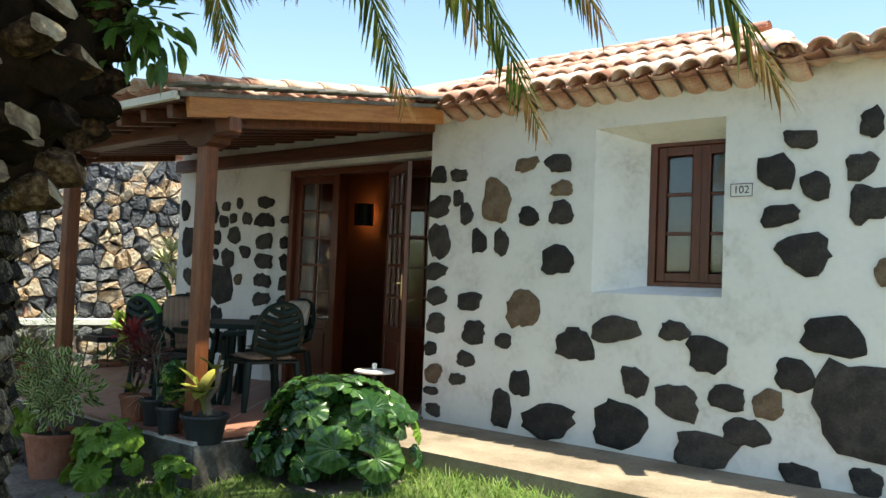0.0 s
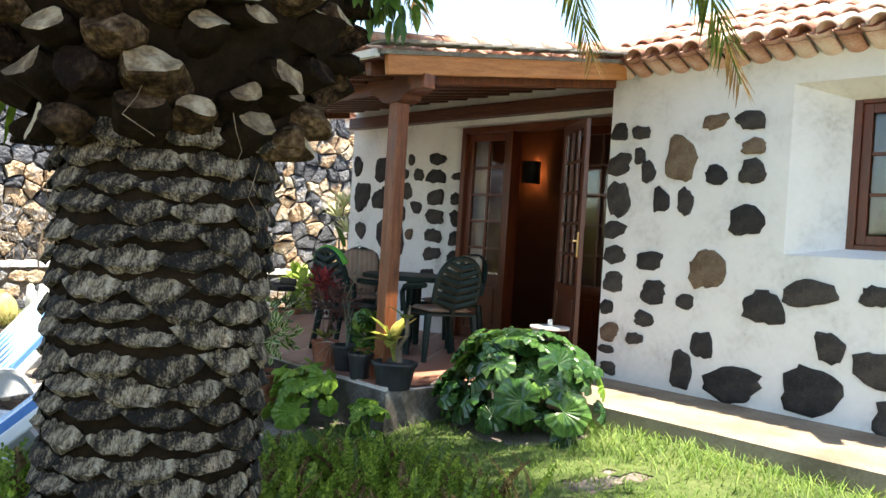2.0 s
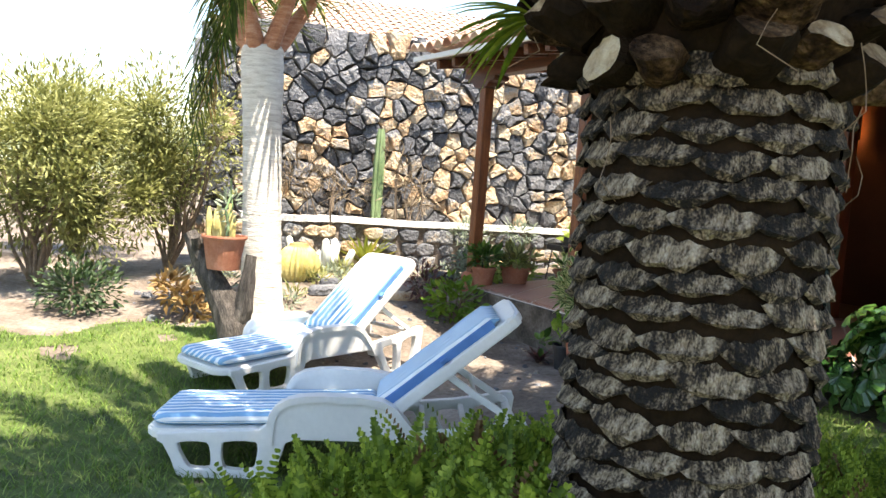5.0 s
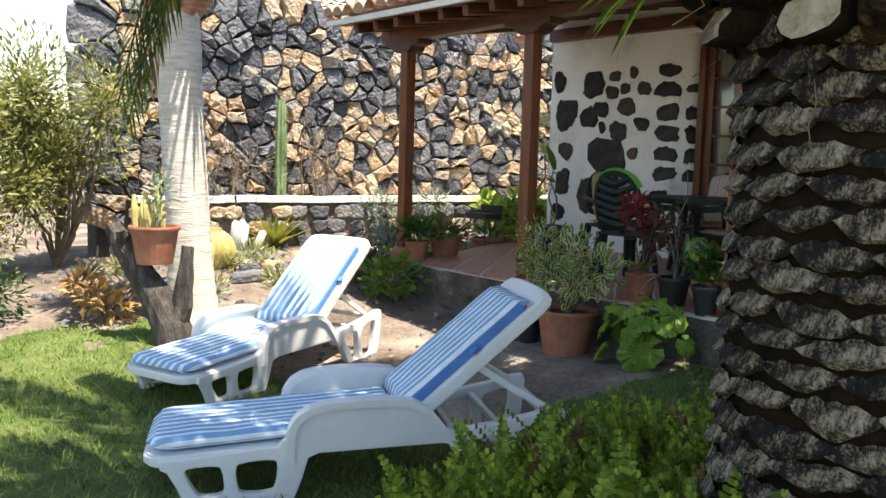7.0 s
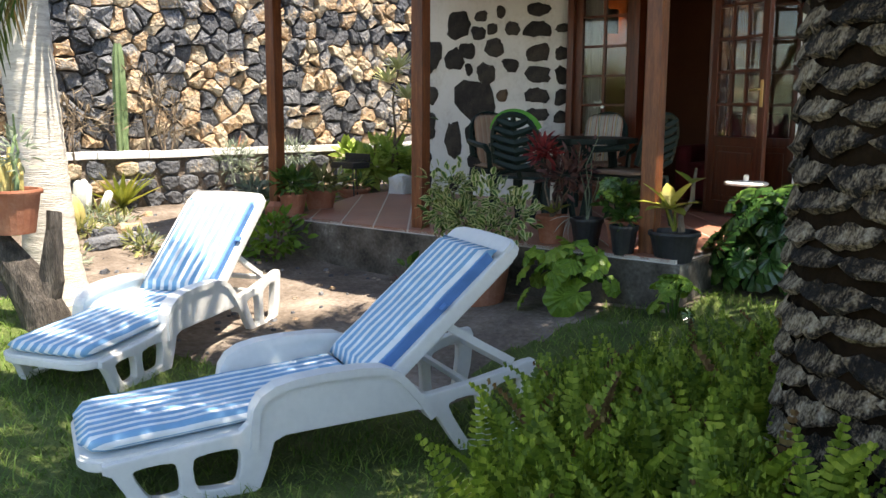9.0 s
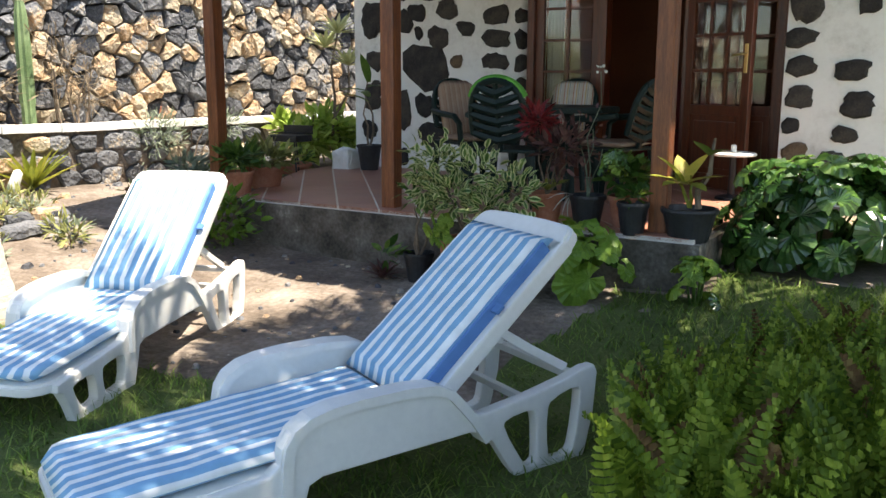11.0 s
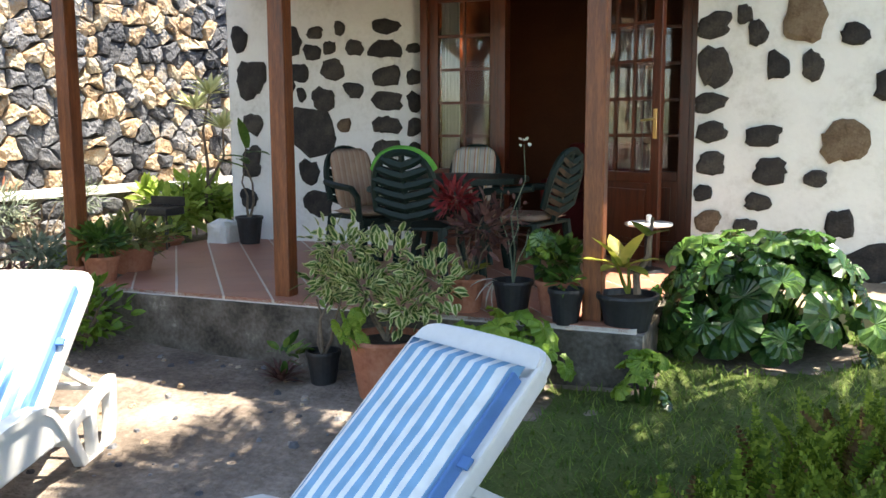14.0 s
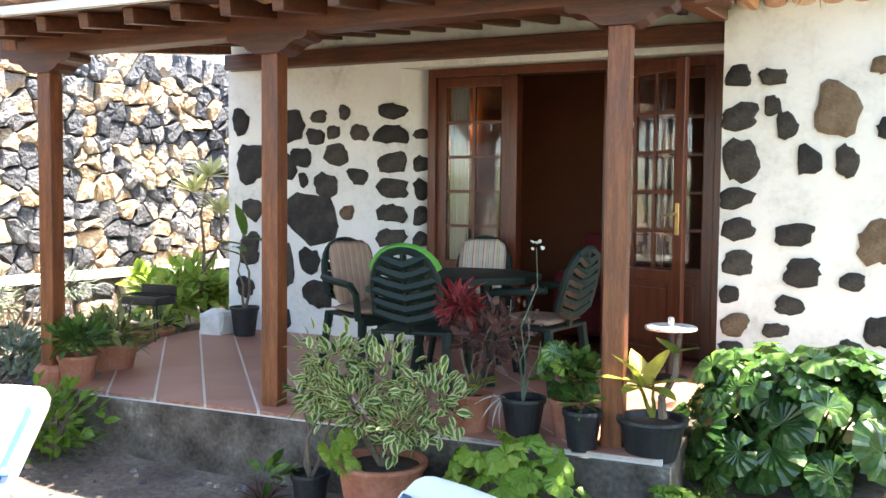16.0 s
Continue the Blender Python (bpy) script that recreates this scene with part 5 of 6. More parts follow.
def round_leaf_bm(r, seed):
    """A glossy round leaf with radial pleats and a notch, face up, stalk at the origin."""
    rnd = random.Random(seed)
    bm = bmesh.new()
    n = 27
    c = bm.verts.new((0, 0, 0))
    mid, rim = [], []
    for k in range(n):
        a = math.pi * 0.08 + k * (math.tau - math.pi * 0.16) / (n - 1) - math.pi / 2
        wob = 1 + 0.06 * math.sin(a * 7 + seed)
        dz = 0.055 * r * (1 if k % 2 else -1)
        mid.append(bm.verts.new((r * 0.55 * math.cos(a), r * 0.55 * math.sin(a) + r * 0.2, 0.10 * r + dz * 0.6)))
        rim.append(bm.verts.new((r * wob * math.cos(a), r * wob * math.sin(a) + r * 0.2, -0.14 * r + dz + rnd.uniform(-0.05, 0.05) * r)))
    for k in range(n - 1):
        bm.faces.new((c, mid[k], mid[k + 1]))
        bm.faces.new((mid[k], rim[k], rim[k + 1], mid[k + 1]))
    return bm


def round_leaf_plant(name, label, category, m, centre, radii, count, r, mat, seed, lime_share=0.06, flat=0.5):
    pl = thing(name, label, category, m=m)
    rnd = random.Random(seed)
    kinds = []
    for i in range(5):
        o = part("leaf", round_leaf_bm(r, seed + i), mat if i else LIME, pl)
        kinds.append(o)
    placed = 0
    for i in range(count):
        k = kinds[0] if rnd.random() < lime_share else kinds[1 + i % 4]
        a = i * 2.39996 + rnd.uniform(-0.25, 0.25)
        t = math.sqrt((i + 0.5) / count)
        swell = 1 + 0.16 * noise.noise((math.cos(a) * 1.7, math.sin(a) * 1.7, seed + t))
        p = Vector((math.cos(a) * t, math.sin(a) * t, 0))
        z = math.sqrt(max(0.02, 1 - t * t)) + rnd.uniform(-0.1, 0.1)
        if t > 0.8 and rnd.random() < 0.7:
            z = rnd.uniform(-0.05, 0.55)
            p *= rnd.uniform(0.9, 1.06)
        swell *= rnd.uniform(0.78, 1.08)
        pos = Vector(centre) + Vector((p.x * radii[0] * swell, p.y * radii[1] * swell, z * radii[2] * swell))
        nrm = Vector((p.x * 1.4 * t, p.y * 1.4 * t, flat + 0.5 * (1 - t))) + Vector((rnd.uniform(-0.45, 0.45), rnd.uniform(-0.45, 0.45), 0))
        q = nrm.to_track_quat("Z", "Y").to_matrix().to_4x4()
        mm = Matrix.Translation(pos) @ q @ Matrix.Rotation(rnd.uniform(0, math.tau), 4, "Z") @ Matrix.Scale(rnd.uniform(0.55, 1.15), 4)
        if placed < 5 and k.matrix_basis == Matrix.Identity(4):
            k.matrix_basis = mm
            placed += 1
        else:
            again("leaf", k, mm, pl)
    for k in kinds:
        if k.matrix_basis == Matrix.Identity(4):
            k.matrix_basis = Matrix.Translation(Vector(centre) + Vector((0, 0, radii[2] * 0.6)))
    for i in range(max(6, count // 5)):
        a = rnd.uniform(0, math.tau)
        t = rnd.uniform(0.2, 0.9)
        bm = bmesh.new()
        e = Vector(centre) + Vector((math.cos(a) * t * radii[0], math.sin(a) * t * radii[1], radii[2] * math.sqrt(1 - t * t) * 0.95))
        b = Vector((centre[0] + math.cos(a) * t * radii[0] * 0.3, centre[1] + math.sin(a) * t * radii[1] * 0.3, 0))
        add_tube(bm, [b, (b + e) / 2 + Vector((0, 0, 0.05)), e], [0.009, 0.007, 0.005], 5)
        part("stalk", bm, MIDLEAF, pl)
    return pl


bx, by = -4.14, 4.4
round_leaf_plant("leopard_plant", "large mound of glossy dark round leaves beside the path", "plant", pose(bx, by, ground_z(bx, by)), (0, 0, 0.1), (0.68, 0.5, 0.56), 125, 0.14, BIGLEAF, 11)
round_leaf_plant("round_leaved_plant", "low plant with pale green round leaves before the terrace", "plant", pose(-5.35, 3.35, ground_z(-5.35, 3.35)), (0, 0, 0.1), (0.36, 0.22, 0.32), 24, 0.115, BIGLEAF, 31, 0.85)
round_leaf_plant("round_leaved_plant", "small plant with lime round leaves at the terrace corner", "plant", pose(-4.62, 3.42, ground_z(-4.62, 3.42)), (0, 0, 0.05), (0.16, 0.14, 0.24), 14, 0.075, BIGLEAF, 47, 0.85)

# pots before and on the terrace
def potted(name, label, x, y, z, r, h, mat):
    p = thing(name, label, "potted plant", m=pose(x, y, z))
    pot(p, r, h, mat)
    return p


p = potted("potted_shrub", "cream-edged variegated shrub in a large terracotta pot", -6.02, 3.3, ground_z(-6.02, 3.3) - 0.01, 0.23, 0.34, CLAY)
rnd = random.Random(5)
mats = []
for c, rr in (((-0.28, 0.0, 0.82), 0.2), ((0.0, 0.05, 0.74), 0.22), ((0.28, 0.0, 0.66), 0.2), ((-0.1, -0.08, 0.62), 0.18), ((0.16, -0.1, 0.56), 0.16), ((-0.36, 0.02, 0.66), 0.15)):
    mats += crown_mats(c, (rr, rr, rr * 0.9), 140, rnd, (0.7, 1.2), 0.3, 0.3)
leaves("crown", variegated_template(0.04, 0.064), mats, [MIDLEAF, CREAM], p, "small green leaves with cream margins")
stems(p, (0, 0, 0.3), [(-0.28, 0, 0.8), (0.02, 0.04, 0.75), (0.27, 0, 0.64), (-0.1, -0.05, 0.6), (0.14, -0.06, 0.55)], 0.012)
for i in range(7):
    o = part("leaf", round_leaf_bm(0.055, 60 + i), LIME, p)
    o.matrix_basis = pose(-0.2 + 0.05 * (i % 4), -0.12 - 0.02 * i, 0.34 + 0.06 * (i % 3), 55 + 10 * (i % 3), 0, 25 * i)

p = potted("potted_plant", "dry bare-stemmed plant in a small black pot on the soil", -6.48, 3.38, ground_z(-6.48, 3.38) - 0.005, 0.105, 0.2, BLACKPOT)
stems(p, (0, 0, 0.16), [(0.02, 0, 0.6), (-0.05, 0.02, 0.5), (0.12, 0.03, 0.56)], 0.012, seed=4)
leaves("foliage", leaf_template(0.03, 0.09), crown_mats((0.02, 0, 0.6), (0.16, 0.1, 0.1), 40, random.Random(3)), MIDLEAF, p)
s = thing("bromeliad", "small purple-bronze rosette plant on the bare soil", "plant", m=pose(-6.72, 3.3, ground_z(-6.72, 3.3)))
for i in range(26):
    leaves("leaf", leaf_template(0.03, 0.17, 0.3, 0.25), [rot_to((math.cos(i * 2.4), math.sin(i * 2.4), 0.3 + 0.06 * i))], PURPLE, s)
leaves("foliage", leaf_template(0.05, 0.1), crown_mats((0.03, 0, 0.17), (0.08, 0.06, 0.08), 18, random.Random(8)), MIDLEAF, s)

p = potted("potted_plant", "red-leaved plant with bronze foliage in a terracotta pot", -5.72, 3.76, FL, 0.115, 0.2, CLAY)
stems(p, (0, 0, 0.18), [(-0.08, 0, 0.62), (0.1, 0, 0.56), (0.0, 0.05, 0.5), (0.2, 0.02, 0.5)], 0.008, seed=6)
leaves("red_top", leaf_template(0.022, 0.085), crown_mats((-0.07, 0, 0.66), (0.11, 0.09, 0.1), 150, random.Random(12), shell=0.2), REDLEAF, p, "bright red whorled top leaves")
leaves("foliage", leaf_template(0.03, 0.09), crown_mats((0.1, 0.02, 0.5), (0.2, 0.14, 0.17), 190, random.Random(13), shell=0.2), PURPLE, p, "bronze-brown lower leaves")
leaves("low_leaf", leaf_template(0.06, 0.16), [Matrix.Translation((0.02, -0.03, 0.22)) @ rot_to((math.cos(i), math.sin(i), 0.6)) for i in range(9)], YELLOWLEAF, p)

p = potted("potted_plant", "thin pale twiggy plant in a black plastic pot", -5.44, 3.78, FL, 0.12, 0.2, BLACKPOT)
stems(p, (0, 0, 0.16), [(0.02, 0, 0.62), (-0.08, 0.02, 0.7), (0.06, 0, 0.98), (0.1, -0.03, 0.5)], 0.006, mat=GREYLEAF, seed=9)
leaves("foliage", leaf_template(0.02, 0.04), crown_mats((0.0, 0, 0.55), (0.1, 0.08, 0.22), 36, random.Random(14)), PURPLE, p)
leaves("flower", leaf_template(0.018, 0.022), crown_mats((0.06, 0, 0.98), (0.03, 0.03, 0.03), 6, random.Random(15)), PALECACTUS, p)
leaves("dead_leaf", leaf_template(0.022, 0.15, 0.3, 0.6), [Matrix.Translation((-0.08, -0.06, 0.2)) @ rot_to((-0.5, -0.5, 0.3 - 0.4 * i)) for i in range(4)], PALECACTUS, p)

p = potted("potted_plant", "dense round-leaved green plant in a terracotta pot", -5.2, 3.86, FL, 0.125, 0.2, CLAY)
leaves("foliage", leaf_template(0.055, 0.075), crown_mats((0, 0, 0.33), (0.17, 0.15, 0.13), 190, random.Random(16), shell=0.3), MIDLEAF, p)
for i in range(5):
    o = part("leaf", round_leaf_bm(0.075, 80 + i), LIME if i % 2 else BIGLEAF, p)
    o.matrix_basis = pose(-0.14 + 0.04 * i, -0.1, 0.38 + 0.03 * (i % 3), 50, 0, 40 * i - 60)
p = potted("potted_plant", "dark blue plastic pot with sparse greenery", -5.1, 3.68, 0.29, 0.1, 0.2, BLACKPOT)
leaves("foliage", leaf_template(0.02, 0.07), crown_mats((0, 0, 0.24), (0.08, 0.08, 0.05), 40, random.Random(17)), MIDLEAF, p)
p = potted("potted_plant", "yellowing broad-leaved plant with a stubby stem in a black pot", -4.77, 3.75, 0.272, 0.17, 0.2, BLACKPOT)
stems(p, (0.05, 0, 0.2), [(0.12, 0.02, 0.62)], 0.024, seed=2)
stems(p, (0, 0, 0.2), [(-0.1, -0.02, 0.45), (0.0, -0.02, 0.4)], 0.014, mat=YELLOWLEAF, seed=3)
leaves("leaf", leaf_template(0.1, 0.25, 0.25, 0.2), [Matrix.Translation((-0.04, 0, 0.34)) @ rot_to(d) for d in ((-1, -0.3, 0.42), (-0.5, -0.4, 0.9), (0.5, -0.5, 0.1), (0.3, 0.4, 0.8), (-0.3, 0.5, 0.7), (0.8, -0.2, 0.4), (-0.2, -0.8, 0.2))], YELLOWLEAF, p, "broad yellow-green leaves", True)
leaves("leaf", leaf_template(0.1, 0.16, 0.2, 0.1), [Matrix.Translation((0.1, 0, 0.52)) @ rot_to(d) for d in ((-0.4, -0.6, 0.6), (0.6, -0.4, 0.3))], MIDLEAF, p, "", True)

p = potted("potted_plant", "leafy herb in a small terracotta pot at the terrace edge", -8.52, 3.8, 0.27, 0.13, 0.21, CLAY)
leaves("foliage", leaf_template(0.04, 0.1), crown_mats((0, 0, 0.32), (0.2, 0.18, 0.12), 170, random.Random(18), shell=0.2), MIDLEAF, p)
p = potted("potted_plant", "reddish-green succulent in a wide terracotta pot", -8.66, 4.28, 0.28, 0.17, 0.2, CLAY)
leaves("foliage", leaf_template(0.04, 0.13), crown_mats((0, 0, 0.26), (0.26, 0.2, 0.14), 190, random.Random(19), shell=0.2), [SHRUB], p)
p = potted("potted_plant", "low dish of green seedlings on the gravel", -9.5, 5.62, ground_z(-9.5, 5.62), 0.2, 0.11, CLAY)
leaves("foliage", leaf_template(0.03, 0.1), crown_mats((0, 0, 0.15), (0.18, 0.18, 0.08), 80, random.Random(20)), MIDLEAF, p)
p = potted("potted_plant", "broad-leaved plant in a black pot by the whitewashed wall", -8.72, 5.92, FL, 0.13, 0.26, BLACKPOT)
stems(p, (0, 0, 0.2), [(0.0, 0, 0.95), (-0.05, 0.02, 0.7)], 0.014, seed=5)
leaves("leaf", leaf_template(0.1, 0.34, 0.25, 0.25), [Matrix.Translation((0, 0, z)) @ rot_to(d) for z, d in ((0.8, (-1, -0.2, 0.3)), (0.85, (0.9, -0.3, 0.2)), (0.9, (0.1, -0.4, 1)), (0.75, (0.3, -0.9, 0.4)), (0.7, (-0.6, -0.7, 0.5)))], MIDLEAF, p, "", True)
p = thing("planter", "whitewashed stone block planter beside the porch wall", "planter", m=pose(-9.0, 5.9, 0.27))
bm = box(-0.13, 0.1, -0.1, 0.15, 0, 0.24, 0.05)
bmesh.ops.subdivide_edges(bm, edges=bm.edges, cuts=2)
for v in bm.verts:
    if v.co.z > 0.02:
        v.co += noise.noise_vector(v.co * 8) * 0.035
part("block", bm, WHITEWASH, p)
p = thing("window_box", "small oblong terracotta planter on the white wall cap", "planter", m=pose(-11.25, 5.2, 0.80, 0, 0, turn))
bm = box(-0.2, 0.2, -0.08, 0.08, 0, 0.13, 0.01)
part("trough", bm, CLAY, p)
part("soil", box(-0.18, 0.18, -0.06, 0.06, 0.13, 0.136), EARTH, p)

# bushes about the garden
def bush(name, label, x, y, centre_z, radii, count, tmpl, mat, seed, limbs=5, up=0.3, size=(0.7, 1.3), shell=0.35, lobes=1, gap=0.0):
    z = ground_z(x, y)
    b = thing(name, label, "bush", m=pose(x, y, z))
    rnd = random.Random(seed)
    mats = []
    for i in range(lobes):
        c = (0, 0, centre_z) if lobes == 1 else (rnd.uniform(-0.6, 0.6) * radii[0], rnd.uniform(-0.6, 0.6) * radii[1], centre_z + rnd.uniform(-0.5, 0.5) * radii[2])
        k = 1.0 if lobes == 1 else rnd.uniform(0.4, 0.65)
        mats += crown_mats(c, tuple(r * k for r in radii), count // lobes, rnd, size, up, shell, gap)
    leaves("crown", tmpl, mats, mat, b)
    stems(b, (0, 0, -0.02), [(rnd.uniform(-0.6, 0.6) * radii[0], rnd.uniform(-0.6, 0.6) * radii[1], centre_z + rnd.uniform(0, 0.5) * radii[2]) for _ in range(limbs)], 0.012 + 0.01 * radii[2], seed=seed)
    return b


small = leaf_template(0.02, 0.06, n=2)
bush("flowering_shrub", "low lime-green leafy shrub at the terrace foot", -8.3, 3.35, 0.2, (0.34, 0.28, 0.24), 300, leaf_template(0.045, 0.08, n=3), [LIME], 21)
bush("flowering_shrub", "pinkish dry shrub beside the porch post", -8.95, 3.35, 0.2, (0.26, 0.26, 0.22), 260, leaf_template(0.03, 0.07, n=2), [PURPLE], 22)
bush("feathery_bush", "grey-green feathery bush before the stone wall", -10.45, 5.0, 0.42, (0.55, 0.55, 0.36), 900, leaf_template(0.014, 0.09, n=2), [GREYLEAF], 23, lobes=4)
# SUNLEAF bushes stand in roof shadow; their sunlight is in the leaf colour
bush("green_bush", "leafy green bush beside the barbecue, sunlight in its leaf colour", -9.95, 6.3, 0.4, (0.5, 0.45, 0.36), 420, leaf_template(0.07, 0.15, n=3), [SUNLEAF], 24, lobes=4)
bush("green_bush", "lime-green succulent clump behind the terrace pots, sunlight in its leaf colour", -9.35, 4.55, 0.12, (0.36, 0.36, 0.16), 260, leaf_template(0.045, 0.12, n=3), [SUNLEAF], 25, lobes=4)
bush("green_bush", "leafy plant against the porch corner", -9.6, 6.6, 0.45, (0.26, 0.26, 0.32), 160, leaf_template(0.07, 0.15, n=3), [SUNLEAF], 26, lobes=3)
bush("green_bush", "pale low bush at the end of the terrace", -9.6, 4.1, 0.16, (0.4, 0.35, 0.2), 350, leaf_template(0.03, 0.09, n=2), [GREYLEAF], 27, lobes=3)
for i, (x, y, h, rx, ry, cnt) in enumerate(((-10.6, -0.3, 1.2, 1.15, 0.95, 15000), (-11.3, 1.15, 1.3, 1.05, 0.9, 14000), (-11.8, -2.0, 1.4, 1.2, 1.2, 10000), (-9.8, -2.2, 1.0, 1.0, 0.9, 8000), (-13.2, 0.3, 1.5, 1.4, 1.3, 9000))):
    bush("wild_shrub", "tall airy yellow-green shrub at the garden's edge", x, y, h, (rx, ry, h * 0.9), cnt, leaf_template(0.022, 0.07, n=2), [SHRUB], 40 + i, limbs=14, lobes=12, shell=0.05, gap=0.08)
bush("dark_shrub", "small dark evergreen shrub among the rocks", -9.3, 0.0, 0.22, (0.42, 0.4, 0.28), 900, leaf_template(0.03, 0.06, n=2), [SHRUB_DARK], 51)
bush("dry_bush", "dry brown creeper at the foot of the stone wall", -11.0, 3.0, 0.95, (0.28, 0.9, 0.45), 520, leaf_template(0.014, 0.13, n=2), [DRYLEAF], 52, lobes=6, shell=0.1)
bush("dry_bush", "dry brown creeper hanging on the stone wall", -10.95, 4.0, 1.0, (0.22, 0.5, 0.55), 300, leaf_template(0.014, 0.13, n=2), [DRYLEAF], 53, lobes=4, shell=0.1)
bush("red_succulent", "reddish branching succulent beside the stump", -8.95, 0.9, 0.22, (0.3, 0.3, 0.24), 260, leaf_template(0.04, 0.1, n=2), [PALM_TIP], 54, lobes=3)
for i in range(26):
    rr = random.Random(70 + i)
    x, y = rr.uniform(-10.6, -8.9), rr.uniform(0.9, 4.3)
    bush("tuft", "small pale tuft growing on the dry rocky soil", x, y, 0.06, (0.14, 0.14, 0.08), 60, leaf_template(0.018, 0.09, n=2), [SHRUB if i % 2 else GREYLEAF], 60 + i, limbs=1)

# cacti and agaves
ag = thing("agave", "green agave rosette with yellow edges", "agave", m=pose(-10.8, 3.45, ground_z(-10.8, 3.45)))
leaves("leaf", leaf_template(0.06, 0.5, 0.5, 0.12, 5), [rot_to((math.cos(i * 2.4), math.sin(i * 2.4), 0.55 + 0.055 * i)) for i in range(28)], YELLOWLEAF, ag)
cc = thing("column_cactus", "tall slender grey-green column cactus", "cactus", m=pose(-11.1, 3.68, 0.2))
bm = bmesh.new()
ribs = 8
prev = None
for j in range(22):
    z = 1.74 * j / 21
    r0 = 0.065 * (1 if j < 18 else math.cos((j - 18) / 3.2)) * (1.12 if 9 < j < 17 else 1.0)
    ring = [bm.verts.new((r0 * (1 if k % 2 else 0.76) * math.cos(k * math.pi / ribs), r0 * (1 if k % 2 else 0.76) * math.sin(k * math.pi / ribs), z)) for k in range(2 * ribs)]
    if prev:
        for k in range(2 * ribs):
            bm.faces.new((prev[k], prev[(k + 1) % (2 * ribs)], ring[(k + 1) % (2 * ribs)], ring[k]))
    prev = ring
bm.faces.new(prev)
part("stem", bm, CACTUS, cc)


def barrel(m, r, label):
    b = thing("barrel_cactus", label, "cactus", m=m)
    bm = bmesh.new()
    n = 24
    prev = None
    for j in range(13):
        a = -1.1 + 2.55 * j / 12
        rr, z = r * math.cos(a), r * (math.sin(a) + 0.85)
        ring = [bm.verts.new((rr * (1.05 if k % 2 else 0.86) * math.cos(k * math.pi / n), rr * (1.05 if k % 2 else 0.86) * math.sin(k * math.pi / n), z)) for k in range(2 * n)]
        if prev:
            for k in range(2 * n):
                bm.faces.new((prev[k], prev[(k + 1) % (2 * n)], ring[(k + 1) % (2 * n)], ring[k]))
        prev = ring
    bm.faces.new(prev)
    part("body", bm, GOLDSPINE, b)
    bm = bmesh.new()
    add_lathe(bm, [(r * 0.5, r * 1.7), (r * 0.42, r * 1.86), (r * 0.2, r * 1.9), (0.0, r * 1.88)], 16)
    part("crown_wool", bm, PALM_TIP, b, "orange-brown woolly cactus top")
    return b


barrel(pose(-10.0, 2.3, ground_z(-10.0, 2.3) - 0.03), 0.235, "round golden-spined barrel cactus on the dry soil")
pc = thing("pale_cactus", "cluster of whitish upright cactus lobes", "cactus", m=pose(-10.75, 2.85, ground_z(-10.75, 2.85)))
rnd = random.Random(3)
for i in range(13):
    bm = bmesh.new()
    x, y, h = rnd.uniform(-0.3, 0.3), rnd.uniform(-0.3, 0.3), rnd.uniform(0.18, 0.42)
    add_tube(bm, [(x, y, -0.02), (x * 1.15, y * 1.15, h * 0.5), (x * 1.35, y * 1.3, h * 0.93), (x * 1.38, y * 1.32, h)], [0.035, 0.05, 0.042, 0.012], 7)
    part("lobe", bm, PALECACTUS, pc, smooth=True)
tall = thing("rosette_tree", "thin-stemmed succulent with a pale leaf rosette", "plant", m=pose(-9.6, 6.45, 0.28))
stems(tall, (0, 0, 0), [(0.12, -0.05, 1.45), (0.3, -0.1, 1.1)], 0.022, seed=7)
for c in ((0.12, -0.05, 1.45), (0.3, -0.1, 1.1), (-0.1, 0.0, 1.3)):
    leaves("rosette", leaf_template(0.05, 0.28, 0.3, 0.1), [Matrix.Translation(c) @ rot_to((math.cos(i * 2.4), math.sin(i * 2.4), 0.1 + 0.07 * i)) for i in range(22)], [CREAM], tall)

# stump with a clay pot
st = thing("tree_stump", "dark weathered forked stump standing on the lawn", "tree stump", m=pose(-7.94, 1.04, ground_z(-7.94, 1.04)))
bm = bmesh.new()
add_tube(bm, [(0.06, 0.04, -0.06), (0.03, 0.02, 0.12), (-0.05, -0.05, 0.32), (-0.17, -0.17, 0.56), (-0.26, -0.25, 0.76), (-0.33, -0.3, 0.87)], [0.17, 0.14, 0.12, 0.1, 0.085, 0.06], 12)
add_tube(bm, [(0.03, 0.03, 0.1), (0.08, 0.07, 0.3), (0.1, 0.09, 0.52), (0.11, 0.1, 0.74)], [0.12, 0.075, 0.065, 0.04], 10)
add_tube(bm, [(-0.2, -0.2, 0.62), (-0.21, -0.26, 0.76), (-0.17, -0.3, 0.86)], [0.075, 0.05, 0.035], 8)
bmesh.ops.subdivide_edges(bm, edges=bm.edges, cuts=1)
for v in bm.verts:
    v.co += v.normal * 0.0
    v.co += noise.noise_vector(v.co * 9) * 0.018
part("trunk", bm, GREYWOOD, st)
p = potted("potted_cactus", "yellow cactus cluster in a terracotta pot lodged in the stump", -8.0, 0.96, 0.47, 0.185, 0.28, CLAY)
rnd = random.Random(6)
for i in range(9):
    bm = bmesh.new()
    x, y = rnd.uniform(-0.12, 0.0), rnd.uniform(-0.1, 0.1)
    h = rnd.uniform(0.15, 0.36)
    add_tube(bm, [(x, y, 0.22), (x * 1.1, y * 1.1, 0.22 + h * 0.6), (x * 1.15, y * 1.15, 0.22 + h)], [0.028, 0.03, 0.012], 7)
    part("lobe", bm, GOLDSPINE, p)
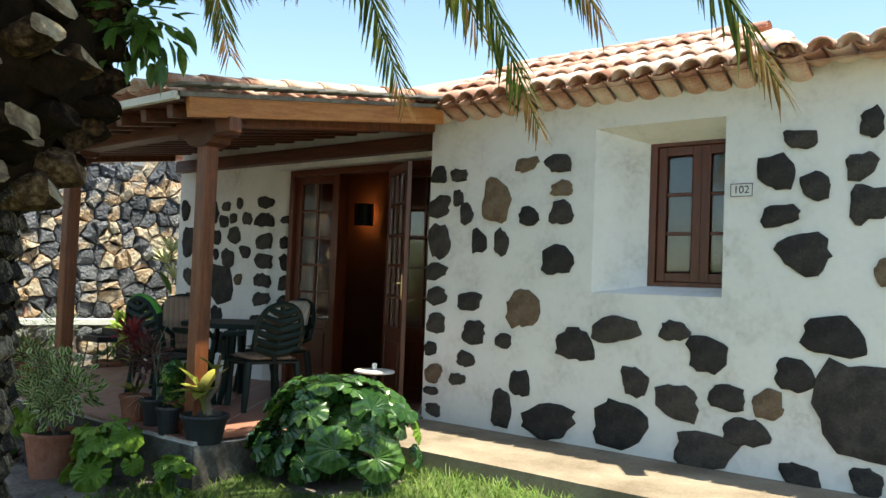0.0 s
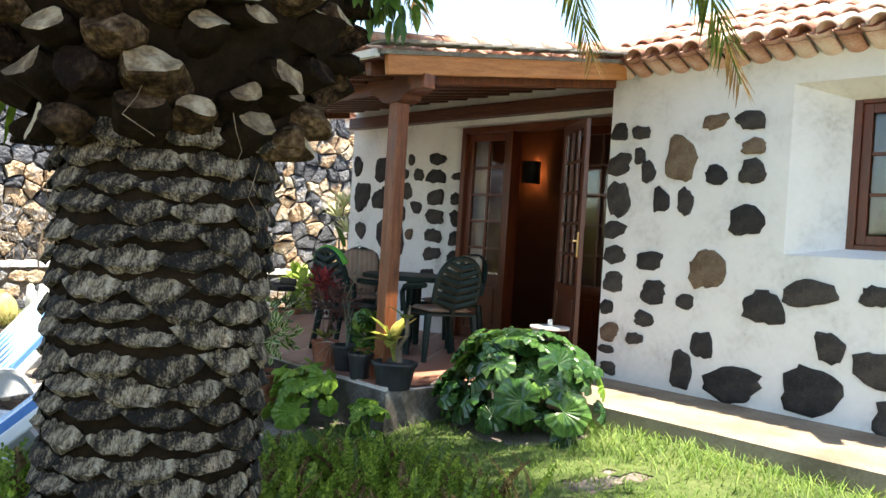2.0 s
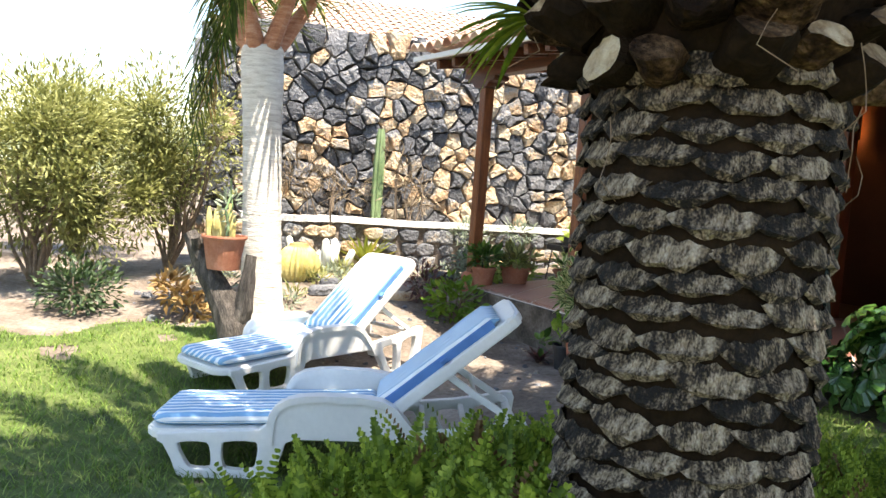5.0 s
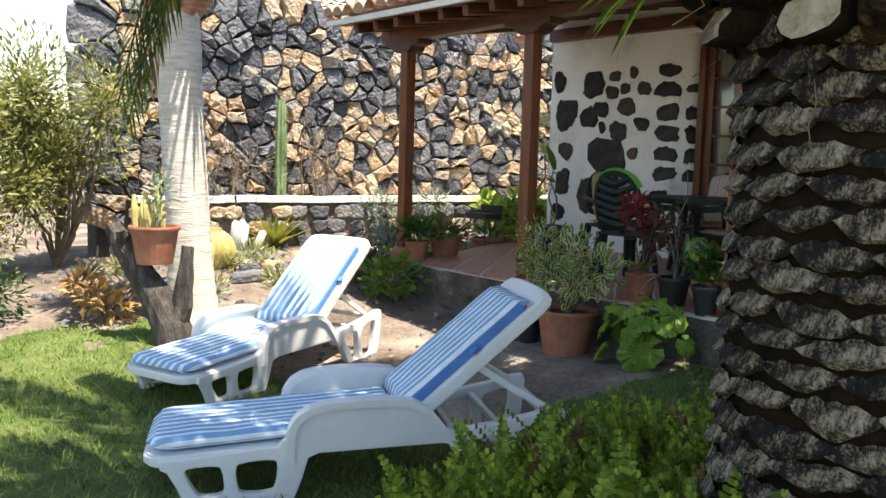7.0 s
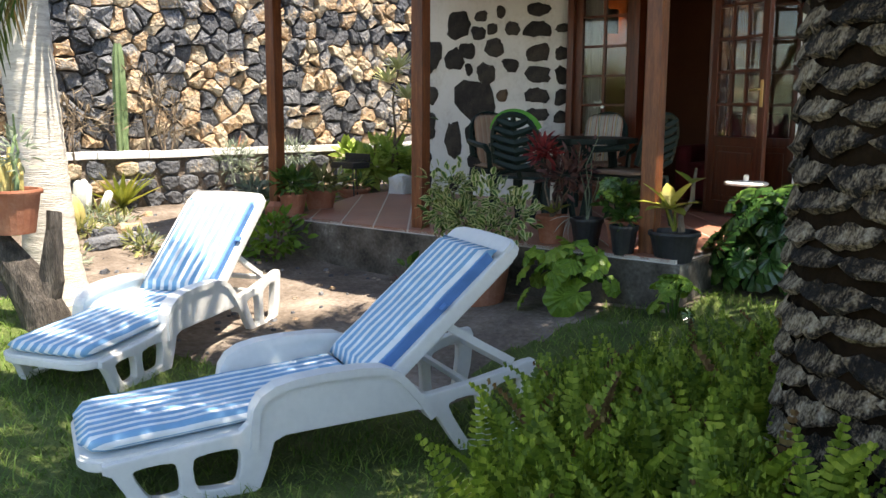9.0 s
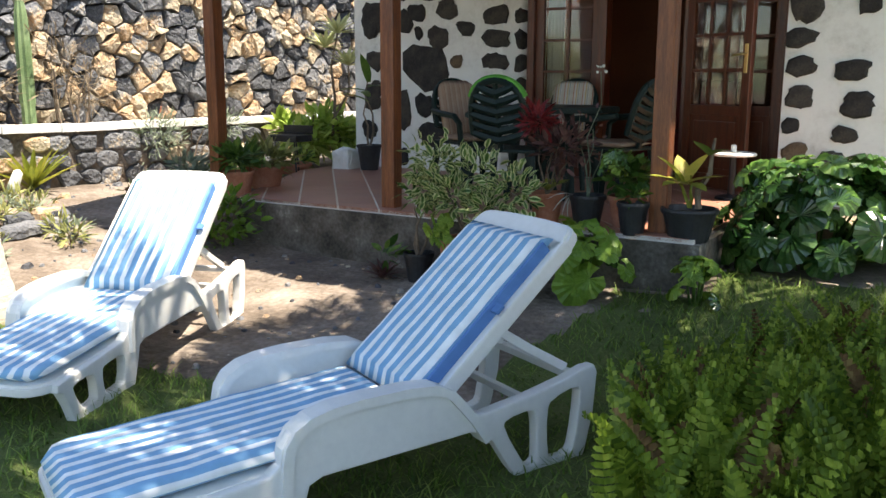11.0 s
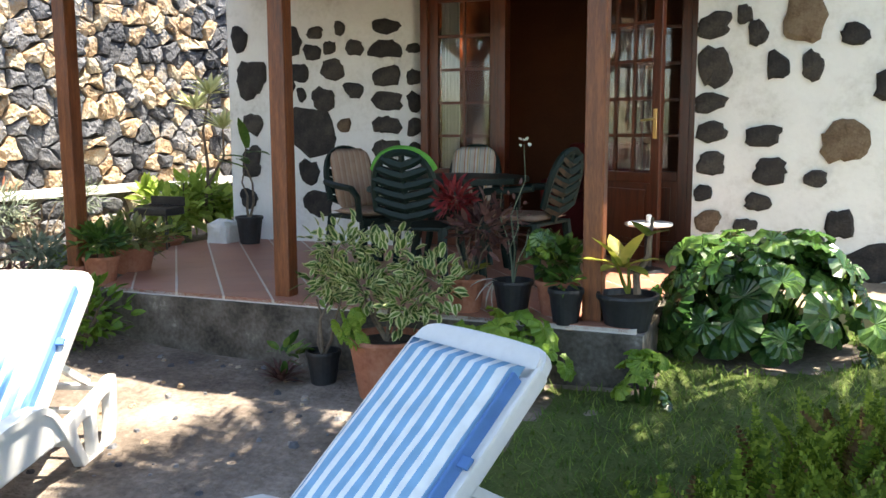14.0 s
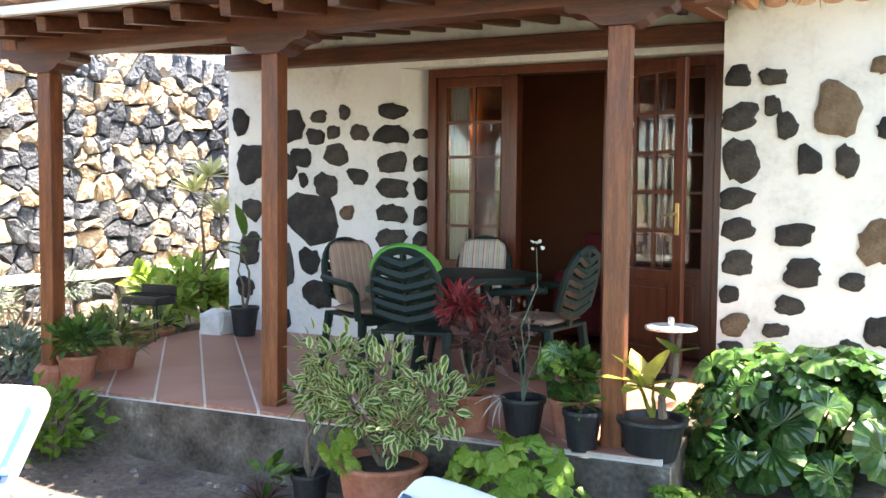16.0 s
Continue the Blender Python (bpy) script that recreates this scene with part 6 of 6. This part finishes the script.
stems(p, (0.07, 0.0, 0.24), [(0.1, 0.0, 0.75), (0.04, 0.03, 0.6)], 0.016, mat=CACTUS, seed=3)
leaves("foliage", leaf_template(0.02, 0.08), crown_mats((0.1, 0, 0.52), (0.1, 0.1, 0.14), 50, random.Random(9)), GREYLEAF, p)

# pale-trunked dragon tree
dt = thing("dragon_tree", "dragon tree with pale ringed trunk and forked crown", "tree", m=pose(-8.44, 1.44, ground_z(-8.44, 1.44)))
bm = bmesh.new()
zs = np.linspace(-0.05, 2.5, 60)
pts = [(-0.1 * (max(z, 0) / 2.5) ** 1.2, -0.1 * (max(z, 0) / 2.5) ** 1.2, z) for z in zs]
rad = [0.172 + 0.07 * math.exp(-z / 0.25) + 0.018 * math.exp(-((z - 2.3) / 0.3) ** 2) + 0.004 * math.sin(z * 90) + 0.003 * noise.noise((z * 30, 0, 0)) for z in zs]
add_tube(bm, pts, rad, 20)
part("trunk", bm, PALE_TRUNK, dt, smooth=True)
RED_BRANCH = material("reddish_branch", [(0.3, (0.25, 0.1, 0.06)), (0.5, (0.4, 0.19, 0.12)), (0.75, (0.52, 0.34, 0.25))], 0.85, 6, 50, 0.5, stretch=(1, 1, 5))
rnd = random.Random(2)
for i in range(6):
    a = i * math.tau / 6 + 0.3
    e = Vector((-0.1 + 0.42 * math.cos(a), -0.1 + 0.42 * math.sin(a), 2.86 + rnd.uniform(-0.1, 0.12)))
    bm = bmesh.new()
    add_tube(bm, [(-0.1, -0.1, 2.36), (-0.1 + 0.18 * math.cos(a), -0.1 + 0.18 * math.sin(a), 2.58), e], [0.1, 0.075, 0.055], 10)
    part("branch", bm, RED_BRANCH, dt)
    leaves("leaf_tuft", leaf_template(0.035, 0.42, 0.3, 0.18, 3), [Matrix.Translation(e) @ rot_to((math.cos(j * 2.4), math.sin(j * 2.4), -0.35 + 0.04 * j)) for j in range(46)], [PALMLEAF], dt)

# ---- date palm ----
PX, PY = -2.88, 1.16
palm = thing("date_palm", "stout date palm with scaly trunk of old leaf bases", "palm tree", m=pose(PX, PY, ground_z(PX, PY)))


def palm_r(z):
    return 0.385 + 0.07 * math.exp(-z / 0.25) + (0.0 if z < 1.66 else 0.24 * min(1, (z - 1.66) / 0.5) ** 1.2)


bm = bmesh.new()
zs = np.linspace(-0.1, 2.9, 40)
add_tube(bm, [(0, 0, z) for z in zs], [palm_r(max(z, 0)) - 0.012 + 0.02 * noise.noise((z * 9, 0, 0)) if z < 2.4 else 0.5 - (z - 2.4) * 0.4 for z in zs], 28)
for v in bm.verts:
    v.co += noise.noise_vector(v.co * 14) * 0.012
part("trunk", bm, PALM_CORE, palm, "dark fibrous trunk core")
SCALE_MAT = material("palm_leaf_scar", [(0.38, (0.004, 0.003, 0.002)), (0.46, (0.016, 0.011, 0.007)), (0.52, (0.075, 0.056, 0.036)), (0.63, (0.25, 0.2, 0.14)), (0.78, (0.46, 0.4, 0.3))], 0.95, 11, 90, 1.0, 42, vary=0.14, dist=0.035, stretch=(1.9, 1.2, 1.1))
scales = []
for s_ in range(7):
    rnd = random.Random(300 + s_)
    bm = bmesh.new()
    w, h = 0.27, 0.104
    n, k = 10, 4
    rows = []
    for j in range(k + 1):
        v_ = j / k
        row = []
        for i in range(n + 1):
            u = i / n * 2 - 1
            ends = (1 - u * u) ** 0.85
            zlow = -h * 0.58 * ends + 0.012 * rnd.uniform(-1, 1) * ends
            zup = h * 0.25 * ends + 0.01 * rnd.uniform(-1, 1) * ends
            z = zlow + (zup - zlow) * v_
            out = (0.04 * (1 - v_) ** 1.0 * ends + 0.002 + rnd.uniform(-0.004, 0.005)) if j else 0.010 * ends
            th = u * w / 2 / 0.4
            row.append(bm.verts.new(((0.4 + out) * math.sin(th), 0.4 - (0.4 + out) * math.cos(th), z if j else zlow + 0.004)))
        rows.append(row)
    for j in range(k):
        for i in range(n):
            bm.faces.new((rows[j][i], rows[j][i + 1], rows[j + 1][i + 1], rows[j + 1][i]))
    scales.append(part("leaf_base", bm, SCALE_MAT, palm))
rnd = random.Random(77)
done = set()
rows_n, per = 21, 11
for j in range(rows_n):
    z = 0.06 + j * 0.0855
    for i in range(per):
        a = (i + 0.5 * (j % 2) + 0.07 * j) * math.tau / per
        r = palm_r(z) - 0.006
        o = scales[rnd.randrange(7)]
        # local -y faces outwards
        m = pose(0, 0, z + rnd.uniform(-0.013, 0.013), 0, 0, math.degrees(a)) @ pose(0, -r, 0, rnd.uniform(-6, 6), rnd.uniform(-7, 7), 0) @ Matrix.Diagonal((rnd.uniform(0.85, 1.1), 1.0, rnd.uniform(0.8, 1.2), 1))
        if o not in done:
            o.matrix_basis = m
            done.add(o)
        else:
            again("leaf_base", o, m, palm)
STUB = material("cut_frond_stub", [(0.34, (0.01, 0.006, 0.004)), (0.48, (0.035, 0.021, 0.012)), (0.64, (0.1, 0.062, 0.034)), (0.84, (0.24, 0.175, 0.11))], 0.95, 14, 60, 1.0, 36, vary=0.3, dist=0.03, spec=0.06)
CUT = material("pale_cut_face", [(0.3, (0.1, 0.065, 0.035)), (0.45, (0.2, 0.145, 0.085)), (0.6, (0.34, 0.27, 0.175)), (0.8, (0.46, 0.4, 0.29))], 0.95, 12, 70, 0.9, 34, vary=0.35, dist=0.02)
for j in range(8):
    n_ring = 14
    for i in range(n_ring):
        a = (i + 0.5 * (j % 2)) * math.tau / n_ring + rnd.uniform(-0.08, 0.08)
        z = 1.82 + j * 0.11
        bm = bmesh.new()
        L = 0.08 + 0.08 * rnd.random()
        w = rnd.uniform(0.06, 0.1)
        add_tube(bm, [(0, 0.02, -0.08), (0, -L * 0.45, -0.03), (0, -L * 0.85, 0.02), (0, -L, 0.035)], [w * 1.15, w * 1.1, w * 1.02, w * 0.9], 14)
        for v in bm.verts:
            v.co.z *= 0.62
            v.co += noise.noise_vector(v.co * 13 + Vector((i, j, 0))) * 0.028
        bm.faces.ensure_lookup_table()
        bm.faces[-1].material_index = 1
        o = part("frond_stub", bm, [STUB if rnd.random() < 0.5 else PALM_CORE, CUT if rnd.random() < 0.8 else STUB], palm)
        o.matrix_basis = pose(0, 0, z, 0, 0, math.degrees(a)) @ pose(rnd.uniform(-0.03, 0.03), -palm_r(z) + 0.065, rnd.uniform(-0.03, 0.03), rnd.uniform(-6, 38), rnd.uniform(-14, 14), rnd.uniform(-15, 15))
HAIR = material("hanging_fibre", [(0.3, (0.12, 0.08, 0.05)), (0.7, (0.3, 0.22, 0.15))], 0.95, 12, 60, 0.2)
for i in range(9):
    a = i * 2.4
    z = rnd.uniform(1.5, 2.0)
    r = palm_r(z) + 0.05
    pts = [(r * math.cos(a) + 0.02 * k * rnd.uniform(-1, 1), r * math.sin(a) + 0.02 * k * rnd.uniform(-1, 1), z - 0.06 * k) for k in range(5)]
    bm = bmesh.new()
    add_tube(bm, pts, 0.0016, 4)
    part("dry_rootlet", bm, HAIR, palm)


def frond(base, tip, rise, n, parent, seed, leaf_len=0.36):
    """A feather frond that climbs from base, arches over and hangs to tip."""
    rnd = random.Random(seed)
    b, t = Vector(base), Vector(tip)
    pts = []
    for i in range(n + 1):
        s = i / n
        p = b.lerp(t, s ** 0.9) + Vector((0, 0, rise * math.sin(math.pi * s ** 0.8)))
        pts.append(p)
    bm = bmesh.new()
    add_tube(bm, pts, [0.022 * (1 - 0.85 * i / n) + 0.002 for i in range(n + 1)], 5)
    part("rachis", bm, MIDLEAF, parent)
    mats, tips = [], []
    m_ = n * 8
    for i in range(int(m_ * 0.12), m_):
        s = i / m_
        j = min(int(s * n), n - 1)
        f = s * n - j
        p = pts[j].lerp(pts[j + 1], f)
        d = (pts[j + 1] - pts[j]).normalized()
        side = d.cross(Vector((0, 0, 1)))
        side = side.normalized() if side.length > 0.05 else Vector((1, 0, 0))
        ll = leaf_len * (0.45 + 0.75 * math.sin(math.pi * min(1, s * 0.93 + 0.07)) ** 0.7) * (1.0 if s < 0.93 else 0.85) + 0.06
        for q in (-1, 1):
            dd = d * rnd.uniform(0.8, 1.1) + side * q * rnd.uniform(0.35, 0.6) + Vector((0, 0, -0.25 + rnd.uniform(-0.2, 0.2)))
            mm = Matrix.Translation(p) @ rot_to(dd, rnd.uniform(-0.6, 0.6)) @ Matrix.Scale(ll, 4)
            (tips if s > 0.94 else mats).append(mm)
    tp = leaf_template(0.06, 1.0, 0.4, 0.08, 2)
    leaves("frond_blade", tp, mats, PALMLEAF, parent)
    leaves("dry_tip", tp, tips, PALM_TIP if rnd.random() < 0.7 else PALMLEAF, parent)


C0 = (0, 0, 2.7)
g0 = ground_z(PX, PY)
TIPS = [(-5.04, 4.0, 3.1, 1.4), (-4.1, 4.96, 2.8, 1.5), (-2.75, 4.8, 2.48, 1.6), (-1.79, 3.91, 2.81, 1.4), (-0.95, 4.1, 2.4, 1.6), (-7.05, 0.44, 1.45, 2.6), (-7.0, 0.36, 1.55, 2.75), (-6.9, 0.5, 1.7, 2.5), (-7.0, 0.46, 1.62, 2.6)]
for i, (x, y, z, rise) in enumerate(TIPS):
    frond(C0, (x - PX, y - PY, z - g0), rise, 18, palm, 500 + i)
rnd = random.Random(31)
for i in range(34):
    a = i * 2.39996 + 0.4
    R = rnd.uniform(2.6, 3.6)
    frond(C0, (R * math.cos(a), R * math.sin(a), rnd.uniform(3.2, 5.0)), rnd.uniform(1.0, 1.7), 12, palm, 600 + i, 0.5)
for i in range(7):
    a = radians(112 + 8 * i)
    R = rnd.uniform(2.4, 3.5)
    frond(C0, (R * math.cos(a), R * math.sin(a), rnd.uniform(3.3, 4.2)), rnd.uniform(0.8, 1.2), 12, palm, 700 + i, 0.6)
fe = thing("hanging_fern", "small fern rooted among the palm's old leaf bases", "fern", m=pose(PX - 0.42, PY - 0.4, 1.95 + g0))
leaves("frond", leaf_template(0.035, 0.3, 0.3, 0.5, 4), [rot_to((-0.8 + 0.5 * math.cos(i * 2.4), -0.6 + 0.6 * math.sin(i * 2.4), 0.7 - 0.05 * i)) for i in range(22)], [FERN], fe)

cr = thing("creeper", "dark green leafy creeper hanging from the palm crown", "creeper", m=pose(PX, PY, g0))
stems(cr, (0.25, 0.42, 2.5), [(0.36, 0.6, 2.3), (0.42, 0.7, 2.42), (0.34, 0.56, 2.2), (0.46, 0.74, 2.5)], 0.006, mat=MIDLEAF, seed=15)
leaves("foliage", leaf_template(0.035, 0.1, 0.2, 0.3), crown_mats((0.38, 0.64, 2.42), (0.14, 0.2, 0.17), 130, random.Random(91), shell=0.1, up=-0.5), [MIDLEAF], cr)

# ---- fern bed ----
def fern_template(n=24):
    """One upright sword-fern frond, a metre long, with blunt leaflets set in two ranks, bending over at the tip."""
    v, f = [], []
    for i in range(n):
        t = 0.16 + 0.84 * i / (n - 1)
        y, z = 0.3 * t ** 3, t * (1 - 0.1 * t * t)
        w = 0.068 * min(1.0, 0.45 + 1.6 * (t - 0.16)) * (1.0 if t < 0.75 else max(0.22, 1 - (t - 0.75) * 2.6))
        h = 0.84 / (n - 1) * 0.5
        lift = 0.25 * w
        for s in (-1, 1):
            b0 = len(v)
            v += [(0, y, z - h), (s * w * 0.6, y - 0.012, z - h * 0.75 + lift * 0.6), (s * w, y - 0.004, z + lift), (s * w * 0.6, y - 0.008, z + h * 0.95 + lift * 0.5), (0, y, z + h * 0.8)]
            f.append((b0, b0 + 1, b0 + 2, b0 + 3, b0 + 4) if s > 0 else (b0 + 4, b0 + 3, b0 + 2, b0 + 1, b0))
    b0 = len(v)
    v += [(0.005, 0.0, 0.0), (-0.005, 0.0, 0.0), (-0.003, 0.3 * 0.125 - 0.004, 0.49), (0.003, 0.3 * 0.125 - 0.004, 0.49)]
    f.append((b0, b0 + 1, b0 + 2, b0 + 3))
    return v, f


def in_fern(x, y):
    if (x - PX) ** 2 + (y - PY) ** 2 < 0.44 ** 2:
        return False
    # keep clear of the lounger
    ux, uy = 0.418, 0.908
    dx, dy = x + 5.6, y + 0.02
    along, across = dx * ux + dy * uy, dx * uy - dy * ux
    if -0.1 < along < 2.05 and abs(across) < 0.42:
        return False
    edge = 0.12 * noise.noise((x * 2.2, y * 2.2, 7))
    if x < -3.22 - 0.383 * (y + 1.48):
        return False
    if y > 2.0 and x < -4.35 + 0.5 * (y - 2.0):
        return False
    return ((x + 3.5) / 1.25) ** 2 + ((y - 1.45) / 1.6) ** 2 < 1 + edge and x > -4.75 - 0.0 * y


rnd = random.Random(19)
green, brown = [], []
while len(green) + len(brown) < 1450:
    x, y = rnd.uniform(-4.9, -2.1), rnd.uniform(-0.4, 3.2)
    if not in_fern(x, y):
        continue
    e = ((x + 3.5) / 1.25) ** 2 + ((y - 1.45) / 1.6) ** 2
    s = rnd.uniform(0.4, 0.68) * (1.0 - 0.3 * max(0, e) ** 2)
    if y > 1.2:
        s *= 1.0 - 0.2 * min(1.0, (y - 1.2) / 0.7)
    d = Vector((rnd.uniform(-0.28, 0.28), rnd.uniform(-0.28, 0.28), 1))
    m = Matrix.Translation((x, y, ground_z(x, y) - 0.01)) @ Vector(d).to_track_quat("Z", "Y").to_matrix().to_4x4() @ Matrix.Rotation(rnd.uniform(0, math.tau), 4, "Z") @ Matrix.Scale(s, 4)
    (brown if rnd.random() < 0.05 + 0.1 * (y > 2.0) else green).append(m)
# a drier patch on the house side of the palm
while len(green) + len(brown) < 1620:
    a, r = rnd.uniform(0, math.tau), 0.62 * math.sqrt(rnd.random())
    x, y = -2.72 + 0.8 * r * math.cos(a), 2.3 + r * math.sin(a)
    if (x - PX) ** 2 + (y - PY) ** 2 < 0.46 ** 2:
        continue
    d = Vector((rnd.uniform(-0.35, 0.35), rnd.uniform(-0.35, 0.35), 1))
    m = Matrix.Translation((x, y, ground_z(x, y) - 0.01)) @ d.to_track_quat("Z", "Y").to_matrix().to_4x4() @ Matrix.Rotation(rnd.uniform(0, math.tau), 4, "Z") @ Matrix.Scale(rnd.uniform(0.28, 0.5), 4)
    (brown if rnd.random() < 0.4 else green).append(m)
ft = fern_template()
fb = tagged(new("fern_bed"), "dense bed of upright green sword ferns round the palm", "ferns", kind="stuff")
leaves("fern_fronds", ft, green, FERN, fb)
leaves("dry_fronds", ft, brown, FERN_DRY, fb, "withered brown fern fronds")

# ---- grass ----
def in_lawn(x, y):
    n_ = 0.25 * noise.noise((x * 1.4, y * 1.4, 2))
    if 3.55 < y and x < -4.6:
        return False
    if y > 4.83:
        return False
    if ((x - bx) / 0.6) ** 2 + ((y - by) / 0.45) ** 2 < 1 or (x - PX) ** 2 + (y - PY) ** 2 < 0.16:
        return False
    if x > -5.15 + n_:
        return True
    return y < 1.55 + n_ + 0.12 * (x + 6) and x > -8.6 + n_ * 2


lv, lf, seen_ = [], [], {}
def lawn_vert(i, j):
    if (i, j) not in seen_:
        x, y = -9.0 + 0.07 * i, -3.2 + 0.07 * j
        seen_[(i, j)] = len(lv)
        lv.append((x, y, ground_z(x, y) + 0.018 * noise.noise((x * 2.3, y * 2.3, 0)) + 0.008 * noise.noise((x * 9, y * 9, 3)) + 0.008 + 0.006 * noise.noise((x * 12, y * 12, 1))))
    return seen_[(i, j)]
for i in range(150):
    for j in range(115):
        x, y = -8.965 + 0.07 * i, -3.165 + 0.07 * j
        if in_lawn(x, y) and noise.noise((x * 1.9, y * 1.9, 11)) > -0.42 + 0.2 * noise.noise((x * 14, y * 14, 5)):
            lf.append((lawn_vert(i, j), lawn_vert(i + 1, j), lawn_vert(i + 1, j + 1), lawn_vert(i, j + 1)))
THATCH = material("lawn_thatch", [(0.25, (0.035, 0.05, 0.014)), (0.45, (0.075, 0.11, 0.025)), (0.62, (0.12, 0.15, 0.045)), (0.82, (0.2, 0.19, 0.09))], 0.95, 2.2, 60, 0.9, 70, dist=0.02)
tagged(mesh_from("lawn", lv, lf, THATCH, smooth=True), "short worn green lawn with bare patches", "lawn", kind="structure")

rnd = random.Random(23)
bl = ([(-0.004, 0, 0), (0.004, 0, 0), (0.003, 0.012, 0.55), (-0.003, 0.012, 0.55), (0, 0.04, 1.0)], [(0, 1, 2, 3), (3, 2, 4)])
mats = []
tries = 0
while len(mats) < 60000 and tries < 260000:
    tries += 1
    x, y = rnd.uniform(-9.0, 1.5), rnd.uniform(-3.2, 4.85)
    if not in_lawn(x, y) or noise.noise((x * 1.9, y * 1.9, 11)) < rnd.uniform(-0.75, -0.15):
        continue
    near_ = 1.0 if y > 2.2 or x < -4 else 0.6
    if rnd.random() > near_:
        continue
    h = rnd.uniform(0.03, 0.075) * (1.5 if y > 4.2 else 1.0)
    a = rnd.uniform(0, math.tau)
    c, s = math.cos(a), math.sin(a)
    k = rnd.uniform(0.8, 3.0) * h / 0.06
    wd = rnd.uniform(0.7, 1.2)
    mats.append(((c * wd, -s * k, 0, x), (s * wd, c * k, 0, y), (0, 0, h, ground_z(x, y) - 0.004), (0, 0, 0, 1)))
v, f, _ = spread(bl[0], bl[1], mats)
tagged(mesh_from("grass", v, f, GRASS), "short patchy green lawn grass", "grass", kind="stuff")

# loose stones on the dry ground
rnd = random.Random(29)
peb = []
av, af = [], []
for i in range(420):
    x, y = rnd.uniform(-10.8, -6.0), rnd.uniform(0.5, 4.4)
    if in_lawn(x, y) or (x > -8.4 and y > 3.55):
        continue
    r = rnd.uniform(0.008, 0.03) * (2.2 if x < -8.6 and rnd.random() < 0.25 else 1)
    b0 = len(av)
    z = ground_z(x, y)
    for a in range(6):
        q = a * math.tau / 6 + rnd.uniform(-0.3, 0.3)
        av.append((x + r * math.cos(q), y + r * math.sin(q), z - 0.004))
    for a in range(6):
        q = a * math.tau / 6
        av.append((x + r * 0.65 * math.cos(q), y + r * 0.65 * math.sin(q), z + r * rnd.uniform(0.4, 0.75)))
    af += [(b0 + a, b0 + (a + 1) % 6, b0 + 6 + (a + 1) % 6, b0 + 6 + a) for a in range(6)] + [tuple(range(b0 + 6, b0 + 12))]
tagged(mesh_from("pebbles", av, af, FIELDSTONE_FAR), "scattered loose stones on the dry soil", "stones", kind="stuff")
rnd = random.Random(37)
for i in range(16):
    x, y = rnd.uniform(-10.7, -8.9), rnd.uniform(0.6, 4.2)
    o = tagged(link("rock", stone_bm(rnd.uniform(0.16, 0.4), rnd.uniform(0.14, 0.3), 0.06, 700 + i, 11), FIELDSTONE), "flat grey rock half sunk in dry soil", "rock")
    o.matrix_basis = pose(x, y, ground_z(x, y) + 0.015, -90, 0, rnd.uniform(0, 360))

# ---- distance ----
nb = thing("neighbour_house", "white neighbouring house with pale orange tiled roof", "house")
nm = pose(-17.5, 2.0, 0, 0, 0, turn)
o = part("wall", box(2.2, 12, -0.2, 6, -0.3, 3.95), WHITE_PAINT, nb)
o.matrix_basis = nm
bm = bmesh.new()
for i in range(48):
    x0_ = 1.9 + i * 0.215
    for j in range(12):
        t0, t1 = j / 12, (j + 1) / 12
        ys, zs_ = lambda t: -0.5 + 3.4 * t, lambda t: 3.93 + 1.35 * t
        rad_ = 0.1
        p0 = [bm.verts.new((x0_ + 0.1075 + rad_ * math.cos(a), ys(t0), zs_(t0) + rad_ * math.sin(a) + 0.03)) for a in np.linspace(math.pi, 0, 5)]
        p1 = [bm.verts.new((x0_ + 0.1075 + rad_ * math.cos(a), ys(t1) + 0.03, zs_(t1) + rad_ * math.sin(a) )) for a in np.linspace(math.pi, 0, 5)]
        for k in range(4):
            bm.faces.new((p0[k], p0[k + 1], p1[k + 1], p1[k]))
o = part("roof", bm, ROOF_TILE, nb)
o.matrix_basis = nm
o = part("roof_deck", prism([(-0.45, 3.9), (2.9, 5.25), (6.2, 3.9)], "x", 2.0, 12), ROOF_TILE, nb)
o.matrix_basis = nm
wb = thing("far_white_house", "small white building far behind the porch roof", "house", m=pose(-24, 21, 0))
part("wall", box(-2.4, 2.4, -2, 2, -0.5, 5.4), WHITE_PAINT, wb)
part("roof", prism([(-2.2, 5.4), (0, 6.5), (2.2, 5.4)], "x", -2.6, 2.6), ROOF_SLATE, wb)
bm = bmesh.new()
HILL = material("hazy_hillside", [(0.3, (0.1, 0.13, 0.08)), (0.5, (0.17, 0.2, 0.12)), (0.75, (0.28, 0.29, 0.2))], 0.95, 0.05, 0.6, 0.3)
n = 90
prev = None
for i in range(n + 1):
    a = radians(95 + 170 * i / n)
    col = []
    for j, (R, hh) in enumerate(((70, 0), (95, 0.45), (130, 1.0))):
        z = -3 + hh * (9 + 6 * noise.noise((a * 3, 0, 0)) + 3 * noise.noise((a * 11, 1, 0)))
        col.append(bm.verts.new((R * math.cos(a), R * math.sin(a), z)))
    if prev:
        for j in range(2):
            bm.faces.new((prev[j], col[j], col[j + 1], prev[j + 1]))
    prev = col
tagged(link("backdrop", bm, HILL, smooth=True), "low hazy green hillside beyond the garden", "hillside", kind="structure")
